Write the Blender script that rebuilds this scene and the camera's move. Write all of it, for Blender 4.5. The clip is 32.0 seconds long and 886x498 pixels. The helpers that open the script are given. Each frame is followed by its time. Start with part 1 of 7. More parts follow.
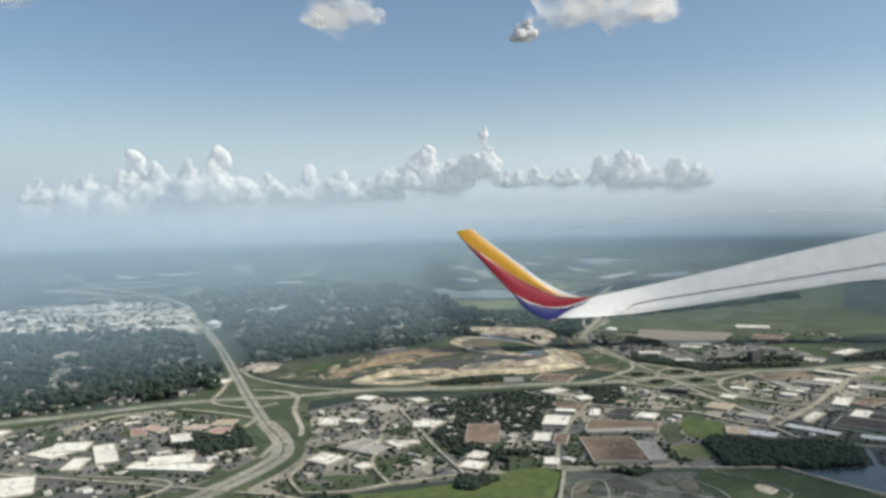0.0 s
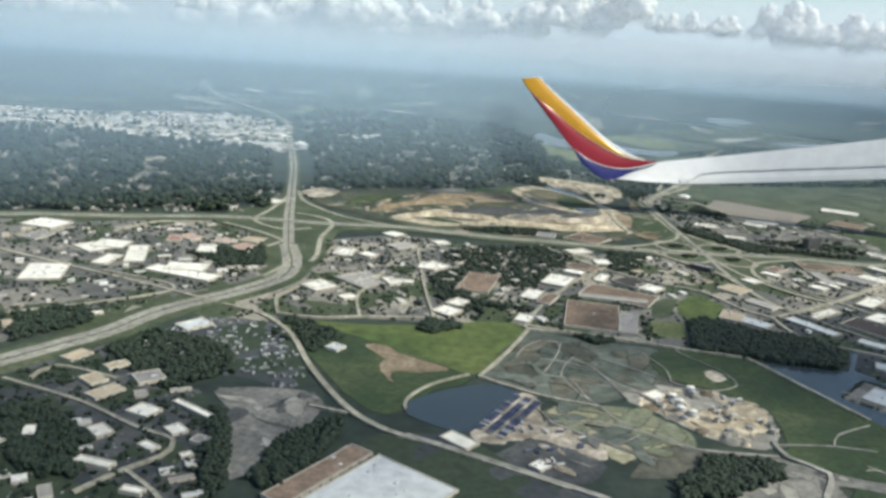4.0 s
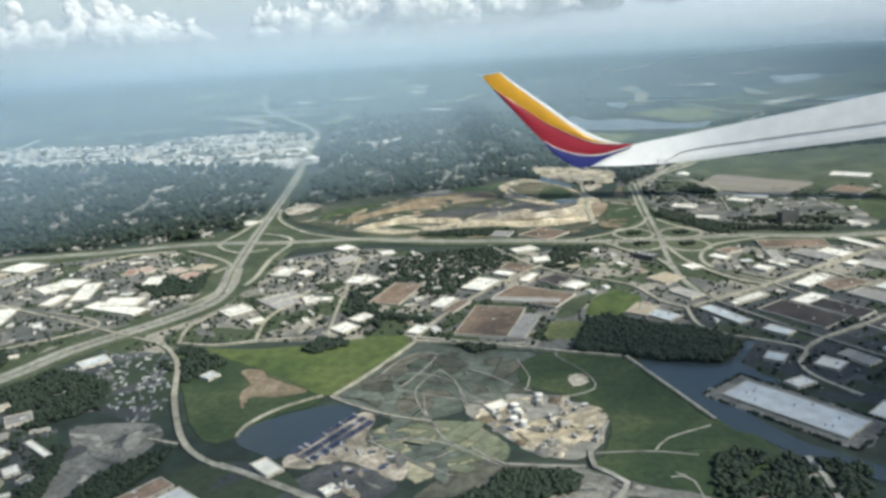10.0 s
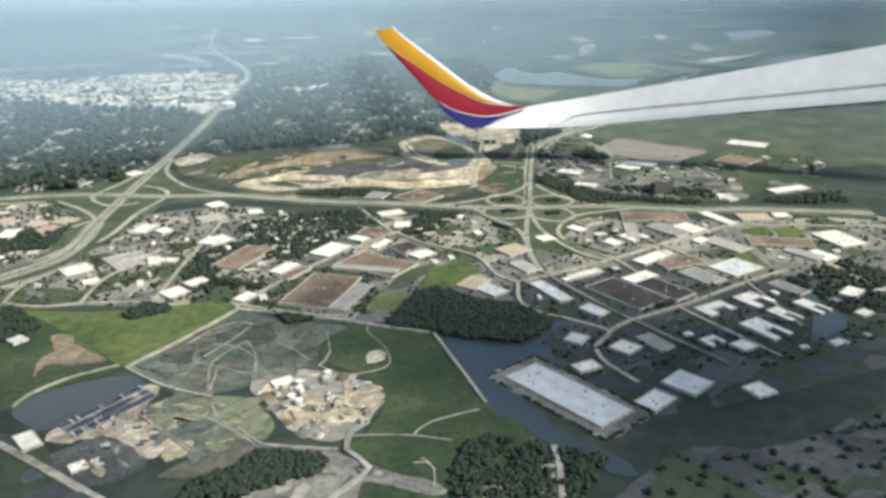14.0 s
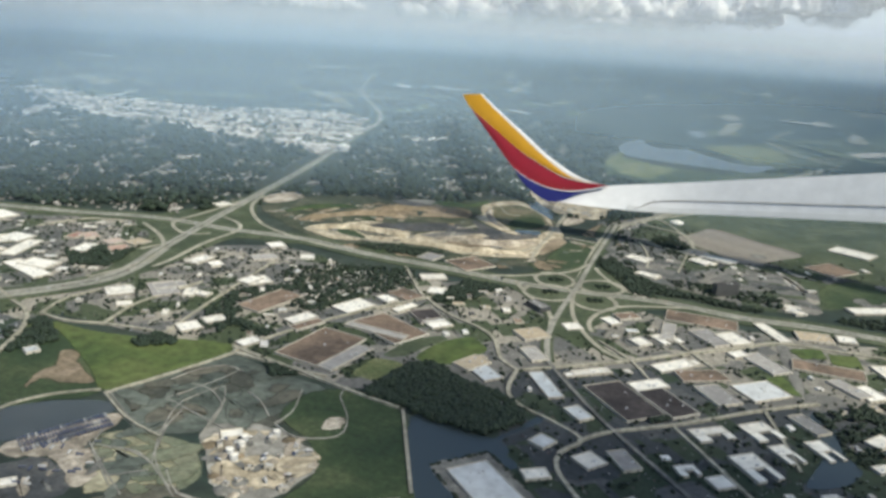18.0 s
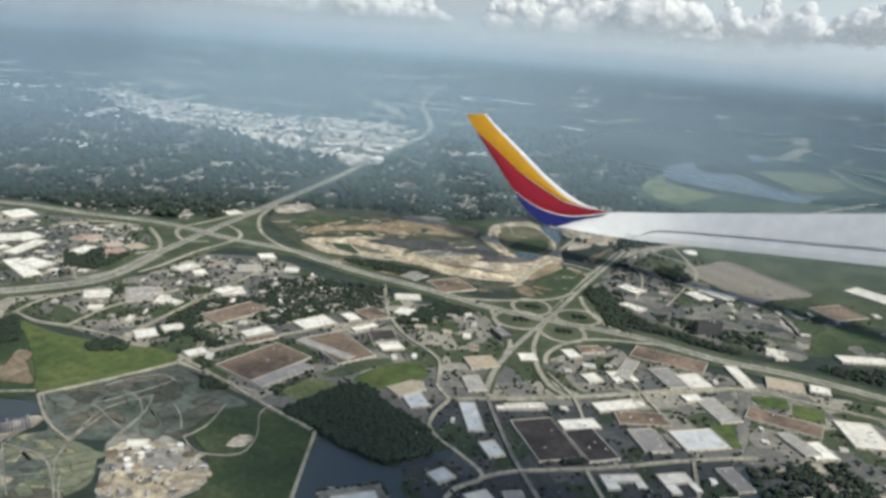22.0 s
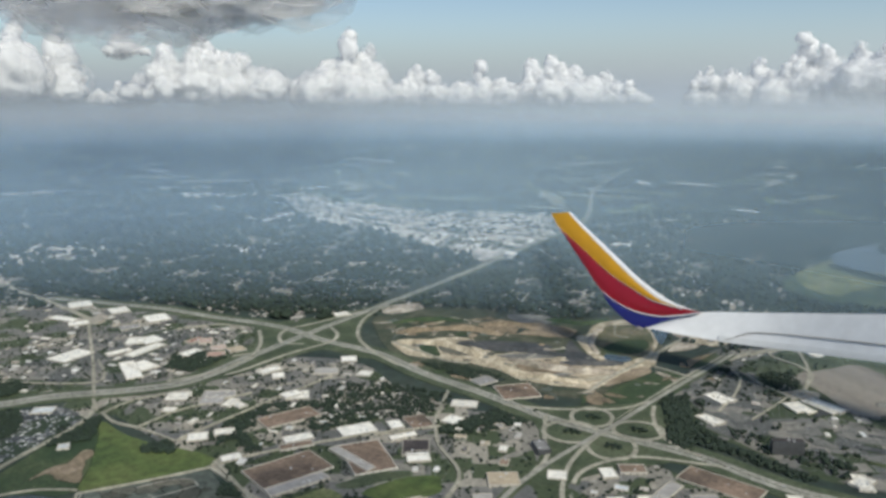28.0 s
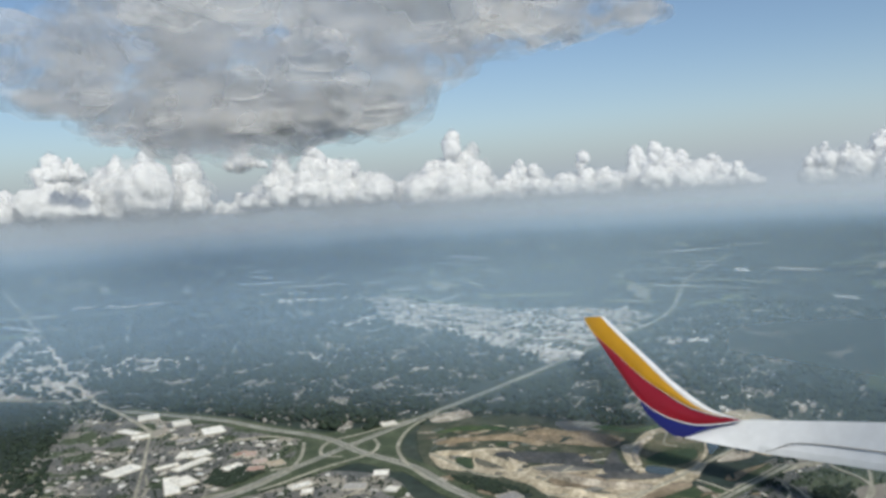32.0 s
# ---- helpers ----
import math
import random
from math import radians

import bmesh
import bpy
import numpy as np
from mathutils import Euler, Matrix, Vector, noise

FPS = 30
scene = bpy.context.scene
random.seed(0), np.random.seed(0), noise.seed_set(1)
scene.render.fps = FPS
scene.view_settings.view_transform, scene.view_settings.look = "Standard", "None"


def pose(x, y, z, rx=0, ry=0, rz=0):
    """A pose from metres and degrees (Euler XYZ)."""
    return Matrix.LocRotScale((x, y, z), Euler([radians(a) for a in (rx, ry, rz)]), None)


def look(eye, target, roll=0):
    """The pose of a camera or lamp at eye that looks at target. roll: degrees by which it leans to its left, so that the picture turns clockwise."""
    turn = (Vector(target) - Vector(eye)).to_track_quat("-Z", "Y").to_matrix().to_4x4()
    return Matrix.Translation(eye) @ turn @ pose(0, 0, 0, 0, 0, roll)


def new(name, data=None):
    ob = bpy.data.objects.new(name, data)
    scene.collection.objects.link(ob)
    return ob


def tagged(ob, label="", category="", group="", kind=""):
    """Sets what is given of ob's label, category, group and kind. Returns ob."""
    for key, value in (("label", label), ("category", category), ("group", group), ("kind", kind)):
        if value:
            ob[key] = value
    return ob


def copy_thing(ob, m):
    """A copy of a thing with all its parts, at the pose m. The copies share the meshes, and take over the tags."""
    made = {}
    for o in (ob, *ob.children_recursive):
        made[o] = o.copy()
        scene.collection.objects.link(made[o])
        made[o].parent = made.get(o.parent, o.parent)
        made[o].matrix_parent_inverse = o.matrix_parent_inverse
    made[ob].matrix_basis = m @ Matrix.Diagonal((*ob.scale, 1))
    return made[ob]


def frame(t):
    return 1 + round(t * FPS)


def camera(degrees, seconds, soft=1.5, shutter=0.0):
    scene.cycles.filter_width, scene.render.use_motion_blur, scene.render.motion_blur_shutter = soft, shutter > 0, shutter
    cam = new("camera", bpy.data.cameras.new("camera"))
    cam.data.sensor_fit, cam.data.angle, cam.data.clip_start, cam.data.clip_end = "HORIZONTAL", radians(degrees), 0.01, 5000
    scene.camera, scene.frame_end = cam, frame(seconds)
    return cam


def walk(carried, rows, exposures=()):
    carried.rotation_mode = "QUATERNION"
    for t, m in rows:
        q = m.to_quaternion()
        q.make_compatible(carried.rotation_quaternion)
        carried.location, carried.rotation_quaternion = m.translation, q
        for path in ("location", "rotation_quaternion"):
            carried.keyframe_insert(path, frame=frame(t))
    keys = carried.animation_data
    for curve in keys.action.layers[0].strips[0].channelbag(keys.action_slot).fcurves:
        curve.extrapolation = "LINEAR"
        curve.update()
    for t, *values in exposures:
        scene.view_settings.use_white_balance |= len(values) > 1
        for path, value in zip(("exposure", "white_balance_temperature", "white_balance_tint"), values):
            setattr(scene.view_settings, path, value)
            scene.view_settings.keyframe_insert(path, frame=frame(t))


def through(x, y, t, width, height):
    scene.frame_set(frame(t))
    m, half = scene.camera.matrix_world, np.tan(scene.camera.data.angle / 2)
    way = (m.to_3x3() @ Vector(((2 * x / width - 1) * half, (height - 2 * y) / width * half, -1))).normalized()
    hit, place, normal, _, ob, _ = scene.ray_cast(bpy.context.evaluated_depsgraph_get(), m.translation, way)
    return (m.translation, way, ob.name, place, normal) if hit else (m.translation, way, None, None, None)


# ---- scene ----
cam = camera(58.2, 32.0, soft=3.2)
METRES, EYE = 500.0, 100.0
ROWS = [
    (0.0, 0.0, 0.0, 0.0, -0.05, -2.35, 1.18),
    (0.5, 0.0164, -0.003, 0.0022, 0.69, -5.69, 2.28),
    (1.0, 0.0304, -0.0, 0.0031, -2.62, -8.56, 3.74),
    (1.5, 0.0462, -0.0018, 0.0059, -3.49, -8.38, 0.06),
    (2.0, 0.0609, -0.0002, 0.008, -1.83, -8.07, -3.46),
    (2.5, 0.0757, 0.0014, 0.0095, -0.56, -9.63, -5.17),
    (3.0, 0.0911, 0.0024, 0.0117, 2.0, -11.4, -6.06),
    (3.5, 0.1062, 0.0022, 0.014, 7.12, -13.5, -4.96),
    (5.5, 0.1674, 0.0112, 0.0212, 13.96, -14.96, -2.91),
    (6.0, 0.1825, 0.0141, 0.0235, 14.47, -14.67, -2.13),
    (6.5, 0.1978, 0.0175, 0.0255, 14.88, -13.88, -1.51),
    (7.0, 0.2131, 0.0208, 0.0277, 14.75, -13.56, -1.44),
    (7.5, 0.2282, 0.0243, 0.03, 14.65, -13.98, -1.05),
    (8.0, 0.243, 0.028, 0.0322, 14.81, -14.49, -0.52),
    (8.5, 0.258, 0.0319, 0.0345, 15.17, -15.03, 0.27),
    (9.0, 0.2728, 0.0361, 0.0366, 15.69, -15.38, 1.31),
    (9.5, 0.2884, 0.0398, 0.0393, 16.41, -15.44, 2.33),
    (10.0, 0.3021, 0.0458, 0.0415, 17.23, -15.34, 3.11),
    (10.5, 0.3169, 0.0503, 0.0442, 18.13, -15.33, 3.6),
    (11.0, 0.332, 0.0551, 0.047, 18.87, -15.47, 3.76),
    (11.5, 0.3467, 0.0603, 0.0493, 19.12, -15.74, 3.52),
    (12.0, 0.3608, 0.0668, 0.0515, 18.48, -16.18, 3.39),
    (12.5, 0.3753, 0.0726, 0.0543, 17.26, -16.8, 3.41),
    (13.0, 0.3889, 0.0798, 0.0557, 15.25, -17.91, 3.85),
    (13.5, 0.4026, 0.0856, 0.0581, 13.47, -20.07, 4.3),
    (14.0, 0.419, 0.0906, 0.0614, 16.27, -19.68, 0.83),
    (14.5, 0.4315, 0.0987, 0.0631, 19.06, -18.83, -2.71),
    (16.5, 0.4877, 0.1259, 0.0748, 24.64, -17.02, -3.3),
    (17.0, 0.5006, 0.1345, 0.0771, 26.33, -16.5, -3.23),
    (17.5, 0.5135, 0.141, 0.08, 27.8, -16.29, -3.32),
    (18.0, 0.5265, 0.1505, 0.0821, 29.15, -16.45, -3.48),
    (18.5, 0.5398, 0.1588, 0.0849, 30.17, -16.7, -3.56),
    (19.0, 0.5517, 0.1666, 0.0876, 31.04, -16.72, -3.68),
    (19.5, 0.5658, 0.1756, 0.0908, 32.0, -16.43, -3.8),
    (20.0, 0.5783, 0.1849, 0.0935, 32.89, -16.03, -3.79),
    (20.5, 0.5897, 0.1934, 0.0958, 33.7, -15.83, -3.83),
    (21.0, 0.6028, 0.2031, 0.0986, 34.57, -15.86, -3.91),
    (21.5, 0.6151, 0.2123, 0.1014, 35.35, -16.09, -4.22),
    (22.0, 0.6265, 0.221, 0.1037, 36.03, -16.3, -4.53),
    (22.5, 0.6389, 0.2318, 0.1066, 36.88, -16.4, -4.46),
    (23.0, 0.6506, 0.2416, 0.1092, 38.0, -16.08, -3.83),
    (23.5, 0.6623, 0.2504, 0.112, 39.44, -15.33, -2.91),
    (24.0, 0.6736, 0.2628, 0.1154, 41.43, -14.0, -2.04),
    (24.5, 0.6845, 0.2736, 0.1176, 43.18, -12.62, -1.76),
    (25.0, 0.6937, 0.2843, 0.1204, 44.45, -11.65, -1.86),
    (25.5, 0.7049, 0.2962, 0.1233, 45.37, -11.01, -2.01),
    (27.5, 0.7457, 0.3426, 0.1325, 49.81, -11.01, -0.3),
    (28.0, 0.7546, 0.3537, 0.1345, 51.32, -10.92, 0.27),
    (28.5, 0.7645, 0.3655, 0.137, 52.91, -10.64, 0.7),
    (29.0, 0.7741, 0.3784, 0.1392, 54.42, -10.3, 0.77),
    (29.5, 0.782, 0.3904, 0.1412, 55.57, -9.88, 0.87),
    (30.0, 0.7899, 0.4033, 0.1429, 56.49, -9.29, 1.2),
    (30.5, 0.8002, 0.416, 0.146, 57.29, -8.14, 2.25),
    (31.0, 0.8057, 0.4291, 0.1486, 58.0, -6.88, 3.17),
    (31.5, 0.8143, 0.4417, 0.1509, 58.84, -5.41, 4.07),
    (32.0, 0.8231, 0.4556, 0.1536, 59.65, -4.06, 3.67),
]

walk(cam, [(t, pose(0, 0, EYE) @ pose(METRES * x, METRES * y, METRES * z, 90 + pitch, roll, yaw)) for t, x, y, z, yaw, pitch, roll in ROWS],
     exposures=[(0.0, 0.38, 6750, 8), (2.0, 0.5, 6750, 8), (3.5, 0.56, 6600, 6), (6.0, 0.55, 6500, 3), (10.0, 0.6, 6500, 4), (12.0, 0.66, 6600, 5), (13.0, 0.78, 6700, 6), (14.5, 0.84, 6750, 6),
                (17.0, 0.52, 6700, 6), (21.0, 0.42, 6600, 7), (25.0, 0.2, 6450, 8), (29.0, 0.16, 6380, 8), (32.0, 0.16, 6350, 8)])

# ---- sky and sun ----
SUN_TO = Vector((0.95, -0.18, 0.86)).normalized()
world = bpy.data.worlds.new("sky")
scene.world = world
world.use_nodes = True
wn = world.node_tree.nodes
sky = wn.new("ShaderNodeTexSky")
sky.sky_type = "NISHITA"
sky.sun_disc = False
sky.sun_elevation = math.asin(SUN_TO.z)
sky.sun_rotation = math.atan2(SUN_TO.x, SUN_TO.y)
sky.altitude, sky.air_density, sky.dust_density, sky.ozone_density = 600, 1.0, 1.4, 2.0
wn["Background"].inputs["Strength"].default_value = 0.09
world.node_tree.links.new(sky.outputs[0], wn["Background"].inputs["Color"])
sun = new("sun", bpy.data.lights.new("sun", "SUN"))
scene.cycles.transparent_max_bounces = 48
sun.data.energy, sun.data.angle, sun.data.color = 3.3, radians(9.0), (1.0, 0.94, 0.80)
sun.matrix_world = look(SUN_TO * 100, (0, 0, 0))


# ---- materials ----
def material(name, rough=0.9, metal=0.0):
    m = bpy.data.materials.new(name)
    m.use_nodes = True
    b = m.node_tree.nodes["Principled BSDF"]
    b.inputs["Roughness"].default_value, b.inputs["Metallic"].default_value = rough, metal
    return m, m.node_tree.nodes, m.node_tree.links, b


def noise_node(n, l, coord, scale, detail=4.0, rough=0.6, dist=0.0):
    t = n.new("ShaderNodeTexNoise")
    t.inputs["Scale"].default_value, t.inputs["Detail"].default_value = scale, detail
    t.inputs["Roughness"].default_value, t.inputs["Distortion"].default_value = rough, dist
    l.new(coord, t.inputs["Vector"])
    return t


def ramp_node(n, l, fac, stops):
    r = n.new("ShaderNodeValToRGB")
    while len(r.color_ramp.elements) < len(stops):
        r.color_ramp.elements.new(0.5)
    for e, (p, c) in zip(r.color_ramp.elements, stops):
        e.position, e.color = p, (*c, 1)
    l.new(fac, r.inputs["Fac"])
    return r


def mix_node(n, l, fac, a, b, kind="MIX"):
    m = n.new("ShaderNodeMix")
    m.data_type, m.blend_type = "RGBA", kind
    if isinstance(fac, float):
        m.inputs[0].default_value = fac
    else:
        l.new(fac, m.inputs[0])
    for s, i in ((a, 6), (b, 7)):
        if isinstance(s, tuple):
            m.inputs[i].default_value = (*s, 1)
        else:
            l.new(s, m.inputs[i])
    return m.outputs[2]


def blotchy(name, dark, mid, light, big=0.02, small=0.4, rough=0.9, bump=0.0):
    """A surface of three tones, varied in broad stains and in fine grain."""
    m, n, l, b = material(name, rough)
    co = n.new("ShaderNodeNewGeometry").outputs["Position"]
    a = noise_node(n, l, co, big, 5, 0.6, 0.4)
    g = noise_node(n, l, co, small, 5, 0.65)
    r = ramp_node(n, l, a.outputs["Fac"], [(0.36, dark), (0.5, mid), (0.64, light)])
    s = ramp_node(n, l, g.outputs["Fac"], [(0.3, (0.55, 0.55, 0.55)), (0.7, (1.4, 1.4, 1.4))])
    l.new(mix_node(n, l, 1.0, r.outputs[0], s.outputs[0], "MULTIPLY"), b.inputs["Base Color"])
    if bump:
        bp = n.new("ShaderNodeBump")
        bp.inputs["Strength"].default_value, bp.inputs["Distance"].default_value = bump, 0.5
        l.new(g.outputs["Fac"], bp.inputs["Height"])
        l.new(bp.outputs[0], b.inputs["Normal"])
    return m


def varied(name, colours, rough=0.8, grain=0.6):
    """A paint or roofing whose tone differs from piece to piece, with light dirt."""
    m, n, l, b = material(name, rough)
    info = n.new("ShaderNodeObjectInfo")
    co = n.new("ShaderNodeNewGeometry")
    r = ramp_node(n, l, info.outputs["Random"], [(i / max(1, len(colours) - 1), c) for i, c in enumerate(colours)])
    g = noise_node(n, l, co.outputs["Position"], grain, 5, 0.6)
    s = ramp_node(n, l, g.outputs["Fac"], [(0.3, (0.72, 0.72, 0.72)), (0.68, (1.1, 1.1, 1.1))])
    l.new(mix_node(n, l, 1.0, r.outputs[0], s.outputs[0], "MULTIPLY"), b.inputs["Base Color"])
    return m


def by_island(name, colours, rough=0.8):
    """For joined pieces: a tone of its own for every island."""
    m, n, l, b = material(name, rough)
    geo = n.new("ShaderNodeNewGeometry")
    r = ramp_node(n, l, geo.outputs["Random Per Island"], [(i / max(1, len(colours) - 1), c) for i, c in enumerate(colours)])
    g = noise_node(n, l, geo.outputs["Position"], 0.8, 4, 0.6)
    s = ramp_node(n, l, g.outputs["Fac"], [(0.3, (0.7, 0.7, 0.7)), (0.7, (1.2, 1.2, 1.2))])
    l.new(mix_node(n, l, 1.0, r.outputs[0], s.outputs[0], "MULTIPLY"), b.inputs["Base Color"])
    return m


def cells(name, colours, size=14.0, rough=0.9):
    """Ground cut up into lots of differing pavement, gravel and turf."""
    m, n, l, b = material(name, rough)
    co = n.new("ShaderNodeNewGeometry").outputs["Position"]
    v = n.new("ShaderNodeTexVoronoi")
    v.distance = "CHEBYCHEV"
    v.inputs["Scale"].default_value = 1 / size
    turned = n.new("ShaderNodeVectorRotate")
    turned.rotation_type = "Z_AXIS"
    turned.inputs["Angle"].default_value = radians(38)
    l.new(co, turned.inputs["Vector"])
    l.new(turned.outputs[0], v.inputs["Vector"])
    sep = n.new("ShaderNodeSeparateColor")
    l.new(v.outputs["Color"], sep.inputs[0])
    r = ramp_node(n, l, sep.outputs[0], [(i / (len(colours) - 1), c) for i, c in enumerate(colours)])
    r.color_ramp.interpolation = "CONSTANT"
    g = noise_node(n, l, co, 0.35, 6, 0.7)
    s = ramp_node(n, l, g.outputs["Fac"], [(0.3, (0.6, 0.6, 0.6)), (0.7, (1.4, 1.4, 1.4))])
    l.new(mix_node(n, l, 1.0, r.outputs[0], s.outputs[0], "MULTIPLY"), b.inputs["Base Color"])
    return m


def furrowed(name, colours, angle, width):
    """A worked field: long strips of differing tone with fine rows in them."""
    m, n, l, b = material(name, 0.95)
    co = n.new("ShaderNodeNewGeometry").outputs["Position"]
    turned = n.new("ShaderNodeVectorRotate")
    turned.rotation_type = "Z_AXIS"
    turned.inputs["Angle"].default_value = radians(angle)
    l.new(co, turned.inputs["Vector"])
    sep = n.new("ShaderNodeSeparateXYZ")
    l.new(turned.outputs[0], sep.inputs[0])
    strip_no = n.new("ShaderNodeMath")
    strip_no.operation, strip_no.inputs[1].default_value = "DIVIDE", width
    l.new(sep.outputs["Y"], strip_no.inputs[0])
    whole = n.new("ShaderNodeMath")
    whole.operation = "FLOOR"
    l.new(strip_no.outputs[0], whole.inputs[0])
    tone = n.new("ShaderNodeTexWhiteNoise")
    tone.noise_dimensions = "1D"
    l.new(whole.outputs[0], tone.inputs["W"])
    r = ramp_node(n, l, tone.outputs["Value"], [(i / (len(colours) - 1), c) for i, c in enumerate(colours)])
    g = noise_node(n, l, co, 0.25, 6, 0.7)
    s = ramp_node(n, l, g.outputs["Fac"], [(0.3, (0.8, 0.8, 0.8)), (0.7, (1.15, 1.15, 1.15))])
    l.new(mix_node(n, l, 1.0, r.outputs[0], s.outputs[0], "MULTIPLY"), b.inputs["Base Color"])
    return m


GROUND = blotchy("woodland_floor", (0.014, 0.028, 0.024), (0.022, 0.038, 0.03), (0.05, 0.064, 0.048), 0.011, 0.12)
GRASS = blotchy("mown_grass", (0.05, 0.084, 0.022), (0.077, 0.111, 0.03), (0.108, 0.134, 0.042), 0.022, 0.2)
LAWN = blotchy("verge_lawn", (0.04, 0.058, 0.03), (0.06, 0.08, 0.042), (0.092, 0.11, 0.062), 0.04, 0.5)
ROUGH_GRASS = blotchy("rough_grass", (0.02, 0.042, 0.018), (0.034, 0.06, 0.024), (0.068, 0.09, 0.04), 0.03, 0.4)
PALE_GRASS = blotchy("dry_grass", (0.095, 0.125, 0.05), (0.15, 0.17, 0.07), (0.21, 0.22, 0.115), 0.05, 0.5)
SCRUB = blotchy("scrubby_slope", (0.03, 0.044, 0.026), (0.048, 0.06, 0.036), (0.088, 0.09, 0.06), 0.045, 0.35)
LIME = blotchy("crushed_limestone", (0.28, 0.24, 0.17), (0.42, 0.36, 0.26), (0.64, 0.565, 0.43), 0.12, 0.45, 0.9, 0.4)
MEADOW_TAN = blotchy("scuffed_turf", (0.07, 0.08, 0.042), (0.115, 0.115, 0.066), (0.19, 0.165, 0.11), 0.045, 0.4)
DIRT = blotchy("bare_soil", (0.13, 0.105, 0.07), (0.21, 0.165, 0.11), (0.31, 0.25, 0.18), 0.05, 0.5)
SAND = blotchy("pale_spoil", (0.19, 0.17, 0.135), (0.35, 0.305, 0.245), (0.58, 0.52, 0.43), 0.1, 0.35, 0.9, 0.4)
WASH = blotchy("pale_wash", (0.2, 0.2, 0.13), (0.3, 0.285, 0.19), (0.43, 0.4, 0.285), 0.05, 0.25)
SILT = blotchy("silt_flat", (0.05, 0.064, 0.054), (0.095, 0.113, 0.096), (0.155, 0.174, 0.148), 0.035, 0.3)
SLIME = blotchy("settling_basin", (0.09, 0.11, 0.075), (0.145, 0.165, 0.11), (0.215, 0.22, 0.155), 0.03, 0.3)
BROWN_SILT = blotchy("brown_silt", (0.05, 0.055, 0.045), (0.085, 0.088, 0.07), (0.135, 0.128, 0.1), 0.05, 0.3)
COAL = blotchy("dark_liner", (0.035, 0.04, 0.045), (0.055, 0.06, 0.065), (0.09, 0.09, 0.09), 0.05, 0.3)
GRAVEL = blotchy("gravel_yard", (0.11, 0.112, 0.105), (0.165, 0.164, 0.152), (0.24, 0.235, 0.21), 0.06, 0.5)
CONCRETE = blotchy("concrete_apron", (0.22, 0.215, 0.19), (0.29, 0.28, 0.25), (0.36, 0.35, 0.31), 0.04, 0.25)
ASPHALT = blotchy("asphalt_lot", (0.04, 0.046, 0.051), (0.062, 0.068, 0.073), (0.1, 0.104, 0.104), 0.06, 0.6)
ROADWAY = blotchy("worn_roadway", (0.225, 0.22, 0.19), (0.285, 0.278, 0.24), (0.345, 0.335, 0.29), 0.05, 0.5)
STREET = blotchy("sunlit_street", (0.25, 0.24, 0.19), (0.32, 0.305, 0.245), (0.41, 0.385, 0.31), 0.05, 0.5)
PLOUGHED = furrowed("ploughed_strips", [(0.2, 0.18, 0.155), (0.27, 0.245, 0.215), (0.235, 0.215, 0.185), (0.3, 0.275, 0.24)], 25.0, 7.0)
LOTS = cells("industrial_lots", [(0.135, 0.134, 0.124), (0.22, 0.21, 0.182), (0.055, 0.075, 0.038), (0.165, 0.162, 0.15), (0.3, 0.28, 0.235), (0.115, 0.118, 0.114), (0.05, 0.07, 0.034), (0.25, 0.236, 0.2)], 15)
CAR_PARK = cells("car_park_lots", [(0.10, 0.105, 0.1), (0.145, 0.145, 0.135), (0.085, 0.09, 0.088), (0.2, 0.192, 0.17), (0.04, 0.058, 0.03), (0.12, 0.122, 0.116)], 11)
# darker, bluer copy of the lots, with cloud shade put into its colour
SHADED_LOTS = cells("office_park_lots", [(0.04, 0.048, 0.054), (0.058, 0.066, 0.072), (0.026, 0.044, 0.026), (0.08, 0.086, 0.088), (0.034, 0.052, 0.03), (0.05, 0.057, 0.063)], 15)
TOWN_LOTS = cells("town_lots", [(0.16, 0.155, 0.145), (0.27, 0.26, 0.23), (0.06, 0.075, 0.045), (0.33, 0.315, 0.285), (0.08, 0.095, 0.06), (0.21, 0.2, 0.185)], 9)
WHITE_ROOF = varied("white_membrane", [(0.76, 0.73, 0.65), (0.86, 0.83, 0.75), (0.88, 0.86, 0.79), (0.8, 0.77, 0.69)], 0.6, 0.25)
BLUE_ROOF = varied("pale_metal_roof", [(0.50, 0.55, 0.58), (0.58, 0.62, 0.64), (0.62, 0.64, 0.64)], 0.45, 0.25)
BROWN_ROOF = blotchy("gravel_roof", (0.10, 0.076, 0.058), (0.185, 0.135, 0.10), (0.26, 0.19, 0.14), 0.045, 0.5)
DARK_ROOF = blotchy("tarred_roof", (0.026, 0.023, 0.024), (0.042, 0.036, 0.037), (0.07, 0.06, 0.058), 0.06, 0.5)
GREY_ROOF = varied("grey_roof", [(0.20, 0.2, 0.2), (0.3, 0.29, 0.28), (0.4, 0.385, 0.36), (0.26, 0.25, 0.25)], 0.8, 0.3)
TAN_ROOF = varied("tan_roof", [(0.42, 0.35, 0.25), (0.5, 0.42, 0.31)], 0.85, 0.3)
WALL = varied("precast_wall", [(0.46, 0.43, 0.36), (0.55, 0.51, 0.43), (0.40, 0.37, 0.32), (0.60, 0.57, 0.5)], 0.85, 0.5)
DARK_WALL = varied("dark_cladding", [(0.05, 0.055, 0.06), (0.07, 0.072, 0.075)], 0.5, 0.5)
STEEL = varied("galvanised_unit", [(0.45, 0.46, 0.47), (0.6, 0.6, 0.6)], 0.5, 1.0)
RED_ROOF = varied("reddish_roof", [(0.34, 0.2, 0.16), (0.42, 0.27, 0.22), (0.5, 0.4, 0.34)], 0.85, 0.4)
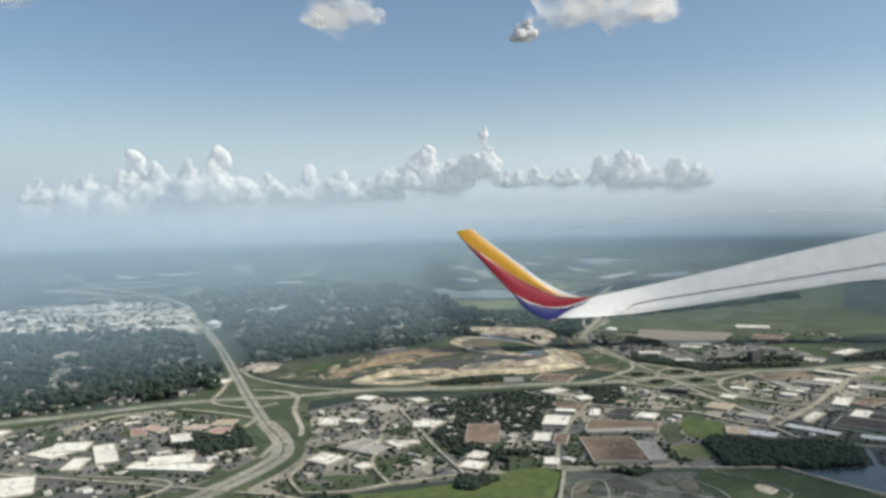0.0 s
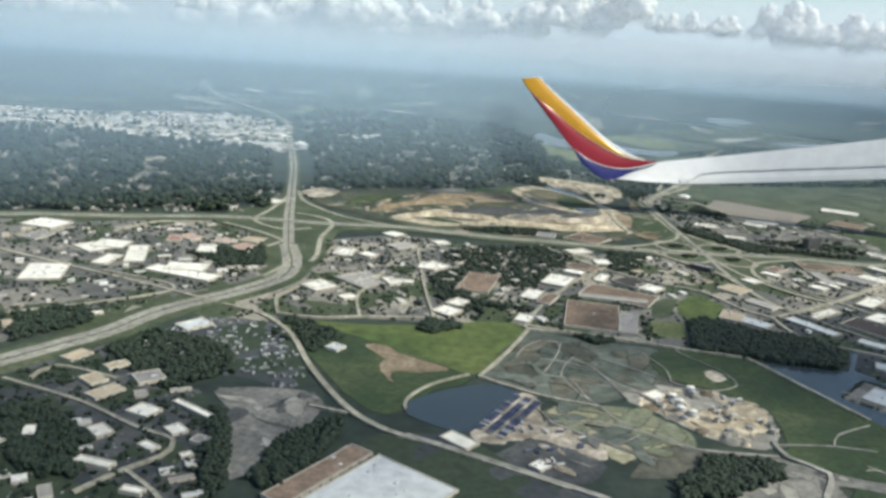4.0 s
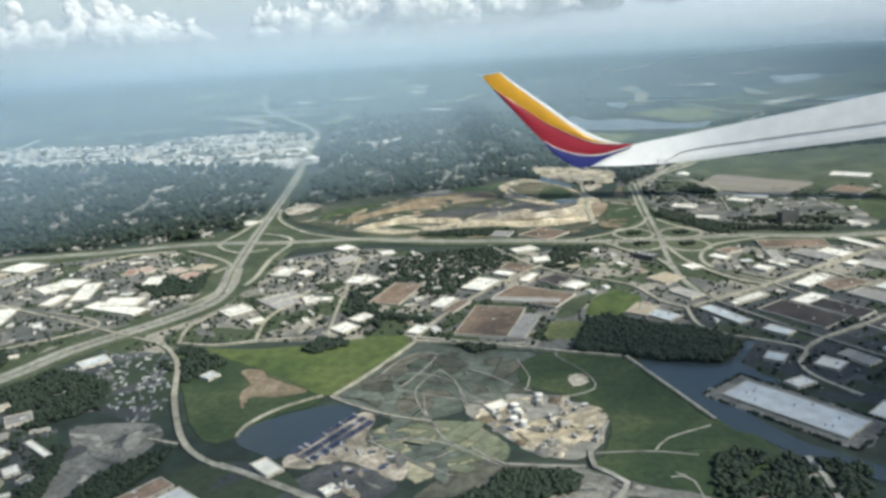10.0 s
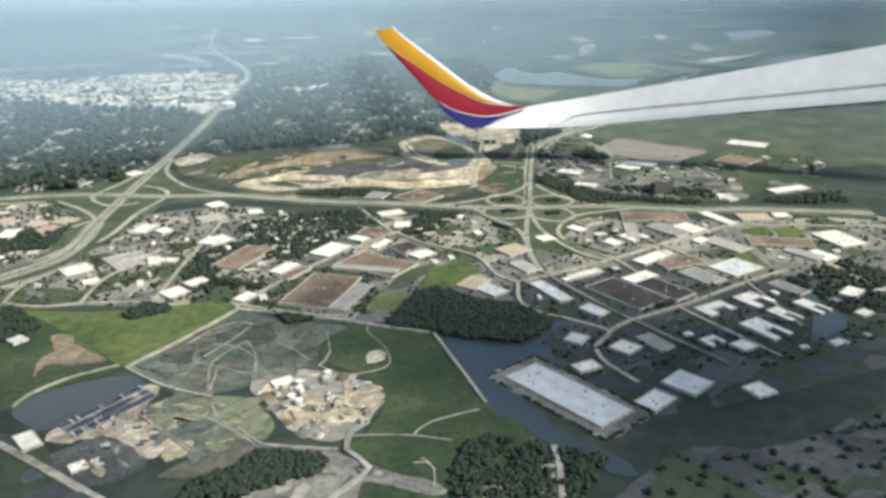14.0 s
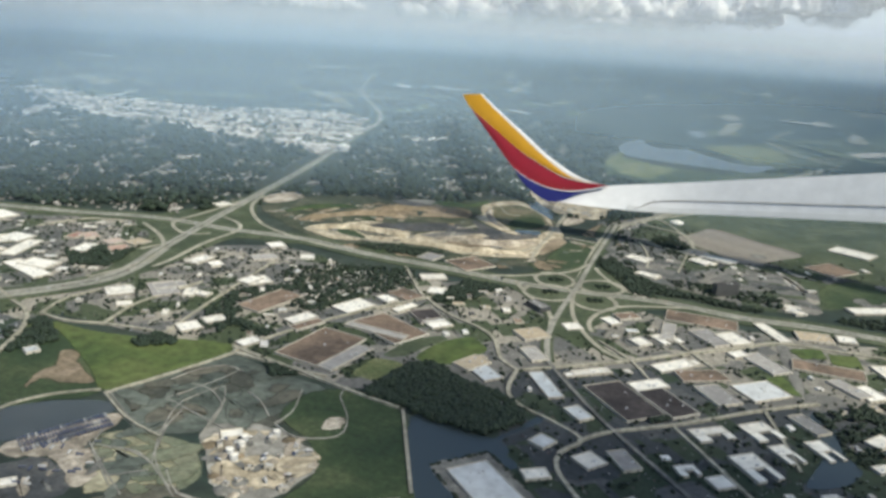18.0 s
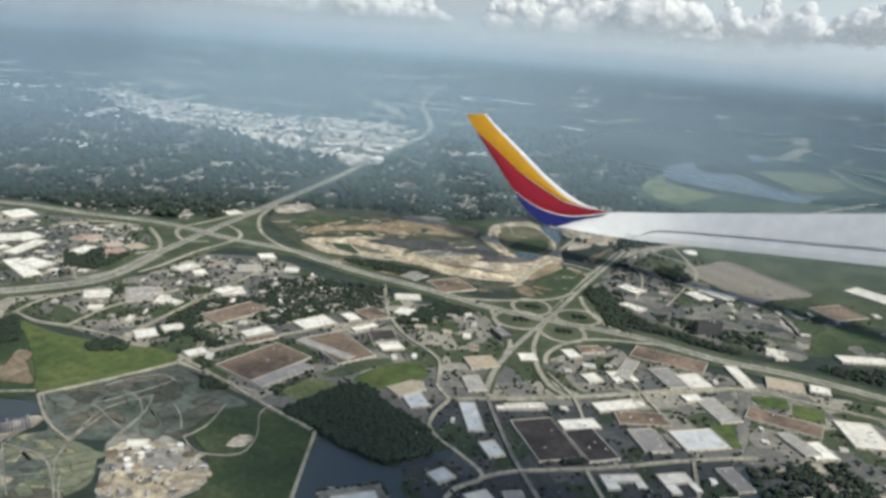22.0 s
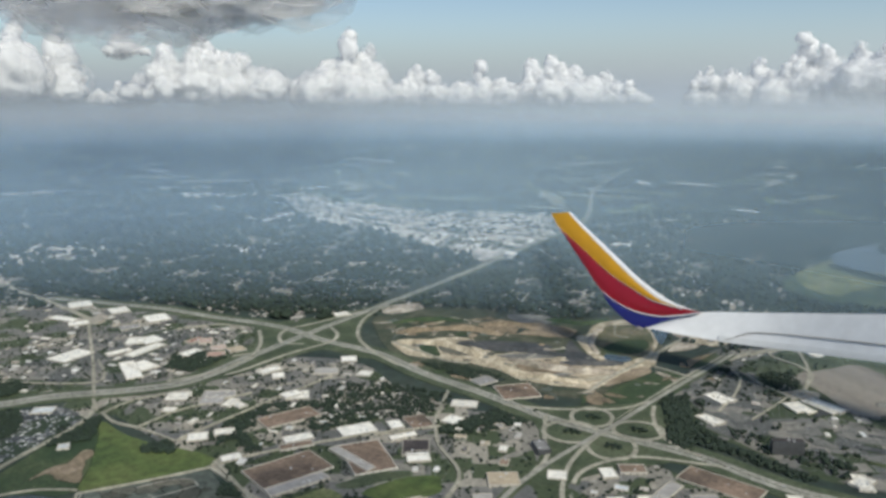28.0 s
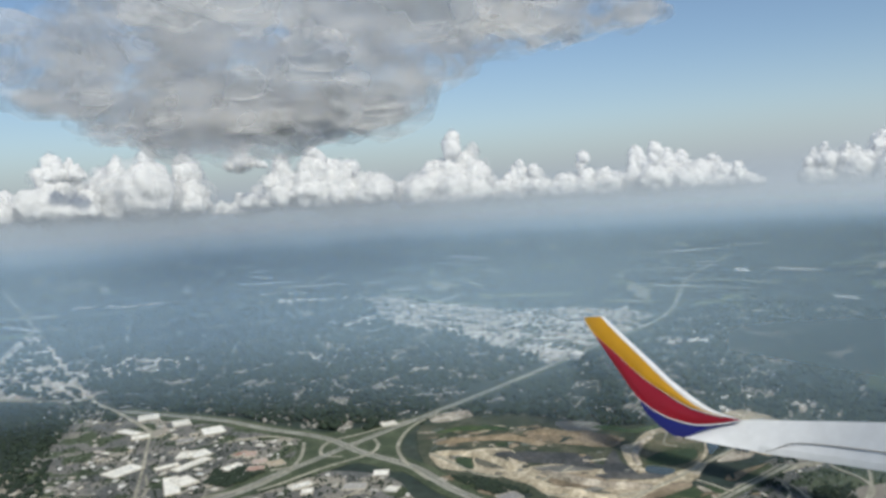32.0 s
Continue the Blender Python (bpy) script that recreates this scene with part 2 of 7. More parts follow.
HOUSE = by_island("house_roofs", [(0.18, 0.17, 0.16), (0.36, 0.35, 0.32), (0.25, 0.23, 0.2), (0.5, 0.48, 0.45), (0.2, 0.18, 0.16), (0.32, 0.31, 0.29)])
TOWN = by_island("town_roofs", [(0.4, 0.39, 0.36), (0.76, 0.74, 0.7), (0.28, 0.27, 0.24), (0.6, 0.57, 0.52), (0.42, 0.37, 0.32), (0.8, 0.79, 0.76), (0.24, 0.22, 0.2)])
FAR_LIGHT = by_island("far_clearings", [(0.12, 0.14, 0.07), (0.3, 0.29, 0.25), (0.09, 0.12, 0.05), (0.2, 0.2, 0.14), (0.5, 0.49, 0.46)])
FAR_DARK = by_island("far_woods", [(0.012, 0.02, 0.012), (0.02, 0.03, 0.018)])
LEAVES = by_island("tree_leaves", [(0.011, 0.023, 0.015), (0.016, 0.031, 0.019), (0.024, 0.042, 0.023), (0.013, 0.027, 0.017)])
TRAILER_WHITE = varied("trailer_white", [(0.5, 0.5, 0.5), (0.62, 0.62, 0.61), (0.42, 0.43, 0.44)], 0.5, 1.0)
TRAILER_BLUE = varied("trailer_blue", [(0.06, 0.08, 0.16), (0.10, 0.12, 0.2), (0.05, 0.07, 0.14), (0.2, 0.21, 0.24)], 0.5, 1.0)
TRUCK_PAINT = varied("truck_paint", [(0.3, 0.05, 0.04), (0.5, 0.5, 0.5), (0.06, 0.1, 0.22), (0.1, 0.1, 0.1)], 0.4, 1.0)
TYRE = varied("black_rubber", [(0.02, 0.02, 0.02), (0.035, 0.035, 0.035)], 0.85, 1.0)
LORRIES = by_island("parked_lorries", [(0.45, 0.46, 0.46), (0.12, 0.13, 0.14), (0.3, 0.31, 0.32), (0.08, 0.1, 0.13), (0.6, 0.6, 0.58), (0.2, 0.2, 0.2)], 0.6)
CARS = by_island("parked_cars", [(0.6, 0.6, 0.6), (0.05, 0.05, 0.055), (0.18, 0.09, 0.08), (0.35, 0.35, 0.36), (0.10, 0.12, 0.17), (0.6, 0.6, 0.58)], 0.4)
WATER, wm_n, wm_l, wm_b = material("pond_water", 0.2)
wm_b.inputs["Base Color"].default_value = (0.045, 0.062, 0.07, 1)
wm_g = noise_node(wm_n, wm_l, wm_n.new("ShaderNodeNewGeometry").outputs["Position"], 1.2, 3)
wm_p = wm_n.new("ShaderNodeBump")
wm_p.inputs["Strength"].default_value, wm_p.inputs["Distance"].default_value = 0.12, 0.15
wm_l.new(wm_g.outputs["Fac"], wm_p.inputs["Height"])
wm_l.new(wm_p.outputs[0], wm_b.inputs["Normal"])


def paint(name, colour, rough=0.3):
    m, n, l, b = material(name, rough)
    co = n.new("ShaderNodeNewGeometry").outputs["Position"]
    g = noise_node(n, l, co, 0.12, 5, 0.6)
    s = ramp_node(n, l, g.outputs["Fac"], [(0.3, (0.9, 0.9, 0.9)), (0.7, (1.04, 1.04, 1.04))])
    l.new(mix_node(n, l, 1.0, colour, s.outputs[0], "MULTIPLY"), b.inputs["Base Color"])
    return m


WING_WHITE = paint("wing_white", (0.74, 0.75, 0.76), 0.4)
YELLOW = paint("winglet_yellow", (0.50, 0.255, 0.006))
RED = paint("winglet_red", (0.25, 0.005, 0.016))
BLUE = paint("winglet_blue", (0.012, 0.014, 0.135))
SILVER = paint("winglet_silver", (0.66, 0.66, 0.68), 0.35)
FLAP_WHITE = paint("flap_white", (0.66, 0.67, 0.67), 0.4)
SEAM = paint("panel_seam", (0.24, 0.22, 0.19), 0.6)

def cloud_material(name, through):
    m = bpy.data.materials.new(name)
    m.use_nodes = True
    n, l = m.node_tree.nodes, m.node_tree.links
    n.remove(n["Principled BSDF"])
    g = noise_node(n, l, n.new("ShaderNodeNewGeometry").outputs["Position"], 0.025, 8, 0.7)
    bump = n.new("ShaderNodeBump")
    bump.inputs["Strength"].default_value, bump.inputs["Distance"].default_value = 0.22, 30.0
    l.new(g.outputs["Fac"], bump.inputs["Height"])
    front, back, both = n.new("ShaderNodeBsdfDiffuse"), n.new("ShaderNodeBsdfTranslucent"), n.new("ShaderNodeMixShader")
    for node in (front, back):
        node.inputs["Color"].default_value = (0.95, 0.95, 0.95, 1)
        l.new(bump.outputs[0], node.inputs["Normal"])
    both.inputs[0].default_value = through
    l.new(front.outputs[0], both.inputs[1])
    l.new(back.outputs[0], both.inputs[2])
    l.new(both.outputs[0], n["Material Output"].inputs["Surface"])
    return m


def wisp_material(name, thin, grain=0.02, detail=6, through=0.6):
    """Thin cloud: mostly clear, scattering a little daylight."""
    m = bpy.data.materials.new(name)
    m.use_nodes = True
    n, l = m.node_tree.nodes, m.node_tree.links
    n.remove(n["Principled BSDF"])
    front, back, both = n.new("ShaderNodeBsdfDiffuse"), n.new("ShaderNodeBsdfTranslucent"), n.new("ShaderNodeMixShader")
    for node in (front, back):
        node.inputs["Color"].default_value = (0.95, 0.95, 0.95, 1)
    both.inputs[0].default_value = through
    l.new(front.outputs[0], both.inputs[1])
    l.new(back.outputs[0], both.inputs[2])
    g = noise_node(n, l, n.new("ShaderNodeNewGeometry").outputs["Position"], grain, detail, 0.7)
    r = n.new("ShaderNodeMapRange")
    for i, v in ((1, 0.4), (2, 0.68), (3, 0.0), (4, thin)):
        r.inputs[i].default_value = v
    l.new(g.outputs["Fac"], r.inputs[0])
    veil = n.new("ShaderNodeMixShader")
    l.new(r.outputs[0], veil.inputs[0])
    l.new(n.new("ShaderNodeBsdfTransparent").outputs[0], veil.inputs[1])
    l.new(both.outputs[0], veil.inputs[2])
    l.new(veil.outputs[0], n["Material Output"].inputs["Surface"])
    return m


WISP, BANK = wisp_material("cloud_wisp", 0.5), wisp_material("cloud_bank", 0.36, 0.006, 2, 0.9)
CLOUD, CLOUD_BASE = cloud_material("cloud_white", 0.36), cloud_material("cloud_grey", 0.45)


def haze_material(name, strength, top, colour, glow=0.0, base=62.0, radius=500.0):
    """A veil standing in for haze: mostly clear, thinner above; scatters daylight, or glows itself."""
    m = bpy.data.materials.new(name)
    m.use_nodes = True
    n, l = m.node_tree.nodes, m.node_tree.links
    n.remove(n["Principled BSDF"])
    geo = n.new("ShaderNodeNewGeometry")
    sep = n.new("ShaderNodeSeparateXYZ")
    l.new(geo.outputs["Position"], sep.inputs[0])
    up = n.new("ShaderNodeMapRange")
    up.interpolation_type = "LINEAR"
    for i, v in ((1, 0.0), (2, base), (3, 0.0), (4, strength)):
        up.inputs[i].default_value = v
    down = n.new("ShaderNodeMapRange")
    down.interpolation_type = "SMOOTHSTEP"
    for i, v in ((1, min(90.0, 0.4 * top)), (2, top), (3, 1.0), (4, 0.0)):
        down.inputs[i].default_value = v
    l.new(sep.outputs["Z"], up.inputs[0])
    l.new(sep.outputs["Z"], down.inputs[0])
    mul = n.new("ShaderNodeMath")
    mul.operation = "MULTIPLY"
    l.new(up.outputs[0], mul.inputs[0])
    l.new(down.outputs[0], mul.inputs[1])
    clear = n.new("ShaderNodeBsdfTransparent")
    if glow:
        # far veils emit light themselves, set stronger toward the sun
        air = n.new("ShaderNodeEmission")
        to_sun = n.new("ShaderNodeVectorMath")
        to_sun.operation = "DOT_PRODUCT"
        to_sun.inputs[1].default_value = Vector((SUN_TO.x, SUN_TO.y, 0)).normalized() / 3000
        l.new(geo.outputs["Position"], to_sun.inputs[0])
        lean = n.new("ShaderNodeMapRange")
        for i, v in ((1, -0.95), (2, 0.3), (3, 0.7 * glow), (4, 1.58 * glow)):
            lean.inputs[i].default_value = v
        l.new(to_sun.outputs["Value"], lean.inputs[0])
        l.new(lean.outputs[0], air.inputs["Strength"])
    else:
        air = n.new("ShaderNodeBsdfDiffuse")
    air.inputs["Color"].default_value = (*colour, 1)
    if not glow:
        # normal fixed on the sun so the veil is lit alike all round
        even_light = n.new("ShaderNodeCombineXYZ")
        for i in range(3):
            even_light.inputs[i].default_value = SUN_TO[i]
        onward = n.new("ShaderNodeBsdfTranslucent")
        onward.inputs["Color"].default_value = (*colour, 1)
        l.new(even_light.outputs[0], air.inputs["Normal"])
        l.new(even_light.outputs[0], onward.inputs["Normal"])
        # haze brightness leaning to the sun is put into the veil's colour
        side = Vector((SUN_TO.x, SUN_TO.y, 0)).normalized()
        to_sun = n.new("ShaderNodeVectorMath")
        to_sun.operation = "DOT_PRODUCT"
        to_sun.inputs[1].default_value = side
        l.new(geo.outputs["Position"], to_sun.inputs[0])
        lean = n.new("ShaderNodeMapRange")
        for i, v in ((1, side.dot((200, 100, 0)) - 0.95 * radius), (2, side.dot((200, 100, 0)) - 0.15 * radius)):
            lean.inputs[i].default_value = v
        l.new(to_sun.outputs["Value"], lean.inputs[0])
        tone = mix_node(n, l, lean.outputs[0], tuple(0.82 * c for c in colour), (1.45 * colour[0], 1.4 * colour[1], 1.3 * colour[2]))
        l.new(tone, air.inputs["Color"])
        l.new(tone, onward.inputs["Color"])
        scattered = n.new("ShaderNodeAddShader")
        l.new(air.outputs[0], scattered.inputs[0])
        l.new(onward.outputs[0], scattered.inputs[1])
        air = scattered
    both = n.new("ShaderNodeMixShader")
    l.new(mul.outputs[0], both.inputs[0])
    l.new(clear.outputs[0], both.inputs[1])
    l.new(air.outputs[0], both.inputs[2])
    l.new(both.outputs[0], n["Material Output"].inputs["Surface"])
    return m


# ---- helpers of this scene ----
def mesh(name, verts, faces, mat, parent=None, label="", smooth=False):
    me = bpy.data.meshes.new(name)
    me.from_pydata([tuple(v) for v in verts], [], [tuple(f) for f in faces])
    me.materials.append(mat)
    if smooth:
        me.polygons.foreach_set("use_smooth", [True] * len(me.polygons))
    me.update()
    ob = new(name, me)
    ob.parent = parent
    if label:
        tagged(ob, label)
    return ob


def triangles(name, verts, faces, mat, smooth=False):
    """A big mesh from arrays of vertices and triangles."""
    me = bpy.data.meshes.new(name)
    me.vertices.add(len(verts))
    me.vertices.foreach_set("co", np.asarray(verts, np.float32).ravel())
    me.loops.add(3 * len(faces))
    me.loops.foreach_set("vertex_index", np.asarray(faces, np.int32).ravel())
    me.polygons.add(len(faces))
    me.polygons.foreach_set("loop_start", np.arange(0, 3 * len(faces), 3, dtype=np.int32))
    me.polygons.foreach_set("use_smooth", np.full(len(faces), smooth))
    me.materials.append(mat)
    me.update(calc_edges=True)
    return new(name, me)


def curve(points, step=4.0, closed=False):
    """A smooth line through a few points."""
    p = [Vector((*q, 0)[:3]) for q in points]
    n, out = len(p), []
    for i in range(n if closed else n - 1):
        a, b, c, d = (p[(i + k) % n] if closed else p[min(max(i + k, 0), n - 1)] for k in (-1, 0, 1, 2))
        k = max(2, int((c - b).length / step))
        for j in range(k):
            t = j / k
            out.append(0.5 * (2 * b + (c - a) * t + (2 * a - 5 * b + 4 * c - d) * t * t + (3 * b - a - 3 * c + d) * t ** 3))
    if not closed:
        out.append(p[-1])
    return out


def soft_edged(mat):
    """The same ground with a rim that thins out raggedly over what lies below."""
    name = mat.name + "_thinning"
    if name in bpy.data.materials:
        return bpy.data.materials[name]
    m = mat.copy()
    m.name = name
    n, l = m.node_tree.nodes, m.node_tree.links
    cover = n.new("ShaderNodeAttribute")
    cover.attribute_name = "cover"
    g = noise_node(n, l, n.new("ShaderNodeNewGeometry").outputs["Position"], 0.35, 5, 0.65)
    add = n.new("ShaderNodeMath")
    add.operation = "ADD"
    l.new(cover.outputs["Fac"], add.inputs[0])
    l.new(g.outputs["Fac"], add.inputs[1])
    r = n.new("ShaderNodeMapRange")
    r.interpolation_type = "SMOOTHSTEP"
    for i, v in ((1, 0.68), (2, 1.25), (3, 0.0), (4, 1.0)):
        r.inputs[i].default_value = v
    l.new(add.outputs[0], r.inputs[0])
    both = n.new("ShaderNodeMixShader")
    l.new(r.outputs[0], both.inputs[0])
    l.new(n.new("ShaderNodeBsdfTransparent").outputs[0], both.inputs[1])
    l.new(n["Principled BSDF"].outputs[0], both.inputs[2])
    l.new(both.outputs[0], n["Material Output"].inputs["Surface"])
    return m


# a chart of what is taken, one cell a metre: 1 road, 2 open ground, 3 building
CX, CY, CW, CH = -1250, 100, 2150, 1500
chart = np.zeros((CW, CH), np.uint8)


def inside(poly, xs, ys):
    ins = np.zeros(xs.shape, bool)
    for (x1, y1), (x2, y2) in zip(poly, poly[1:] + poly[:1]):
        if y1 != y2:
            ins ^= ((ys < y1) != (ys < y2)) & (xs < (x2 - x1) * (ys - y1) / (y2 - y1) + x1)
    return ins


def claim(poly, value):
    xs, ys = [int(p[0]) for p in poly], [int(p[1]) for p in poly]
    x0, x1 = max(min(xs) - 1 - CX, 0), min(max(xs) + 2 - CX, CW)
    y0, y1 = max(min(ys) - 1 - CY, 0), min(max(ys) + 2 - CY, CH)
    if x1 <= x0 or y1 <= y0:
        return
    gx, gy = np.meshgrid(np.arange(x0, x1) + CX + 0.5, np.arange(y0, y1) + CY + 0.5, indexing="ij")
    chart[x0:x1, y0:y1][inside(poly, gx, gy)] = value


def taken(x, y):
    i, j = int(x - CX), int(y - CY)
    return chart[i, j] if 0 <= i < CW and 0 <= j < CH else 0


LEVEL, ROADS = [0.06], [0]


def patch(name, points, mat, label, category, mark=2, step=5.0, wobble=0.8, smooth=True, height=None, thin=0.0):
    """A piece of open ground with an uneven rim, laid on the ground sheet."""
    if height is None:
        LEVEL[0] += 0.004
    z = height or LEVEL[0]
    line = curve(points, step, True) if smooth else [Vector((*p, 0)) for p in points]
    out = []
    for v in line:
        d = noise.noise_vector(Vector((v.x * 0.12, v.y * 0.12, len(name)))) * wobble
        d += noise.noise_vector(Vector((v.x * 0.6, v.y * 0.6, 7))) * wobble * 0.5
        out.append((v.x + d.x, v.y + d.y, z))
    if mark:
        claim([(v[0], v[1]) for v in out], mark)
    if not thin:
        return tagged(mesh(name, out, [range(len(out))], mat), label, category, kind="structure")
    n = len(out)
    area = sum(p[0] * q[1] - q[0] * p[1] for p, q in zip(out, out[1:] + out[:1]))
    inner = []
    for i in range(n):
        a, b = out[i - 2], out[(i + 2) % n]
        d = Vector((b[0] - a[0], b[1] - a[1], 0)).normalized() * (thin if area > 0 else -thin)
        inner.append((out[i][0] - d.y, out[i][1] + d.x, z))
    ob = mesh(name, out + inner, [range(n, 2 * n)] + [(i, (i + 1) % n, n + (i + 1) % n, n + i) for i in range(n)], soft_edged(mat))
    ob.data.attributes.new("cover", "FLOAT", "POINT").data.foreach_set("value", [0.0] * n + [1.0] * n)
    return tagged(ob, label, category, kind="structure")


def road(name, points, width, mat, label, verge=0.0, height=None, category="road"):
    """A carriageway slab along a smooth line."""
    LEVEL[0] += 0.0005
    z = 0.55 + LEVEL[0] * 0.5 if height is None else height
    z += 0.003 * (ROADS[0] % 17)
    ROADS[0] += 1
    c = curve(points, 4.0)
    if verge:
        strip(name + "_verge", c, width + verge, z - 0.12, LAWN, "mown grass verge along the " + category, "verge")
    ob = strip(name, c, width, z, mat, label, category)
    for v in c:
        for dx in np.arange(-(width + verge) / 2 - 1, (width + verge) / 2 + 1.1, 1):
            for dy in np.arange(-(width + verge) / 2 - 1, (width + verge) / 2 + 1.1, 1):
                i, j = int(v.x + dx - CX), int(v.y + dy - CY)
                if 0 <= i < CW and 0 <= j < CH:
                    chart[i, j] = 1
    return ob


def strip(name, c, width, z, mat, label, category):
    verts, faces = [], []
    for i, v in enumerate(c):
        d = (c[min(i + 1, len(c) - 1)] - c[max(i - 1, 0)]).normalized()
        s = Vector((-d.y, d.x, 0)) * width / 2
        verts += [(v.x + s.x, v.y + s.y, 0), (v.x + s.x, v.y + s.y, z), (v.x - s.x, v.y - s.y, z), (v.x - s.x, v.y - s.y, 0)]
    for i in range(len(c) - 1):
        a, b = 4 * i, 4 * i + 4
        faces += [(a, a + 1, b + 1, b), (a + 1, a + 2, b + 2, b + 1), (a + 2, a + 3, b + 3, b + 2)]
    return tagged(mesh(name, verts, faces, mat), label, category, kind="structure")


# ---- the ground sheet, distance and haze ----
rings = [0] + [60 * 1.12 ** i for i in range(40)]
rings = [r for r in rings if r < 5600] + [5600]
gv, gf, SEG = [(200, 300, 0)], [], 96
for r in rings[1:]:
    for k in range(SEG):
        a = 2 * math.pi * k / SEG
        x, y = 200 + r * math.cos(a), 300 + r * math.sin(a)
        far = max(0.0, min(1.0, (r - 1500) / 1500))
        gv.append((x, y, far * 14 * noise.noise((x * 0.0012, y * 0.0012, 3))))
for i in range(len(rings) - 1):
    for k in range(SEG):
        a, b = 1 + (i - 1) * SEG, 1 + i * SEG
        if i == 0:
            gf.append((0, b + k, b + (k + 1) % SEG))
        else:
            gf.append((a + k, b + k, b + (k + 1) % SEG, a + (k + 1) % SEG))
tagged(mesh("ground", gv, gf, GROUND, smooth=True), "dark green wooded plain reaching a hazy horizon", "ground", kind="structure")

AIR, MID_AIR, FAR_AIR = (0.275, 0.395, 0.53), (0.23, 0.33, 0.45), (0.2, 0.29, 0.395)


# haze put in as rings of tinted veils; rows with glow 1.0 emit
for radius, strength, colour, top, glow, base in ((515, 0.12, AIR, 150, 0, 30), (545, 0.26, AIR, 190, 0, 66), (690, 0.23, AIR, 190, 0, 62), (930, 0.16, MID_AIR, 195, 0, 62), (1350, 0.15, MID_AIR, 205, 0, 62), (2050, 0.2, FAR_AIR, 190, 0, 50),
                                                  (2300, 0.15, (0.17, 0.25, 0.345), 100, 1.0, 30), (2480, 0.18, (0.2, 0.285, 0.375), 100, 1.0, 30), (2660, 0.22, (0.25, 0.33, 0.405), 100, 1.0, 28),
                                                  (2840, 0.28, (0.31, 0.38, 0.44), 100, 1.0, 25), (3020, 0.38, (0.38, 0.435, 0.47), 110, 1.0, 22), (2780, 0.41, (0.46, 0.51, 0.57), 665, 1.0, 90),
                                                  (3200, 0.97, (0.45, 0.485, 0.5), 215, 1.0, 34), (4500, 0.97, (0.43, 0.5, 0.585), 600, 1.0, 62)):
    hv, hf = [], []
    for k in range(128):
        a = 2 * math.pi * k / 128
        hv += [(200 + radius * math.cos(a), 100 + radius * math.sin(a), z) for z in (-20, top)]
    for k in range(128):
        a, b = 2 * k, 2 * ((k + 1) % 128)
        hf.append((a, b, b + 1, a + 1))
    tagged(mesh("haze", hv, hf, haze_material("moist_air", strength, top, colour, glow, base, radius), smooth=True), "upright veil ring standing in for blue haze over distant land", "haze", kind="stuff")

# clearings, fields and belts of trees on the hazy plain
far_rnd = random.Random(77)
for name, count, mat, label in (("distant_clearings", 560, FAR_LIGHT, "pale clearings and settlements far off in the haze"), ("distant_woods", 300, FAR_DARK, "dark belts of woodland far off in the haze")):
    dv, df = [], []
    for k in range(count):
        a, r = radians(far_rnd.uniform(20, 205)), far_rnd.uniform(1050, 3200)
        x, y = 200 + r * math.cos(a), 100 + r * math.sin(a)
        lon, wid, turn = far_rnd.uniform(20, 120), far_rnd.uniform(5, 20), far_rnd.uniform(0, math.pi)
        base = len(dv)
        for q in range(9):
            b, g = 2 * math.pi * q / 9, far_rnd.uniform(0.5, 1.2)
            u, w = lon * g * math.cos(b), wid * g * math.sin(b)
            px, py = x + u * math.cos(turn) - w * math.sin(turn), y + u * math.sin(turn) + w * math.cos(turn)
            rr = math.hypot(px - 200, py - 300)
            dv.append((px, py, 15 * max(0.0, min(1.0, (rr - 1500) / 1500)) * max(noise.noise((px * 0.0012, py * 0.0012, 3)), -0.4) + 1.5 + k * 0.004))
        df.append(range(base, base + 9))
    tagged(mesh(name, dv, df, mat), label, "countryside", kind="stuff")

# ---- open ground ----
patch("industrial_ground", [(-102.8, 297.6), (-93.7, 357.5), (-77.3, 403.3), (-35.6, 437.1), (26.7, 430.1), (82.2, 437.2), (129.3, 344.8), (105.4, 308.5), (45.1, 305.4), (-5.3, 295.6), (-50.2, 287.4), (-55.7, 259)], LOTS, "patchwork of paved and grassy industrial lots", "ground", 0, 8)
patch("business_park_ground", [(67.3, 424.2), (102.4, 463), (182.8, 465.6), (259.5, 480.3), (321.7, 498.6), (327.7, 372.3), (246.2, 307.8), (184.1, 281.6), (157.4, 325.9), (121, 352.2)], LOTS, "patchwork of paved lots and lawns in a business park", "ground", 0, 8)
patch("office_park_ground", [(148.1, 359.8), (182.9, 387.7), (208, 403), (244.6, 389.7), (261.4, 399), (306.5, 395.5), (326.7, 357.3), (213.6, 267), (180.2, 278.7), (158.3, 330.3)], SHADED_LOTS, "dark asphalt and lawns of an office park, deepened for cloud shade", "ground", 0, 8)
patch("shopping_ground", [(-248.9, 324.7), (-207.4, 374.2), (-162.2, 400.6), (-122, 415.7), (-86.7, 375.8), (-81.2, 334.8), (-85.9, 297.8), (-102.4, 279.2), (-121.8, 239), (-147.8, 215.1)], LOTS, "pale paved shopping district with trees between", "ground", 0, 8)
patch("retail_ground", [(-434.1, 287.3), (-329.6, 330.8), (-221.4, 389.5), (-157.5, 422.5), (-94.6, 392.2), (-79.5, 355.9), (-78.9, 327.2), (-87.4, 280.4), (-124.9, 235.1), (-206, 218.2), (-276.5, 262.1)], LOTS, "pale paved retail district beside the highway", "ground", 0, 8)
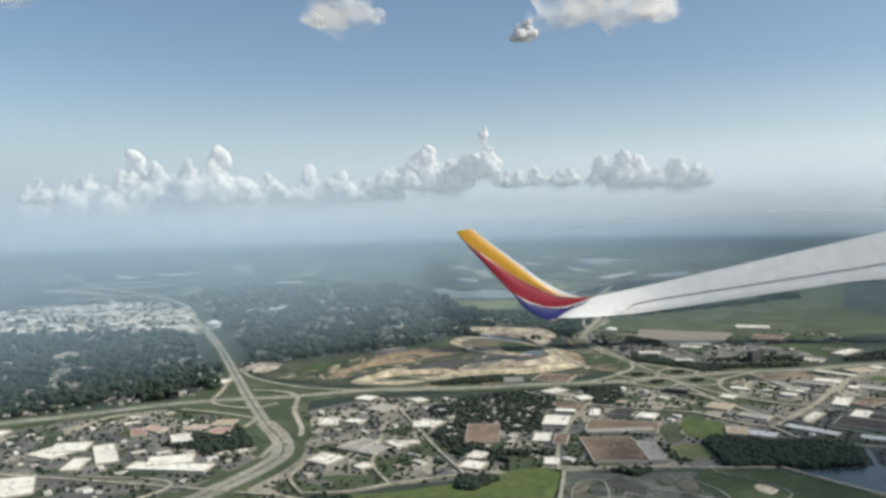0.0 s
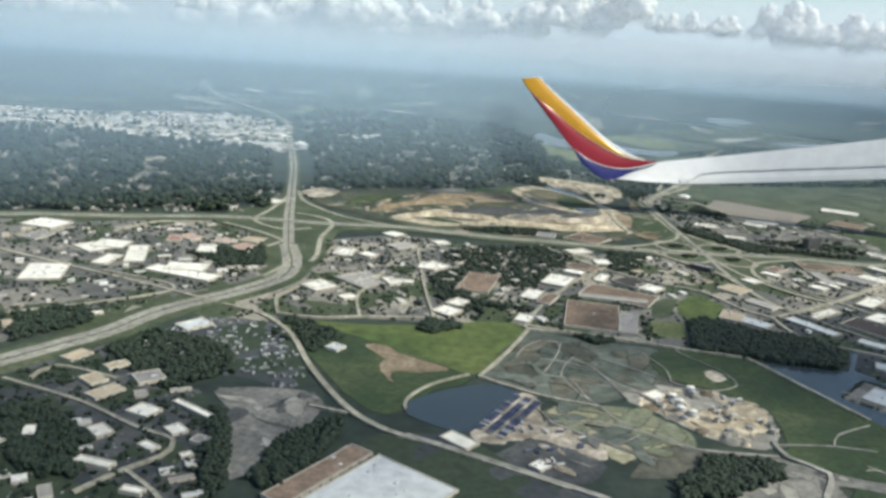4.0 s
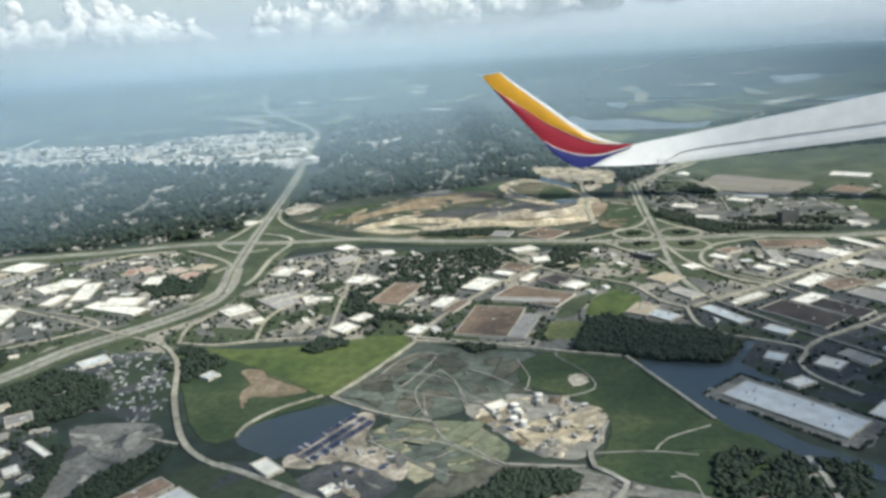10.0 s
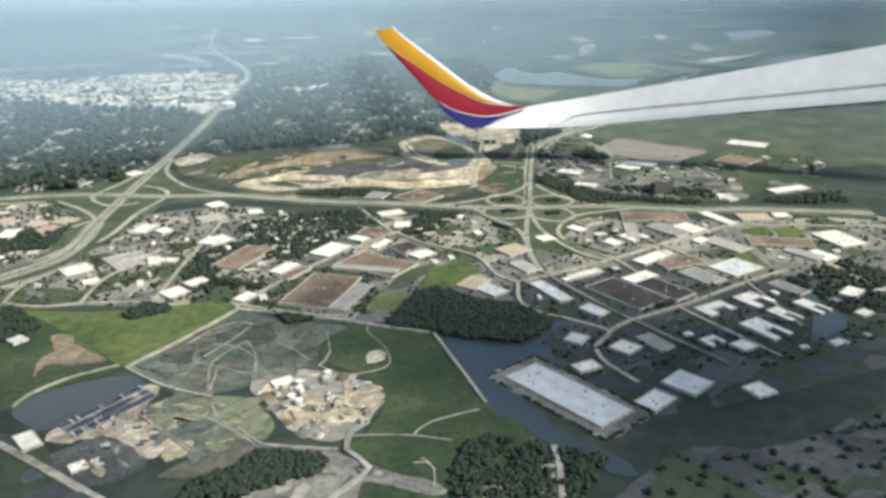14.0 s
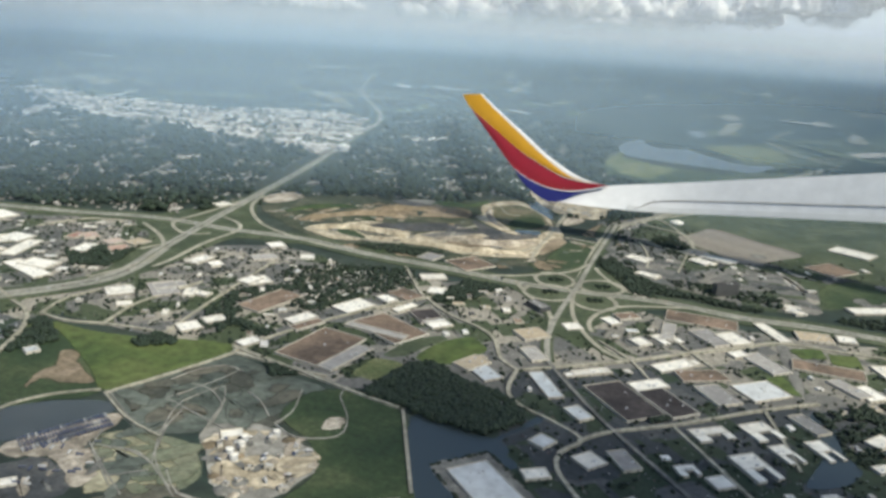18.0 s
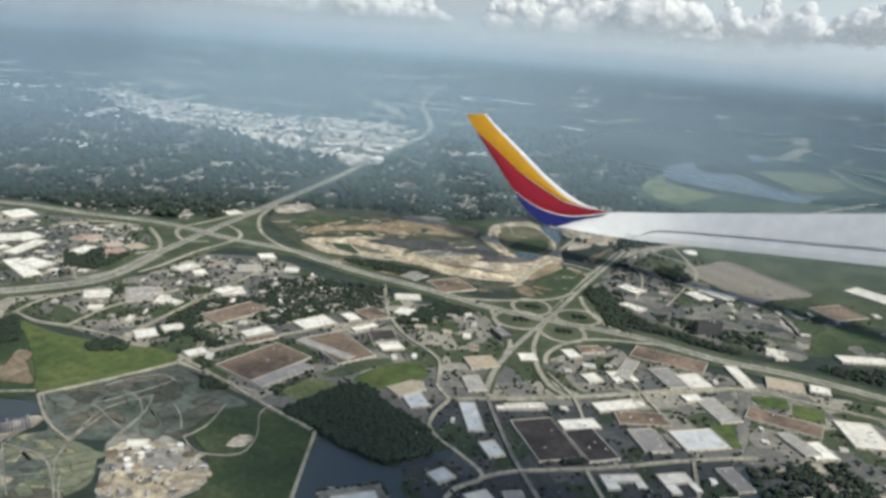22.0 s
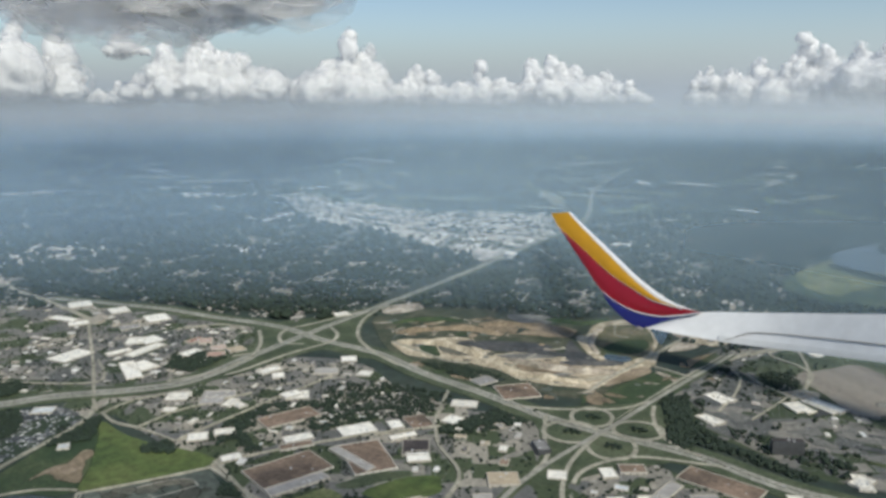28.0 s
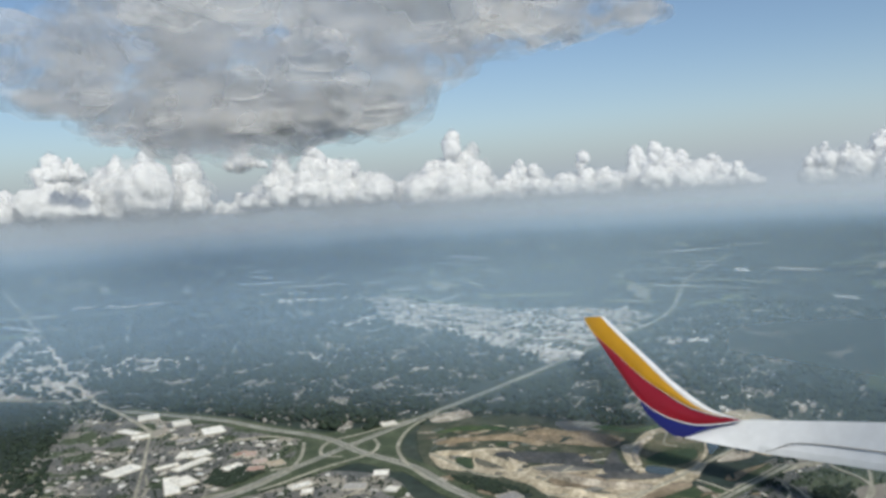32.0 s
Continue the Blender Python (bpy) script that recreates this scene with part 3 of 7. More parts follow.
patch("highway_strip_ground", [(-875.6, 261.7), (-845.7, 288.3), (-598.9, 297.3), (-612.2, 369.2), (-559.9, 433), (-499.8, 414.2), (-505.5, 313.3), (-411.1, 311.2), (-452, 279.1), (-496.8, 222.4), (-699.2, 228.4)], TOWN_LOTS, "built-up strip of shops along a trunk road", "ground", 0, 10)
patch("plant_ground", [(102.4, 648.5), (139.4, 669.9), (154.7, 700), (238.9, 627.6), (293.7, 677.1), (306.7, 613.3), (251.9, 550.1), (201.6, 555.9), (151.9, 569.4), (120.3, 573.3)], LOTS, "works yards and parking lots east of the interchange", "ground", 0, 8)
patch("works_lots", [(93.8, 632), (116.2, 675), (149.1, 667), (193.3, 627.3), (239.3, 619), (272.7, 616.3), (280.7, 568.6), (254.3, 531), (229.9, 510.3), (193.5, 513.2), (159.1, 517.3), (125.1, 549.4)], LOTS, "works yards, parking lots and offices east of the cloverleaf", "ground", 0, 8)
TOWN_AREA = [(-852, 814), (-850, 860), (-725, 836), (-616, 881), (-506, 874), (-496, 919), (-432, 982), (-351, 983), (-300, 890), (-235, 751), (-217, 704), (-248, 713), (-296, 721), (-318, 709), (-418, 742), (-463, 725), (-528, 704), (-603, 711), (-741, 759)]
for side_street in ([(-1097, 668), (-1084, 730), (-1040, 768), (-1022, 752), (-1062, 716), (-1074, 660)], [(-985, 690), (-912, 754), (-848, 818), (-820, 800), (-886, 732), (-962, 668)],
                    [(-634, 640), (-632, 672), (-664, 712), (-640, 720), (-608, 676), (-612, 638)], [(-1196, 440), (-1176, 518), (-1152, 510), (-1170, 438)]):
    patch("suburb_ground", side_street, TOWN_LOTS, "pale built-up street leading out of the town", "ground", 2, 12)
patch("town_ground", TOWN_AREA, TOWN_LOTS, "hazy pale town centre spread among woods", "ground", 2, 12)
patch("housing_west_ground", [(-129.7, 204.5), (-108.9, 226.6), (-91.2, 242.7), (-60.8, 212.5), (-48.7, 211.7), (-38.2, 198.9), (-25.9, 173.9), (-19.7, 154), (-50.2, 136.2), (-98.8, 164.2)], SHADED_LOTS, "shaded lots round small industrial sheds", "ground", 0, 8)
patch("truck_lot_ground", [(-88.2, 234.7), (-84.8, 255.5), (-75.8, 271.6), (-46.2, 272.6), (-22.3, 235.4), (-22, 220.1), (-44.6, 225), (-60.8, 213.6)], SHADED_LOTS, "shaded lot full of parked vehicles", "ground", 2, 6)

patch("field_west", [(-42.1, 282), (-20.5, 285.7), (-1.1, 292.4), (30.3, 308.7), (44.3, 306.7), (37.9, 279.7), (32.2, 253.9), (21.4, 254.3), (-10.4, 269.9)], GRASS, "bright green mown meadow with a gravel path along it", "field", 2, 6, 0.5)
patch("rough_field", [(-47.9, 279.4), (-7.2, 269.6), (31.5, 249.2), (21.1, 235.8), (14.7, 217.1), (4.6, 214), (-18.5, 237.7)], ROUGH_GRASS, "dark rough grass beside the meadow", "field", 2, 6, thin=1.2)
patch("soil_heap_ground", [(-11.1, 265.4), (-5.4, 269.4), (3.1, 263.3), (22.2, 253.6), (11.1, 247.3), (4.6, 243.9), (5.4, 236.9), (0.8, 242.1), (-3.3, 254.6)], DIRT, "bare tan soil scraped beside the meadow", "soil", 2, 3, 2.2, thin=1.4)
patch("meadow_strip", [(95.5, 340.4), (98, 362), (105, 374), (110, 372), (106, 358), (104, 345)], LAWN, "green strip between the sheds and the wood", "field", 2, 5, 0.4)
patch("sports_field", [(109, 345.5), (107.5, 357), (110, 371), (117, 381), (123, 378), (129.5, 373), (128, 358), (126, 351), (118, 347)], GRASS, "green sports field between warehouses and woods", "field", 4, 5, 0.3)
patch("pale_meadow", [(95.5, 318), (94.8, 327), (95, 335.5), (101, 338), (108, 337.5), (108.5, 328), (108.3, 319), (102, 317)], PALE_GRASS, "yellowish dry meadow at the wood's edge", "field", 2, 5, 0.4)
patch("silt_flat", [(32.9, 251.3), (38.9, 276.9), (45.3, 303), (72.4, 301.5), (96.2, 301.3), (92.3, 288.3), (95.8, 274.5), (88.9, 257.4), (66.9, 238.9), (52.1, 244.1)], SILT, "grey-green drained silt basin crossed by tracks", "basin", 2, 6, thin=1.0)
patch("silt_cell", [(40.2, 253.2), (42.9, 273.6), (49.7, 294.6), (59.7, 289.1), (55.2, 264.9), (49.6, 249.3)], BROWN_SILT, "darker brown cell of the drained basin", "basin", 2, 5, 1.4, thin=1.4)
patch("silt_cell", [(56.2, 247.3), (58.8, 260.1), (69.7, 254.3), (67.9, 242.8)], BROWN_SILT, "darker brown cell of the drained basin", "basin", 2, 5, 1.4, thin=1.4)
patch("silt_cell", [(90, 262.6), (96.1, 285.8), (102.1, 279.5), (97.5, 264.3), (94.2, 250.6), (87.2, 257.5)], BROWN_SILT, "darker brown cell of the drained basin", "basin", 2, 4, 1.4, thin=1.4)
patch("settling_basin", [(55.4, 226.9), (56.9, 236), (67.9, 239.6), (82.7, 244.6), (101.9, 230.7), (99.3, 217.5), (86.3, 211.5), (70.3, 217.8)], SLIME, "pale green settling basin with braided tracks", "basin", 2, 6, thin=2.0)
patch("brown_basin", [(81.3, 202.1), (92.1, 222), (105.4, 220.7), (102.8, 209.1), (93, 201), (81.6, 198.1)], BROWN_SILT, "brown drying basin at the yard's edge", "basin", 2, 5, thin=1.4)
patch("pale_wash", [(54.7, 231.6), (63.7, 239.3), (77.7, 239.4), (93.6, 230.5), (101, 223), (92.3, 218.2), (80.9, 205.4), (70.1, 214.7), (58.3, 224)], WASH, "pale washed-out silt between the yards", "basin", 2, 4, 2.2, thin=2.5)
patch("works_yard", [(81.2, 249.7), (84.4, 261.3), (103.8, 266.7), (110, 262.8), (123.8, 263.8), (127.8, 250.5), (127.1, 239.2), (118.5, 225.3), (110, 228.2), (99.7, 234.5), (92.1, 242.1)], CONCRETE, "sunlit pale gravel yard of a batching plant", "yard", 2, 3, 2.2)
patch("works_yard", [(98.1, 239), (106.1, 250.2), (117.1, 256.8), (124.5, 259.3), (127.2, 248.4), (120.6, 237), (112.9, 231.7), (105.4, 231.3)], LIME, "sunlit tan gravel of a batching plant", "yard", 2, 3, 2.4, thin=1.2)
patch("works_yard", [(84.7, 247.6), (88.1, 257.7), (95.9, 262.2), (98.3, 259.2), (91.6, 249.2), (89.4, 242.3)], LIME, "sunlit tan gravel of a batching plant", "yard", 2, 3, 1.8, thin=1.2)
patch("asphalt_yard", [(48.3, 205.3), (54.5, 211.7), (73.7, 205.5), (73.7, 199.3), (70, 192.5), (57.2, 188.3), (42.8, 194.5)], ASPHALT, "dark asphalt lot beside the trailer yard", "yard", 2, 5, 0.8)
patch("trailer_yard", [(35.6, 209.6), (41.5, 225.7), (46.7, 243), (55.2, 239.9), (56, 229.1), (59.1, 224.6), (75.8, 215.1), (76.6, 208), (73.1, 204.8), (63, 209.8), (54.5, 211.7), (43.1, 205.1)], SAND, "pale yard with rows of parked trailers", "yard", 2, 3, 2.2, thin=1.2)
patch("asphalt_yard", [(51.4, 201), (59.7, 211.2), (70.5, 205.6), (68.7, 194.7), (56.9, 194.2)], ASPHALT, "dark asphalt lot beside the trailer yard", "yard", 2, 5)
patch("big_lawn", [(92.4, 295.8), (110.1, 308.3), (135.7, 297.3), (154.3, 273), (177.5, 241), (161.5, 213.1), (128.7, 214), (127.9, 239.4), (127.7, 252.4), (112.4, 266.8), (95.1, 273.1)], ROUGH_GRASS, "dark green lawn with faint worn tracks", "field", 2, 7, thin=1.2)
patch("spoil_island", [(109.6, 283.7), (115.3, 286.5), (118.5, 279.4), (113.4, 275.4)], SAND, "small pale heap on the lawn", "spoil", 2, 3, thin=1.2)
patch("scraped_site", [(-44.4, 214.4), (-17.4, 221.6), (-7.3, 208.3), (-11.7, 179.3), (-16.3, 166.2), (-24.8, 179.4), (-35.7, 201.9)], GRAVEL, "grey scraped building site in cloud shade", "site", 2, 5, 1.4, thin=1.2)
patch("lower_lots", [(12.4, 201.4), (36, 205.3), (57.5, 191.1), (75.1, 184.4), (39.9, 152.4), (6, 174.3)], SHADED_LOTS, "lots along the lower road, darkened for cloud shade", "ground", 2, 6)
patch("lagoon", [(138.7, 292.9), (151.3, 293.2), (165.3, 304), (172.1, 327.9), (175, 325.6), (168, 302), (180.8, 291.7), (161.7, 279.1), (166.2, 269.4), (183.4, 250.8), (205.6, 238.4), (204, 232.2), (182.1, 242.1), (165.2, 257.3), (152.5, 272.6)], WATER, "still dark lagoon with an inlet round a warehouse", "water", 2, 5, 0.4)
patch("lagoon_south", [(133.3, 301.8), (154.6, 302.7), (168.7, 303.9), (174.3, 296.1), (164.7, 285.9), (163.8, 276.9), (173.6, 259.3), (165.4, 253.3)], WATER, "dark water beside the wood", "water", 2, 5, 0.4)
patch("island_verge", [(182.8 + u * math.cos(radians(56)) - w * math.sin(radians(56)), 271.8 + u * math.sin(radians(56)) + w * math.cos(radians(56))) for u, w in ((-11, -25), (0, -25.5), (11, -25), (11.5, 0), (11, 25), (0, 25.5), (-11, 25), (-11.5, 0))], GRAVEL, "grey paved verge round the warehouse on the lagoon", "yard", 2, 4, 0.4)
patch("reservoir", [(13.6, 219.1), (22.9, 236.2), (40.5, 247.6), (46.3, 242.9), (36.6, 211.5), (27.8, 210.5)], WATER, "square dark blue reservoir pond", "water", 2, 5, 0.2)
patch("office_pond", [(259.8, 390.3), (263.1, 396.5), (269.9, 384.1), (273, 367.3), (279.8, 357.9), (274.4, 343.2), (263.9, 335.4), (266.1, 353.3), (267, 365.8)], WATER, "winding dark pond among office buildings", "water", 2, 5, 0.4)
patch("office_canal", [(238.6, 460.5), (243.9, 464.7), (256.5, 414.9), (256.5, 404.8), (250.1, 418.4)], GRAVEL, "grey drive between lawns", "yard", 2, 5, 0.4, thin=1.2)
patch("office_lawn", [(239.5, 418), (246, 425), (256, 408.4), (251.7, 407.9)], GRASS, "bright lawn beside a white warehouse", "lawn", 2, 4, 0.2, False)
patch("office_lawn", [(245.3, 460.5), (257.3, 470.2), (261.9, 458.2), (251.5, 451.4)], GRASS, "bright lawn beside a drive", "lawn", 2, 4, 0.2, False)
patch("office_lawn", [(261.1, 465.3), (273.4, 470), (276.8, 455.5), (264, 452.5)], GRASS, "bright lawn beside a drive", "lawn", 2, 4, 0.2, False)
patch("east_field", [(147, 733.2), (200.2, 764.5), (240.4, 727.5), (236.8, 688.4), (224.2, 670.3), (189.1, 711)], GRASS, "green field beyond the concrete apron", "field", 2, 8)
patch("east_field", [(133.1, 682), (154.9, 747.6), (205.5, 734), (233.8, 650.7), (184.8, 675.8), (165.3, 668.2)], ROUGH_GRASS, "green field beyond the concrete apron", "field", 2, 8, thin=1.2)
patch("east_field", [(249.2, 574.8), (266.8, 607.7), (286.9, 616.3), (288.4, 572.7), (262.4, 539.7), (252.7, 542.3)], ROUGH_GRASS, "green meadow beside the highway", "field", 2, 8, thin=1.2)
patch("far_field", [(15.7, 871.5), (17.5, 972.3), (73.3, 954.3), (150.4, 916.7), (218.6, 937.2), (231.2, 862.7), (117.7, 821.3), (61.9, 804.3)], ROUGH_GRASS, "hazy green field by the lake", "field", 2, 12)
patch("far_field", [(163.2, 717.1), (242.9, 788.7), (315.1, 767.1), (342.4, 669.1), (265.2, 657), (187.1, 668.2)], ROUGH_GRASS, "hazy green field by the river road", "field", 2, 12)
patch("far_field", [(60.1, 928.9), (145.7, 962), (272.6, 1026), (362.6, 981.8), (336.4, 863.4), (198.7, 847.5), (100.6, 860.5)], ROUGH_GRASS, "hazy green field by the river road", "field", 2, 14)
patch("far_lake", [(288.2, 1733.1), (364.4, 1760.3), (365.7, 1583.6), (298.2, 1521.8)], WATER, "small pale lake far off", "water", 2, 16)

patch("car_park", [(-212.5, 321.6), (-201.7, 356.8), (-168, 377.7), (-143.7, 361.8), (-117.7, 343.4), (-94, 311.2), (-108.5, 282.3), (-120.3, 255.9), (-148.6, 252.3)], CAR_PARK, "pale grey car parks of a shopping centre", "car park", 0, 6)
# car parks, apron and meadow of the works
patch("car_park", [(121.3, 546.6), (112.6, 621.1), (131.9, 662.2), (158.7, 628.5), (171.5, 584.9), (191.9, 572.8), (220, 573.8), (254.4, 526.9), (224.6, 513.1), (173.9, 517.5), (146.8, 526)], CAR_PARK, "grey car parks of the works, full of parked cars", "car park", 0, 6)
patch("works_meadow", [(125, 650.2), (127.6, 692.6), (157.1, 742.2), (180.2, 758.3), (214, 666.5), (190.8, 661.5), (147.7, 660.4)], ROUGH_GRASS, "green meadow beyond the works", "field", 2, 6, thin=1.2)
# farmland and lakes of the eastern plain
PLAIN = [(13, 976.2), (223, 1405.5), (876.8, 2502.1), (1006.7, 2193.8), (386.3, 772.3), (144.8, 688.7), (157.4, 895.4), (67.8, 893.3)]
EAST_PLAIN = [(132.8, 692.7), (195.4, 722.1), (313.2, 767.1), (401, 781.2), (378.7, 653.2), (257.1, 594.3), (174.6, 587.1), (131.7, 618.9)]
patch("plain", EAST_PLAIN, LAWN, "green meadows beyond the works", "field", 0, 10, 2.0)
patch("plain", PLAIN, LAWN, "hazy green farmland on the eastern plain", "field", 0, 14, 3.0)
patch("far_lake", [(-216.8, 859.4), (-201.4, 892.4), (-179, 905.4), (-172.1, 878.7), (-206.9, 831.5)], WATER, "narrow pale lake in the woods", "water", 2, 10)
patch("far_lake", [(319.3, 1246.5), (368.1, 1304.1), (406, 1308.3), (359.6, 1231)], WATER, "small pale lake far off", "water", 2, 10)
patch("lake_meadow", [(14.7, 890.5), (7.5, 941.2), (7.4, 1007.5), (59.4, 963.1), (91.7, 944), (102.5, 864.9), (65.6, 839), (36.5, 858.3)], PALE_GRASS, "pale green meadow by the lake", "field", 2, 10)
patch("lake_meadow", [(78.1, 853.1), (92.5, 940.4), (122, 952.2), (148.3, 947.9), (132.9, 898.7), (92.9, 839.4)], ROUGH_GRASS, "green meadow by the lake", "field", 2, 10)
patch("lake_meadow", [(69.1, 1110.4), (100, 1162.9), (146.6, 1170.5), (173.7, 1089.2), (136.1, 1034.4), (100.9, 1055.2)], PALE_GRASS, "hazy green meadow beyond the lake", "field", 2, 12)
patch("lake_meadow", [(42.5, 1283.1), (64.2, 1313.4), (89.6, 1281.1), (64.9, 1231.6)], PALE_GRASS, "hazy green meadow beyond the lake", "field", 2, 14)
patch("lake_wood", [(19.5, 1059.6), (55.5, 1080.5), (97.6, 1040.3), (134, 1012.2), (121.4, 1047.6), (69.1, 1110.4), (27.2, 1108.9)], FAR_DARK, "dark belt of trees along the lake", "wood", 2, 10, 3.0)
patch("lake_wood", [(11.9, 967.8), (62.4, 951.9), (98.6, 952.1), (139.4, 950.5), (126.9, 928), (70.1, 923.5), (24.8, 941.6)], FAR_DARK, "dark belt of trees along the lake", "wood", 2, 10, 3.0)
patch("lake", [(-10.7, 1020.8), (-12.8, 1083.8), (-5.3, 1107.8), (18.4, 1058.2), (42.3, 1051.6), (57.7, 1071.1), (99.4, 1031.7), (134.7, 1008.2), (164, 1028.1), (167.4, 1004.4), (149.4, 957.6), (120.5, 959.3), (92.3, 953.9), (61.4, 955.6), (29.4, 957.4), (10.6, 971.8)], WATER, "long pale lake among distant fields", "water", 2, 10)
patch("far_lake", [(18.6, 1258.3), (31.9, 1276.9), (54.6, 1233.5), (44, 1195.9)], WATER, "small pale lake far off", "water", 2, 12)
patch("ploughed_field", [(152.9, 627.7), (160, 652), (168.6, 676), (200, 661), (232.8, 644.5), (220, 619), (205.3, 593.4), (180, 610)], PLOUGHED, "wide pale ploughed field in long strips beyond the works", "field", 2, 8, 0.4, True, 0.47)
# land south of the lagoon
patch("south_lawn", [(126.6, 230.4), (144.1, 237), (160.1, 241.9), (169.6, 234.2), (163.3, 223.9), (160.5, 213.4), (151.4, 195.3), (134.6, 192.9), (138.9, 208.1), (141.8, 217.2), (127.8, 222.6)], ROUGH_GRASS, "dark green lawn with faint worn tracks", "field", 2, 6, thin=1.2)
patch("grey_site", [(107.9, 194.5), (112, 203.2), (120.9, 209.4), (123.5, 214.8), (120, 221.6), (124.1, 223.5), (128, 222.1), (142.3, 218), (151.9, 217.7), (160.5, 213.9), (156.7, 210), (145.1, 210.9), (137.8, 211.6), (138.7, 203.4), (134.6, 192.9), (116.9, 185.1)], GRAVEL, "grey scraped site with vehicle tracks", "site", 2, 4, 1.2, thin=1.2)
patch("pale_lot", [(164, 209.2), (164.1, 218.8), (169.1, 226.7), (173.1, 231.6), (177.6, 234.3), (186.3, 232.1), (190, 210), (192.2, 194.3), (166.3, 190.4)], CONCRETE, "wide pale concrete lot beside the trees", "lot", 2, 5, 1.0)
patch("park_edge_ground", [(190, 175), (260, 170), (345, 230), (380, 330), (330, 340), (250, 262), (215, 245)], SHADED_LOTS, "shaded lots and verges at the office park's edge", "ground", 0, 8)
patch("tree_shadow_ground", [(102.5, 217.2), (117.8, 217.5), (122, 213.3), (114.4, 205.3), (103.3, 197.5), (98.7, 196.9)], GROUND, "dark wooded hollow beside the basin", "ground", 2, 4)

patch("interchange_lawn", [(-152, 424), (-146, 470), (-142, 528), (-122, 505), (-82, 468), (-32, 460), (-40, 444), (-72, 432), (-70, 400), (-62, 356), (-78, 340), (-98, 376), (-118, 404)], LAWN, "mown grass between the ramps of an interchange", "lawn", 0, 6, 0.6)
# the quarry and landfill inside the highway bend
patch("landfill_grass", [(-97.2, 489.2), (-118.9, 508.4), (-118.6, 536.1), (-87.6, 580.3), (-25.1, 610.1), (5.2, 657.3), (28.5, 654.5), (64.4, 619.2), (91.6, 566.5), (98.6, 504.7), (69.7, 486.5), (26.1, 470.6), (-32.6, 463.5)], SCRUB, "rough green slopes of a landfill", "ground", 2, 8, thin=1.2)
patch("quarry_floor", [(-60.3, 480.5), (-44.7, 486.7), (-44.3, 511.3), (-25.8, 525.9), (6.5, 517.1), (14.3, 532.9), (35.3, 547.9), (57.3, 543.5), (71.3, 557.3), (76.9, 574.5), (72.4, 604.5), (88.6, 575.6), (91.8, 546), (91.3, 519.7), (84.7, 510.8), (67.7, 501.4), (52.3, 494.7), (33.4, 495.2), (12.7, 490.9), (-5.2, 483.4), (-17.8, 474.1), (-33.1, 470)], LIME, "tan benches of a quarry with pale haul roads", "quarry", 2, 5, 2.0, thin=1.2)
patch("quarry_soil", [(-51.2, 554.2), (-33.6, 574.5), (-0.5, 596.6), (14, 580.6), (-5.6, 562.2), (-31.6, 548.2)], DIRT, "brown bare soil above the quarry", "quarry", 2, 5, 1.8, True, 0.464, thin=1.4)
patch("quarry_soil", [(25.3, 517.8), (43.3, 534.7), (61.9, 533.3), (54.2, 513.7), (37.5, 507.4)], DIRT, "brown bare soil between the haul roads", "quarry", 2, 5, 1.8, True, 0.468, thin=1.4)
patch("quarry_soil", [(87.2, 534.6), (83.9, 566.4), (94.9, 568.1), (95.3, 542.1), (92.8, 523.3)], DIRT, "tan bare slope beside the haul road", "quarry", 2, 5, 1.2, True, 0.472, thin=1.4)
patch("quarry_bench", [(-20.3, 525.9), (13.6, 556.6), (24.8, 546.8), (13.2, 528.2), (-5.4, 515.6)], COAL, "dark lined cell of the landfill", "quarry", 2, 5, 0.6, True, 0.476)
patch("quarry_bench", [(34, 553.5), (19.1, 575.5), (40.9, 562.8), (64.8, 558.5), (49.8, 542.4)], COAL, "dark steep cell of the landfill", "quarry", 2, 4, 0.6, True, 0.480)
patch("quarry_bench", [(-32.4, 502.8), (-18.3, 514.5), (3.9, 502.9), (-8.6, 493.7), (-20.8, 491.9)], BROWN_SILT, "brown bench of the quarry", "quarry", 2, 4, 1.2, True, 0.484, thin=1.4)
patch("quarry_bench", [(10, 514.3), (24.9, 540.4), (39, 544.4), (26.8, 522)], GRAVEL, "grey bench of the quarry", "quarry", 2, 4, 0.8, True, 0.488, thin=1.2)
patch("quarry_bench", [(-38.4, 487.9), (-30.5, 496), (-11.7, 485.4), (-21.9, 479.4)], ROUGH_GRASS, "grassed bench of the quarry", "quarry", 2, 4, 1.0, True, 0.492, thin=1.2)
patch("ring_road_ground", [(16, 583.3), (16.6, 593.8), (4.1, 618.3), (5.4, 639.1), (21.4, 654.3), (52.7, 629.2), (73.8, 595.8), (79.8, 566.7), (67.5, 557.1), (47.3, 561.6)], LIME, "pale haul road ring round a landfill cell", "quarry", 2, 4, 0.6, True, 0.496, thin=1.2)
patch("grassed_cell", [(41.6, 573.5), (13.5, 614.9), (16.9, 629.8), (28.5, 642.3), (51.6, 625.3), (69.4, 597.3), (73.1, 573.5), (59.6, 565.5)], MEADOW_TAN, "round grassed landfill cell ringed by a haul road", "ground", 2, 4, 0.6, True, 0.500, thin=1.0)
patch("grassed_cell", [(43, 581.8), (41.3, 602.4), (51.9, 616.3), (65.3, 600.4), (64.2, 583), (54.2, 572.9)], ROUGH_GRASS, "darker grass on the landfill cell", "ground", 2, 4, 0.8, True, 0.504, thin=1.2)
patch("quarry_pond", [(31, 648.1), (30, 662.9), (47.8, 647.1), (65.3, 615.8), (53.8, 624.6)], WATER, "small blue pond beside the landfill", "water", 2, 4, 0.4, True, 0.508)
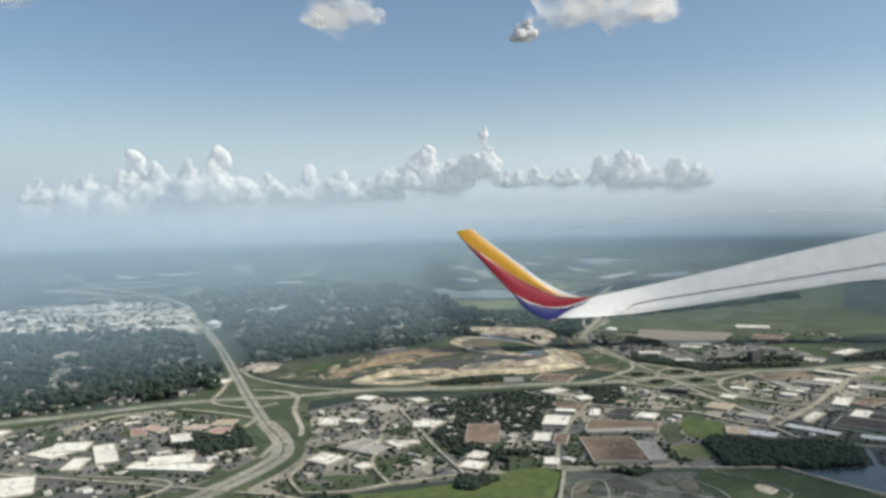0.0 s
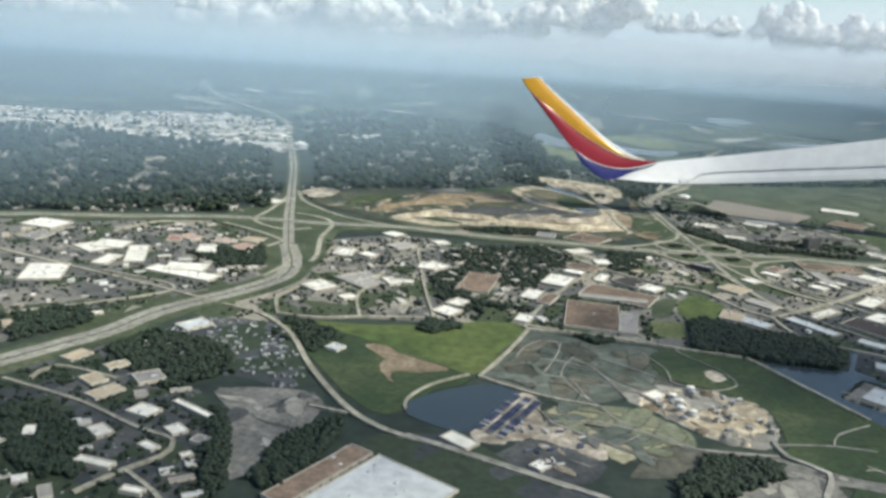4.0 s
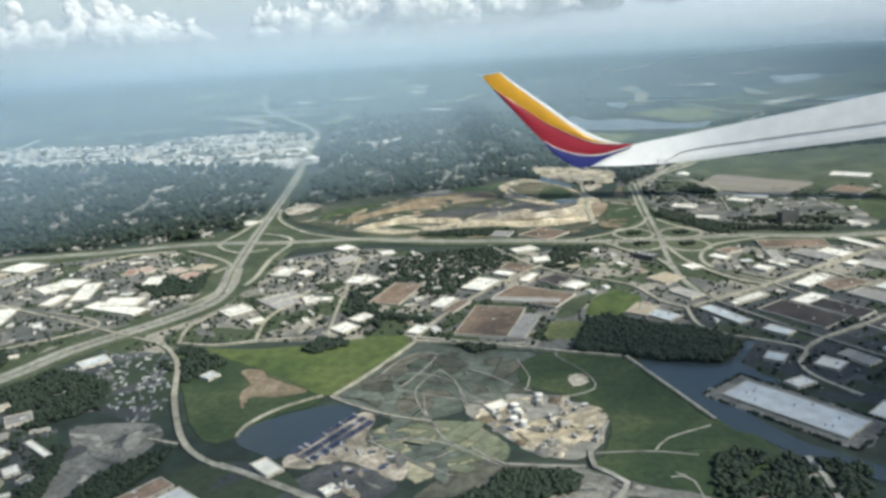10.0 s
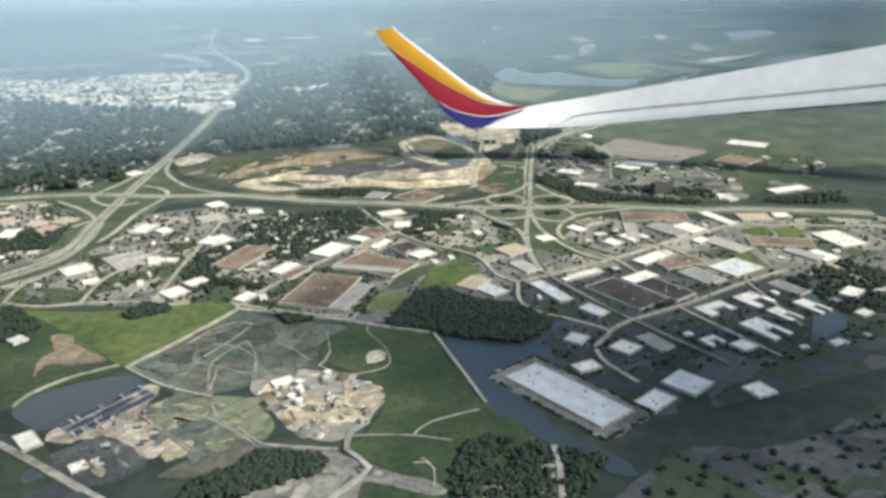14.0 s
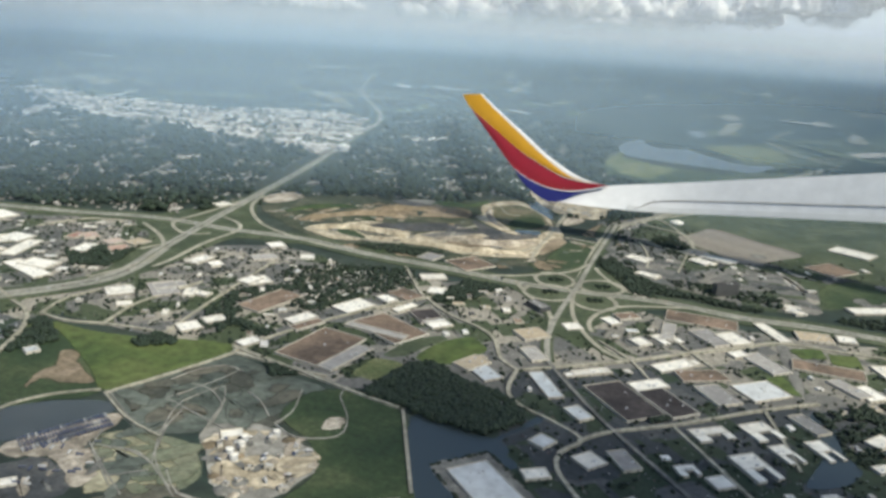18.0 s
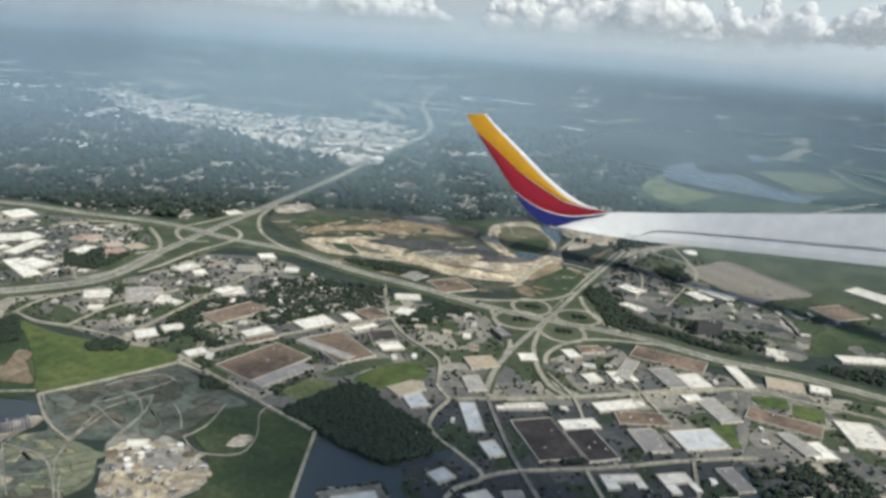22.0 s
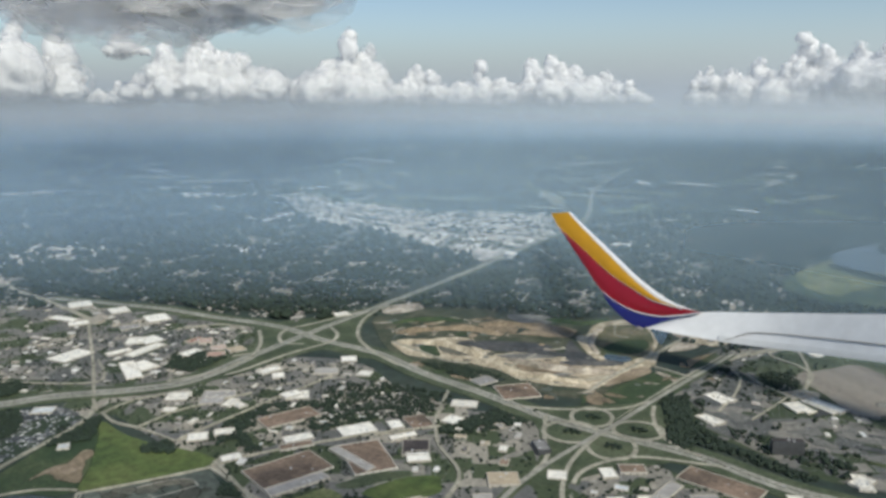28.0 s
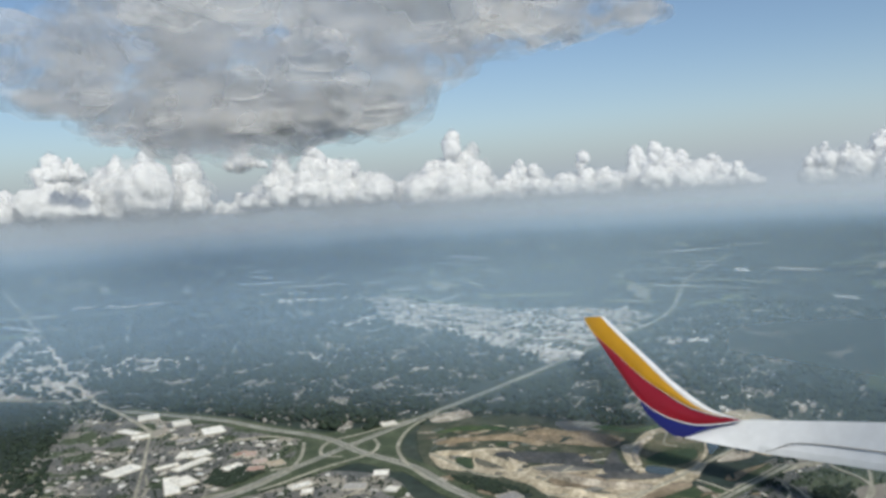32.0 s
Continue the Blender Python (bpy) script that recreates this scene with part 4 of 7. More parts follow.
patch("quarry_pond", [(54.4, 571.1), (69.4, 578.6), (73.5, 568), (62.9, 561.9)], WATER, "narrow pond at the foot of the landfill cell", "water", 2, 4, 0.3, True, 0.512)
patch("rubble_yard", [(9, 689.7), (13.4, 707.5), (41.7, 708.6), (72.7, 694.9), (87.6, 689.5), (93.4, 646.4), (77.9, 637), (55.4, 642.3), (31.5, 664.7)], LIME, "pale rubble yard with tracks", "yard", 2, 5, 1.8, thin=1.2)
patch("spoil_wedge", [(76.1, 606.3), (69.8, 630.7), (80.9, 636.4), (84.9, 624.3)], SAND, "pale spoil beside the haul road", "spoil", 2, 4, 0.8, thin=1.2)
patch("spoil_wedge", [(94.7, 592.4), (97.2, 634.2), (101.3, 607.2), (104, 589.6)], DIRT, "bare tan soil beside the spur road", "soil", 2, 4, 0.8, thin=1.4)
patch("upper_yard", [(-57.8, 588.3), (-35.3, 608.7), (-19.1, 596.1), (-38.6, 578.9)], GRAVEL, "pale yard above the landfill", "yard", 2, 4, 1.0, thin=1.2)
patch("upper_yard", [(-137.5, 527.2), (-129.5, 555.4), (-111.2, 546.7), (-117.9, 516.5)], SAND, "pale yard beside the highway", "yard", 2, 4, 1.0, thin=1.2)
patch("upper_yard", [(32.4, 469.8), (29.8, 482.8), (42.5, 481.6), (40, 467.7)], SAND, "pale yard beside the highway", "yard", 2, 4, 0.8, thin=1.2)
patch("green_slope", [(101.2, 507.8), (94.1, 550.9), (99.9, 576.3), (119.4, 571.8), (128.1, 524.7), (123.3, 496.5)], ROUGH_GRASS, "dark green slope beside the cloverleaf", "ground", 2, 6, thin=1.2)
patch("soil_corner", [(94.8, 500.1), (94.4, 514.5), (104.4, 511.7), (110.1, 499)], DIRT, "tan bare corner by the cloverleaf", "soil", 2, 4, thin=1.4)


def mottle(name, poly, count, mats, low, high, label, category, base=0.42):
    """Smaller stains and spoil laid over a piece of open ground."""
    rnd = random.Random(len(poly) + count)
    xs, ys = [p[0] for p in poly], [p[1] for p in poly]
    made = 0
    while made < count:
        x, y = rnd.uniform(min(xs), max(xs)), rnd.uniform(min(ys), max(ys))
        if not inside(poly, np.array([x]), np.array([y]))[0]:
            continue
        made += 1
        a0, ra, rb = rnd.uniform(0, 3.14), rnd.uniform(low, high), rnd.uniform(low, high) * 0.5
        pts = []
        for k in range(7):
            a = 2 * math.pi * k / 7
            q = rnd.uniform(0.7, 1.25)
            u, w = ra * q * math.cos(a), rb * q * math.sin(a)
            pts.append((x + u * math.cos(a0) - w * math.sin(a0), y + u * math.sin(a0) + w * math.cos(a0)))
        patch(name, pts, rnd.choice(mats), label, category, 0, 1.5, 1.3, True, base + 0.0015 * made, min(ra, rb) * 0.45)


mottle("yard_stain", [(83, 250.1), (85.8, 259.4), (104.1, 264.9), (123, 261.5), (126.6, 248.3), (125.5, 238.8), (118.3, 226.9), (99.5, 235.6)], 30, (SAND, LIME, LIME, SAND, GRAVEL), 1.5, 4.5, "uneven stain of gravel and mud in the yard", "yard")
mottle("yard_stain", [(37.7, 211.1), (47.8, 239), (57.3, 234), (73.8, 216.3), (73.9, 202.3), (61.3, 194.3)], 14, (GRAVEL, SAND, SAND), 2, 6, "uneven stain of gravel and mud in the yard", "yard")
mottle("silt_stain", [(37.1, 250.7), (41.1, 275.1), (47.5, 299.9), (74.7, 299), (92.3, 288.3), (87, 259.2), (64.9, 240.5)], 26, (SILT, BROWN_SILT, SILT), 4, 12, "blotch of drying silt", "basin")
mottle("silt_stain", [(57.4, 226.9), (59, 234.4), (82.7, 243.1), (100.7, 229.8), (98.5, 218.1), (85.5, 212.2)], 16, (SLIME, SILT, SLIME), 4, 11, "blotch of drying silt", "basin")
mottle("quarry_stain", [(-55.8, 480.4), (-39.5, 507.8), (-20.1, 521.5), (19.2, 528.6), (57, 538.2), (78.8, 557.7), (88.8, 522.2), (65.4, 503.5), (31.7, 496.6), (-8.8, 486)], 40, (LIME, SAND, DIRT, LIME, GRAVEL, BROWN_SILT), 2, 8, "uneven bench of spoil in the quarry", "quarry")
mottle("rubble_stain", [(15.2, 685.8), (41.3, 705.3), (79.5, 688.6), (89.4, 648.7), (55.8, 645.3)], 18, (LIME, SAND, LIME, CONCRETE), 3, 9, "heap and stain in the rubble yard", "yard")
mottle("landfill_stain", [(-104.2, 502.1), (-85.6, 540.6), (-51.8, 577.3), (-6.9, 588.3), (-31.6, 530.5), (-65.2, 486.3)], 64, (ROUGH_GRASS, DIRT, DIRT, GROUND, SAND, SILT, LIME), 2, 10, "patch of scrub and bare soil on the landfill", "ground")
mottle("landfill_stain", [(-25.5, 463.9), (3.8, 477), (41.2, 488.9), (89.2, 506.3), (100.8, 546.9), (96.5, 605.7), (125.8, 584.7), (114.4, 505.6), (69.3, 475.3), (-3.6, 457.2)], 46, (GROUND, ROUGH_GRASS, SAND, DIRT, SILT, DIRT), 2, 9, "patch of scrub and bare soil on the landfill", "ground", 0.43)
mottle("site_stain", [(-43.6, 213.2), (-17.8, 220), (-8.4, 208), (-12.9, 181), (-16.7, 169.9), (-24.1, 181.8)], 18, (GRAVEL, ASPHALT, CONCRETE), 3, 9, "tyre-marked patch of the building site", "site")
mottle("east_stain", [(111.9, 608.2), (182.4, 656.1), (279, 629.8), (318.2, 612.3), (282.8, 548.7), (210.3, 519.6), (149.1, 542.3)], 40, (ASPHALT, GRAVEL, CONCRETE, ROUGH_GRASS, GRAVEL), 5, 16, "paved lot between the works buildings", "lot")

mottle("field_strip", EAST_PLAIN, 14, (PALE_GRASS, LAWN, LAWN, CAR_PARK, ROUGH_GRASS), 8, 24, "strip of meadow and bare ground beyond the works", "field", 0.22)
mottle("field_strip", PLAIN, 46, (ROUGH_GRASS, PALE_GRASS, GRASS, ROUGH_GRASS, PALE_GRASS, GROUND), 14, 48, "hazy strip of farmland between hedges", "field", 0.2)
mottle("site_stain", [(112.5, 202.1), (125.6, 219), (142.9, 216), (137.4, 207.9), (131.5, 193.5)], 14, (ASPHALT, CONCRETE, GRAVEL), 2, 7, "tyre-marked patch of the scraped site", "site")
mottle("lot_stain", [(165.4, 211.7), (169.4, 224.6), (177.8, 232.4), (185.8, 229.4), (189.2, 199.7), (168, 196.7)], 10, (CONCRETE, GRAVEL), 3, 8, "stained patch of the concrete lot", "lot")



def ridge(points, width, height, mat, label, seed=0):
    """A bench or bank of tipped soil: a long uneven crest with sloping sides."""
    c = curve(points, 3.0)
    verts, faces = [], []
    for i, v in enumerate(c):
        d = (c[min(i + 1, len(c) - 1)] - c[max(i - 1, 0)]).normalized()
        side = Vector((-d.y, d.x, 0))
        end = min(1.0, i / 4, (len(c) - 1 - i) / 4)
        h = height * end * (1 + 0.5 * noise.noise((v.x * 0.09, v.y * 0.09, seed)))
        for k, (off_to, up) in enumerate(((-0.5, 0.0), (-0.2, 0.85), (0.05, 1.0), (0.22, 0.8), (0.5, 0.0))):
            w = width * off_to * (1 + 0.35 * noise.noise((v.x * 0.14, v.y * 0.14, seed + k)))
            verts.append((v.x + side.x * w, v.y + side.y * w, 0.3 + h * up))
    for i in range(len(c) - 1):
        for k in range(4):
            a = 5 * i + k
            faces.append((a, a + 1, a + 6, a + 5))
    return tagged(mesh("spoil_bank", verts, faces, mat), label, "bank", kind="structure")


for k, (pts, width, height, mat) in enumerate((
        ([(-56, 481), (-38, 498), (-14, 505), (8, 503)], 9, 2.6, LIME), ([(8, 503), (34, 501), (60, 508), (84, 524)], 8, 2.2, LIME), ([(-28, 514), (-4, 522), (14, 534), (40, 549)], 8, 2.6, COAL),
        ([(20, 516), (44, 521), (66, 532), (80, 550)], 9, 2.8, SAND), ([(-52, 553), (-34, 570), (-12, 584), (8, 594)], 10, 3.0, DIRT), ([(-96, 505), (-86, 530), (-66, 552)], 8, 2.2, ROUGH_GRASS),
        ([(-72, 492), (-62, 520), (-44, 540), (-20, 548)], 9, 2.6, DIRT), ([(14, 616), (22, 596), (36, 578), (52, 567)], 5, 1.8, SAND), ([(-30, 601), (-4, 612), (2, 640)], 8, 2.2, ROUGH_GRASS),
        ([(36, 660), (52, 650), (70, 640)], 6, 1.8, SAND), ([(20, 684), (44, 690), (70, 684)], 6, 1.6, LIME), ([(46, 536), (60, 546), (74, 566)], 6, 2.6, COAL))):
    ridge(pts, width, height, mat, "long uneven bank of tipped soil in the quarry" if mat != ROUGH_GRASS else "long grassed bank of the landfill", k)

# ---- roads ----
MAIN = [(-150, 120), (-138, 150), (-127, 185), (-112, 220), (-101, 245), (-95, 272)] + [(-73.3, 319.4), (-72.3, 348.2), (-89.3, 388.1), (-113.1, 449.4), (-144.1, 533.5), (-184.5, 641.2), (-258, 816.6), (-344.7, 1005.1), (-569.7, 1285.9), (-784.2, 1649.4)]
CROSS = [(-341.5, 324.5), (-248.1, 385.2), (-197.9, 407.6), (-140.9, 435.2), (-92.7, 443.1), (-40.5, 457), (6.7, 457), (58.1, 463), (100.9, 465.8), (132.2, 472.7), (178.6, 486.8), (219.1, 489.2), (257.3, 499.3), (315.9, 505.6)]
for v in curve(MAIN, 4.0):
    if v.y > 560:
        claim([(v.x + 20 * math.cos(k), v.y + 20 * math.sin(k)) for k in range(6)], 5)
road("highway_main", MAIN[:9], 9.4, ROADWAY, "pale worn multi-lane highway", 9.0, 0.62)
road("highway_north", MAIN[8:], 6.2, ROADWAY, "pale worn highway running straight to the town", 5.0, 0.62)
road("highway_cross", CROSS, 6.8, ROADWAY, "pale worn multi-lane highway under the bridges", 12.0, 0.58)
strip("median", curve(MAIN, 4.0), 0.6, 0.68, ROUGH_GRASS, "narrow dark grass median of the highway", "median")
strip("median", curve(CROSS, 4.0), 0.45, 0.64, ROUGH_GRASS, "narrow dark grass median of the highway", "median")
road("highway_spur", [(107.1, 634.1), (121.7, 541.2), (131.6, 485.4), (135.2, 460.5), (140, 429.5), (147.2, 399.8), (157.1, 376.3)], 2.6, ROADWAY, "pale dual road through a cloverleaf", 3.0, 0.66)
road("river_road", [(129.3, 493), (111.1, 595.6), (114, 648.6), (136.5, 721), (155.5, 783.3)] + [(163, 850), (185, 950), (215, 1040), (228, 1095), (176, 1147), (150, 1200), (122, 1263)], 5.0, STREET, "pale winding road across the plain", 0.0, 0.5)
RAMP = "narrow pale slip road with grass beside"
for pts in ([(-138.3, 532.2), (-125.3, 505.3), (-108.4, 486), (-81.9, 466.8), (-50, 457), (-13.7, 453.7)],
            [(-140.5, 419.5), (-111.3, 406.3), (-89, 388.4), (-73.7, 363.1), (-74.5, 342.8)],
            [(-140.6, 529.7), (-131.6, 467), (-129.2, 436.2), (-115.9, 422.9), (-101.6, 419.4), (-91.6, 429)],
            [(-113.3, 463.3), (-95.8, 458.4), (-83.7, 444.2), (-79, 410.8), (-69.3, 376.5), (-67.3, 361.6)],
            [(-97.7, 379.8), (-93.8, 393.9), (-86.4, 383.9), (-76.6, 360.4), (-78.2, 329.5)]):
    road("slip_road", pts, 2.6, STREET, RAMP, 2.0, 0.6)
LOOPS = [(113.2, 452.5), (132.6, 471.7), (117.9, 473.4), (128.4, 449.9)], [(109.1, 477.4), (126, 490.6), (112.2, 495.9), (123.1, 473)], [(133.9, 480.8), (153, 497.5), (139.6, 500), (148.4, 479.2)], [(138.7, 455.9), (156.6, 471.2), (142.1, 478.4), (151.5, 451.3)]
for q in LOOPS:
    cx, cy = sum(p[0] for p in q) / 4, sum(p[1] for p in q) / 4
    ra, rb = math.dist(q[0], q[1]) / 2, math.dist(q[2], q[3]) / 2
    ang = math.atan2(q[1][1] - q[0][1], q[1][0] - q[0][0])
    loop = [(cx + ra * math.cos(a) * math.cos(ang) - rb * math.sin(a) * math.sin(ang), cy + ra * math.cos(a) * math.sin(ang) + rb * math.sin(a) * math.cos(ang)) for a in (k * math.pi / 6 * 0.994 for k in range(13))]
    patch("loop_lawn", loop[:-1], GRASS, "mown lawn inside a cloverleaf loop", "lawn", 2, 3, 0.1)
    road("loop_ramp", loop, 2.4, STREET, "pale looping ramp of a cloverleaf", 1.6, 0.6)
for pts in ([(136.8, 461.6), (145.7, 437.6), (158.8, 417.6), (173.9, 402.5), (185.9, 398.6)], [(192.8, 486.3), (164.3, 467), (156.2, 449.8), (155.9, 432.7), (161.4, 421.5)], [(75, 460.1), (97.6, 477.5), (119.3, 504.1), (122.6, 526.1)],
            [(99.5, 468.8), (117.4, 448.5), (134.7, 432.9), (142.4, 415.8), (146.1, 401.4)], [(129, 522.1), (138.9, 508.1), (158.1, 491.5), (180.3, 487.8)]):
    road("slip_road", pts, 2.2, STREET, RAMP, 2.4, 0.6)
patch("cloverleaf_lawn", [(93, 467.4), (116.5, 510.9), (132.6, 525.4), (176.1, 488), (162.9, 442.4), (155.4, 411.9), (146.4, 410.3), (123.4, 442.7)], LAWN, "grass between the ramps of a cloverleaf", "lawn", 2, 6, 0.4)
LOCAL = "pale two-lane street"


def lay_street(pts, w):
    road("street", pts, w, STREET, LOCAL)


lay_street([(159.4, 371.2), (185.6, 399.4), (205.5, 424.5), (225.8, 447.3), (238.2, 462.9), (260.6, 470.2), (321.2, 483.6)], 2.2)
lay_street([(39.2, 450.1), (57, 430.8), (67.7, 418.8), (84.4, 406.2), (96.4, 399.4), (117.5, 392.2), (127.9, 383.9), (139, 366.8), (149.3, 361)], 1.8)
lay_street([(149.3, 360.8), (153.6, 342.4), (161.8, 333), (178.5, 327.8), (191.7, 321.4), (188.5, 309.1), (191.7, 297.8), (204.8, 284.6)], 1.6)
lay_street([(191.7, 321.4), (198.6, 333.1), (220.9, 356.9), (242.8, 384.5), (262.1, 405.2)], 1.6)
lay_street([(149.3, 360.8), (159.4, 371.2)], 1.6)
lay_street([(217, 350.5), (235.5, 331.9), (251.2, 316.2)], 1.4)
lay_street([(244, 385.5), (252, 367.2), (261.4, 344.2)], 1.4)
lay_street([(167.2, 413.1), (187.6, 398.6), (206.4, 375.7), (225.6, 360.5)], 1.2)
lay_street([(189.5, 443), (209.2, 423.4), (225.9, 408.2)], 1.3)
lay_street([(40.3, 309), (71.1, 307.3), (104.6, 304.7), (126.7, 303.9)], 1.6)
lay_street([(32.9, 250.5), (39.5, 276.5), (45.1, 304.3)], 1.3)
lay_street([(32.9, 250.5), (54.4, 242.4), (72.9, 240.3)], 1.0)
lay_street([(128.7, 303.6), (159.2, 259.4)], 1.2)
lay_street([(43.5, 305.8), (47.9, 338), (59.8, 377.9), (75.9, 415.6)], 1.5)
lay_street([(43.8, 304.6), (63.4, 306.4), (81.4, 307.9), (89, 309.6)], 1.3)
lay_street([(-77.6, 287.7), (-58.4, 282.1), (-40.5, 266.1), (-22.4, 238.7), (-2, 213.9), (13, 203.6), (28.1, 199.8), (48.1, 193.8), (66.4, 188)], 2.0)
lay_street([(-53.5, 285.6), (-37, 286.5), (-19.1, 294.9), (7.6, 303)], 1.6)
lay_street([(6.4, 304), (-7.4, 348.1), (-24.4, 410.8)], 1.3)
lay_street([(-22.2, 294.3), (-30.2, 317), (-30.5, 333.9), (-29.8, 360.9)], 1.3)
lay_street([(-13.1, 211.7), (-0.8, 210.4)], 1.2)
lay_street([(-52.6, 284), (-61, 303.7), (-58.4, 321.3)], 1.4)
lay_street([(29.3, 251.5), (18.8, 239.2), (13.7, 225.8), (15.1, 218)], 0.9)
lay_street([(-106.8, 199.1), (-76.4, 192.6), (-52.8, 183.5), (-40, 180), (-38.7, 171.4), (-43.8, 163), (-49.1, 150.3)], 1.3)
lay_street([(-99.5, 201.6), (-98.3, 212.7), (-75.4, 210)], 1.2)
lay_street([(-43.8, 163), (-31.8, 155.9), (-22.1, 147.8)], 1.2)
lay_street([(-1916.2, 264.6), (-1090, 289.4), (-723.3, 296.6), (-544.1, 299.3), (-405.4, 307.1), (-339.8, 319.9), (-255.4, 332.4)], 4.0)
lay_street([(-255.4, 332.4), (-141.1, 304.9), (-80.5, 288.7)], 2.0)
lay_street([(-509.1, 209.6), (-469.2, 240.8), (-408.8, 307.6)], 1.6)
lay_street([(-146.5, 309.6), (-104.6, 296.6), (-147.7, 245.4)], 1.4)
lay_street([(-182, 374.5), (-173.9, 404.4), (-152.3, 414.4)], 1.6)
lay_street([(151.1, 728.3), (135.7, 697.4), (120.7, 655.5), (146.4, 644.9), (160.3, 633.4), (167.3, 610)], 2.2)
lay_street([(76.6, 681.2), (103.5, 686.5), (123.5, 691.6)], 2.0)
lay_street([(51.2, 735.8), (122.2, 698.1)], 1.4)
lay_street([(63.4, 652.9), (71.1, 612.5), (79.2, 571.8), (85, 536.9), (91.5, 511.7)], 2.4)
lay_street([(33.4, 495.2), (29.6, 519.5), (24.4, 540.9), (28.4, 560.4)], 1.8)
lay_street([(53.1, 494), (63.8, 510.1), (76.7, 518.7), (82.4, 539.7)], 1.8)
lay_street([(89, 575.2), (102.8, 576), (117.9, 575.9)], 1.6)
lay_street([(-57.1, 478.6), (-28.2, 481), (-3.2, 482), (10.5, 490)], 1.8)
lay_street([(15.5, 627.9), (32, 608), (40.8, 611.1)], 1.2)
lay_street([(127.4, 608.4), (148.7, 597.9), (162.5, 593.6)], 1.4)
lay_street([(121.5, 695), (132.1, 742.5), (151.3, 775.9)], 3.0)
for pts, w in (([(183.3, 241.6), (186.3, 232.1), (189.5, 217.3), (193.8, 200.4)], 1.8), ([(129, 192.1), (132.1, 204.8), (136, 217.7), (126.5, 224.1), (124.4, 233.1)], 1.6), ([(101.2, 220.1), (111.2, 221.3), (124.1, 223.5)], 1.2), ([(19, 202.6), (39, 197.1), (58.2, 191.1), (75.8, 185.5)], 1.8)):
    road("street", pts, w, CONCRETE, LOCAL)
for pts, w in (([(114.9, 647), (117.6, 666.9), (125.9, 677.1), (152.3, 644.3), (168.9, 608.7), (172.5, 586.1)], 2.0), ([(60.5, 697.3), (90, 701), (124.5, 698.7), (154.9, 747.6)], 1.8), ([(155, 542.1), (147.2, 571.2), (134.1, 598.6), (121.5, 606.8)], 1.4), ([(172.6, 545.7), (170, 572.8), (167.3, 595.8)], 1.2)):
    road("street", pts, w, STREET, LOCAL)
# the gravel tone darkens this stretch in place of cloud shade
road("street", [(157.1, 376.3), (171.6, 360.9), (195.5, 337.5), (219, 318.2), (233.6, 305.9)], 1.7, GRAVEL, "two-lane street through an office park, greyed for cloud shade")
TRACK = "faint pale worn track"


def lay_track(pts):
    road("track", pts, 0.45, CONCRETE, TRACK, 0, 0.5, "track")


lay_track([(97.1, 221.7), (82.8, 227.9), (74.8, 238.3), (68.3, 247.7), (63.2, 259.4), (54, 259.7)])
lay_track([(80.8, 254.5), (76.2, 263.7), (72.2, 269.3), (60.9, 275), (51.9, 274.3)])
lay_track([(73.2, 281.8), (82.5, 278.5), (92.7, 271.6)])
lay_track([(83.1, 212), (71.3, 217.7), (59.7, 224.1), (54.1, 232.4)])
lay_track([(64.4, 226.6), (73.9, 229.9), (84.8, 227)])
lay_track([(63.2, 259.4), (75.2, 257.6), (89.7, 255.4)])
lay_track([(33.8, 252), (56.1, 242.7), (69.4, 241.1), (68.3, 247.7)])
lay_track([(43.1, 272.5), (45.2, 284.2), (50.7, 293.9), (60, 293.6)])
lay_track([(125.7, 231.8), (140.9, 236), (154.4, 236.7)])
lay_track([(142.5, 236.8), (145.7, 244.9), (157.8, 255.5)])
lay_track([(148.4, 226), (153.2, 222.6), (155.9, 214)])
lay_track([(147.2, 223.1), (150.4, 224.4), (154, 221.4)])
lay_track([(167.6, 221.3), (173.2, 208.1), (177.6, 196)])
lay_track([(97.4, 268.9), (97, 279), (88.9, 294.7)])
lay_track([(97.4, 268.9), (109.2, 265.8), (120.4, 274.4), (115.9, 286.6), (103.6, 299.1), (101.7, 306.5)])
lay_track([(57, 225.1), (78.1, 215.5), (88.8, 211)])
lay_track([(58.5, 224.7), (72, 229), (83.2, 227.5)])
lay_track([(77.6, 215.2), (85, 224.7)])
lay_track([(89.6, 227.6), (101.1, 220.8), (115.8, 221), (128.9, 219.8)])
lay_track([(63.7, 280.6), (61.2, 272.8), (59.9, 262.2), (65, 251.1), (73.8, 238.2), (81.9, 230), (91.4, 224.2), (102.5, 218.3)])
lay_track([(53.5, 260.7), (56.5, 274.3), (58.1, 285.3), (58.1, 293.2)])
lay_track([(64, 279.6), (71.7, 271.2), (77.3, 259.7), (82.2, 249.5)])

# ---- the aeroplane's wing ----
WING_AT = Vector((78.1, 575.2, 23.1))
OUTER, INBOARD, DOWN = Vector((0.334, 0.152, 0.03)), Vector((0.338, -0.025, 0.0637)), Vector((0.094, -0.052, -0.357))
AWAY = Vector((-0.385, 0.897, -0.23)).normalized()


def wing_point(x, y, depth=0.0):
    """From the wing's own drawing (x outboard to inboard, y down) to the world."""
    s = x - 985
    bent = 0.0 if s < 0 else (s * s / 600 if s < 300 else s - 150)
    return WING_AT + OUTER * s + (INBOARD - OUTER) * bent + DOWN * (y - 390) + AWAY * depth


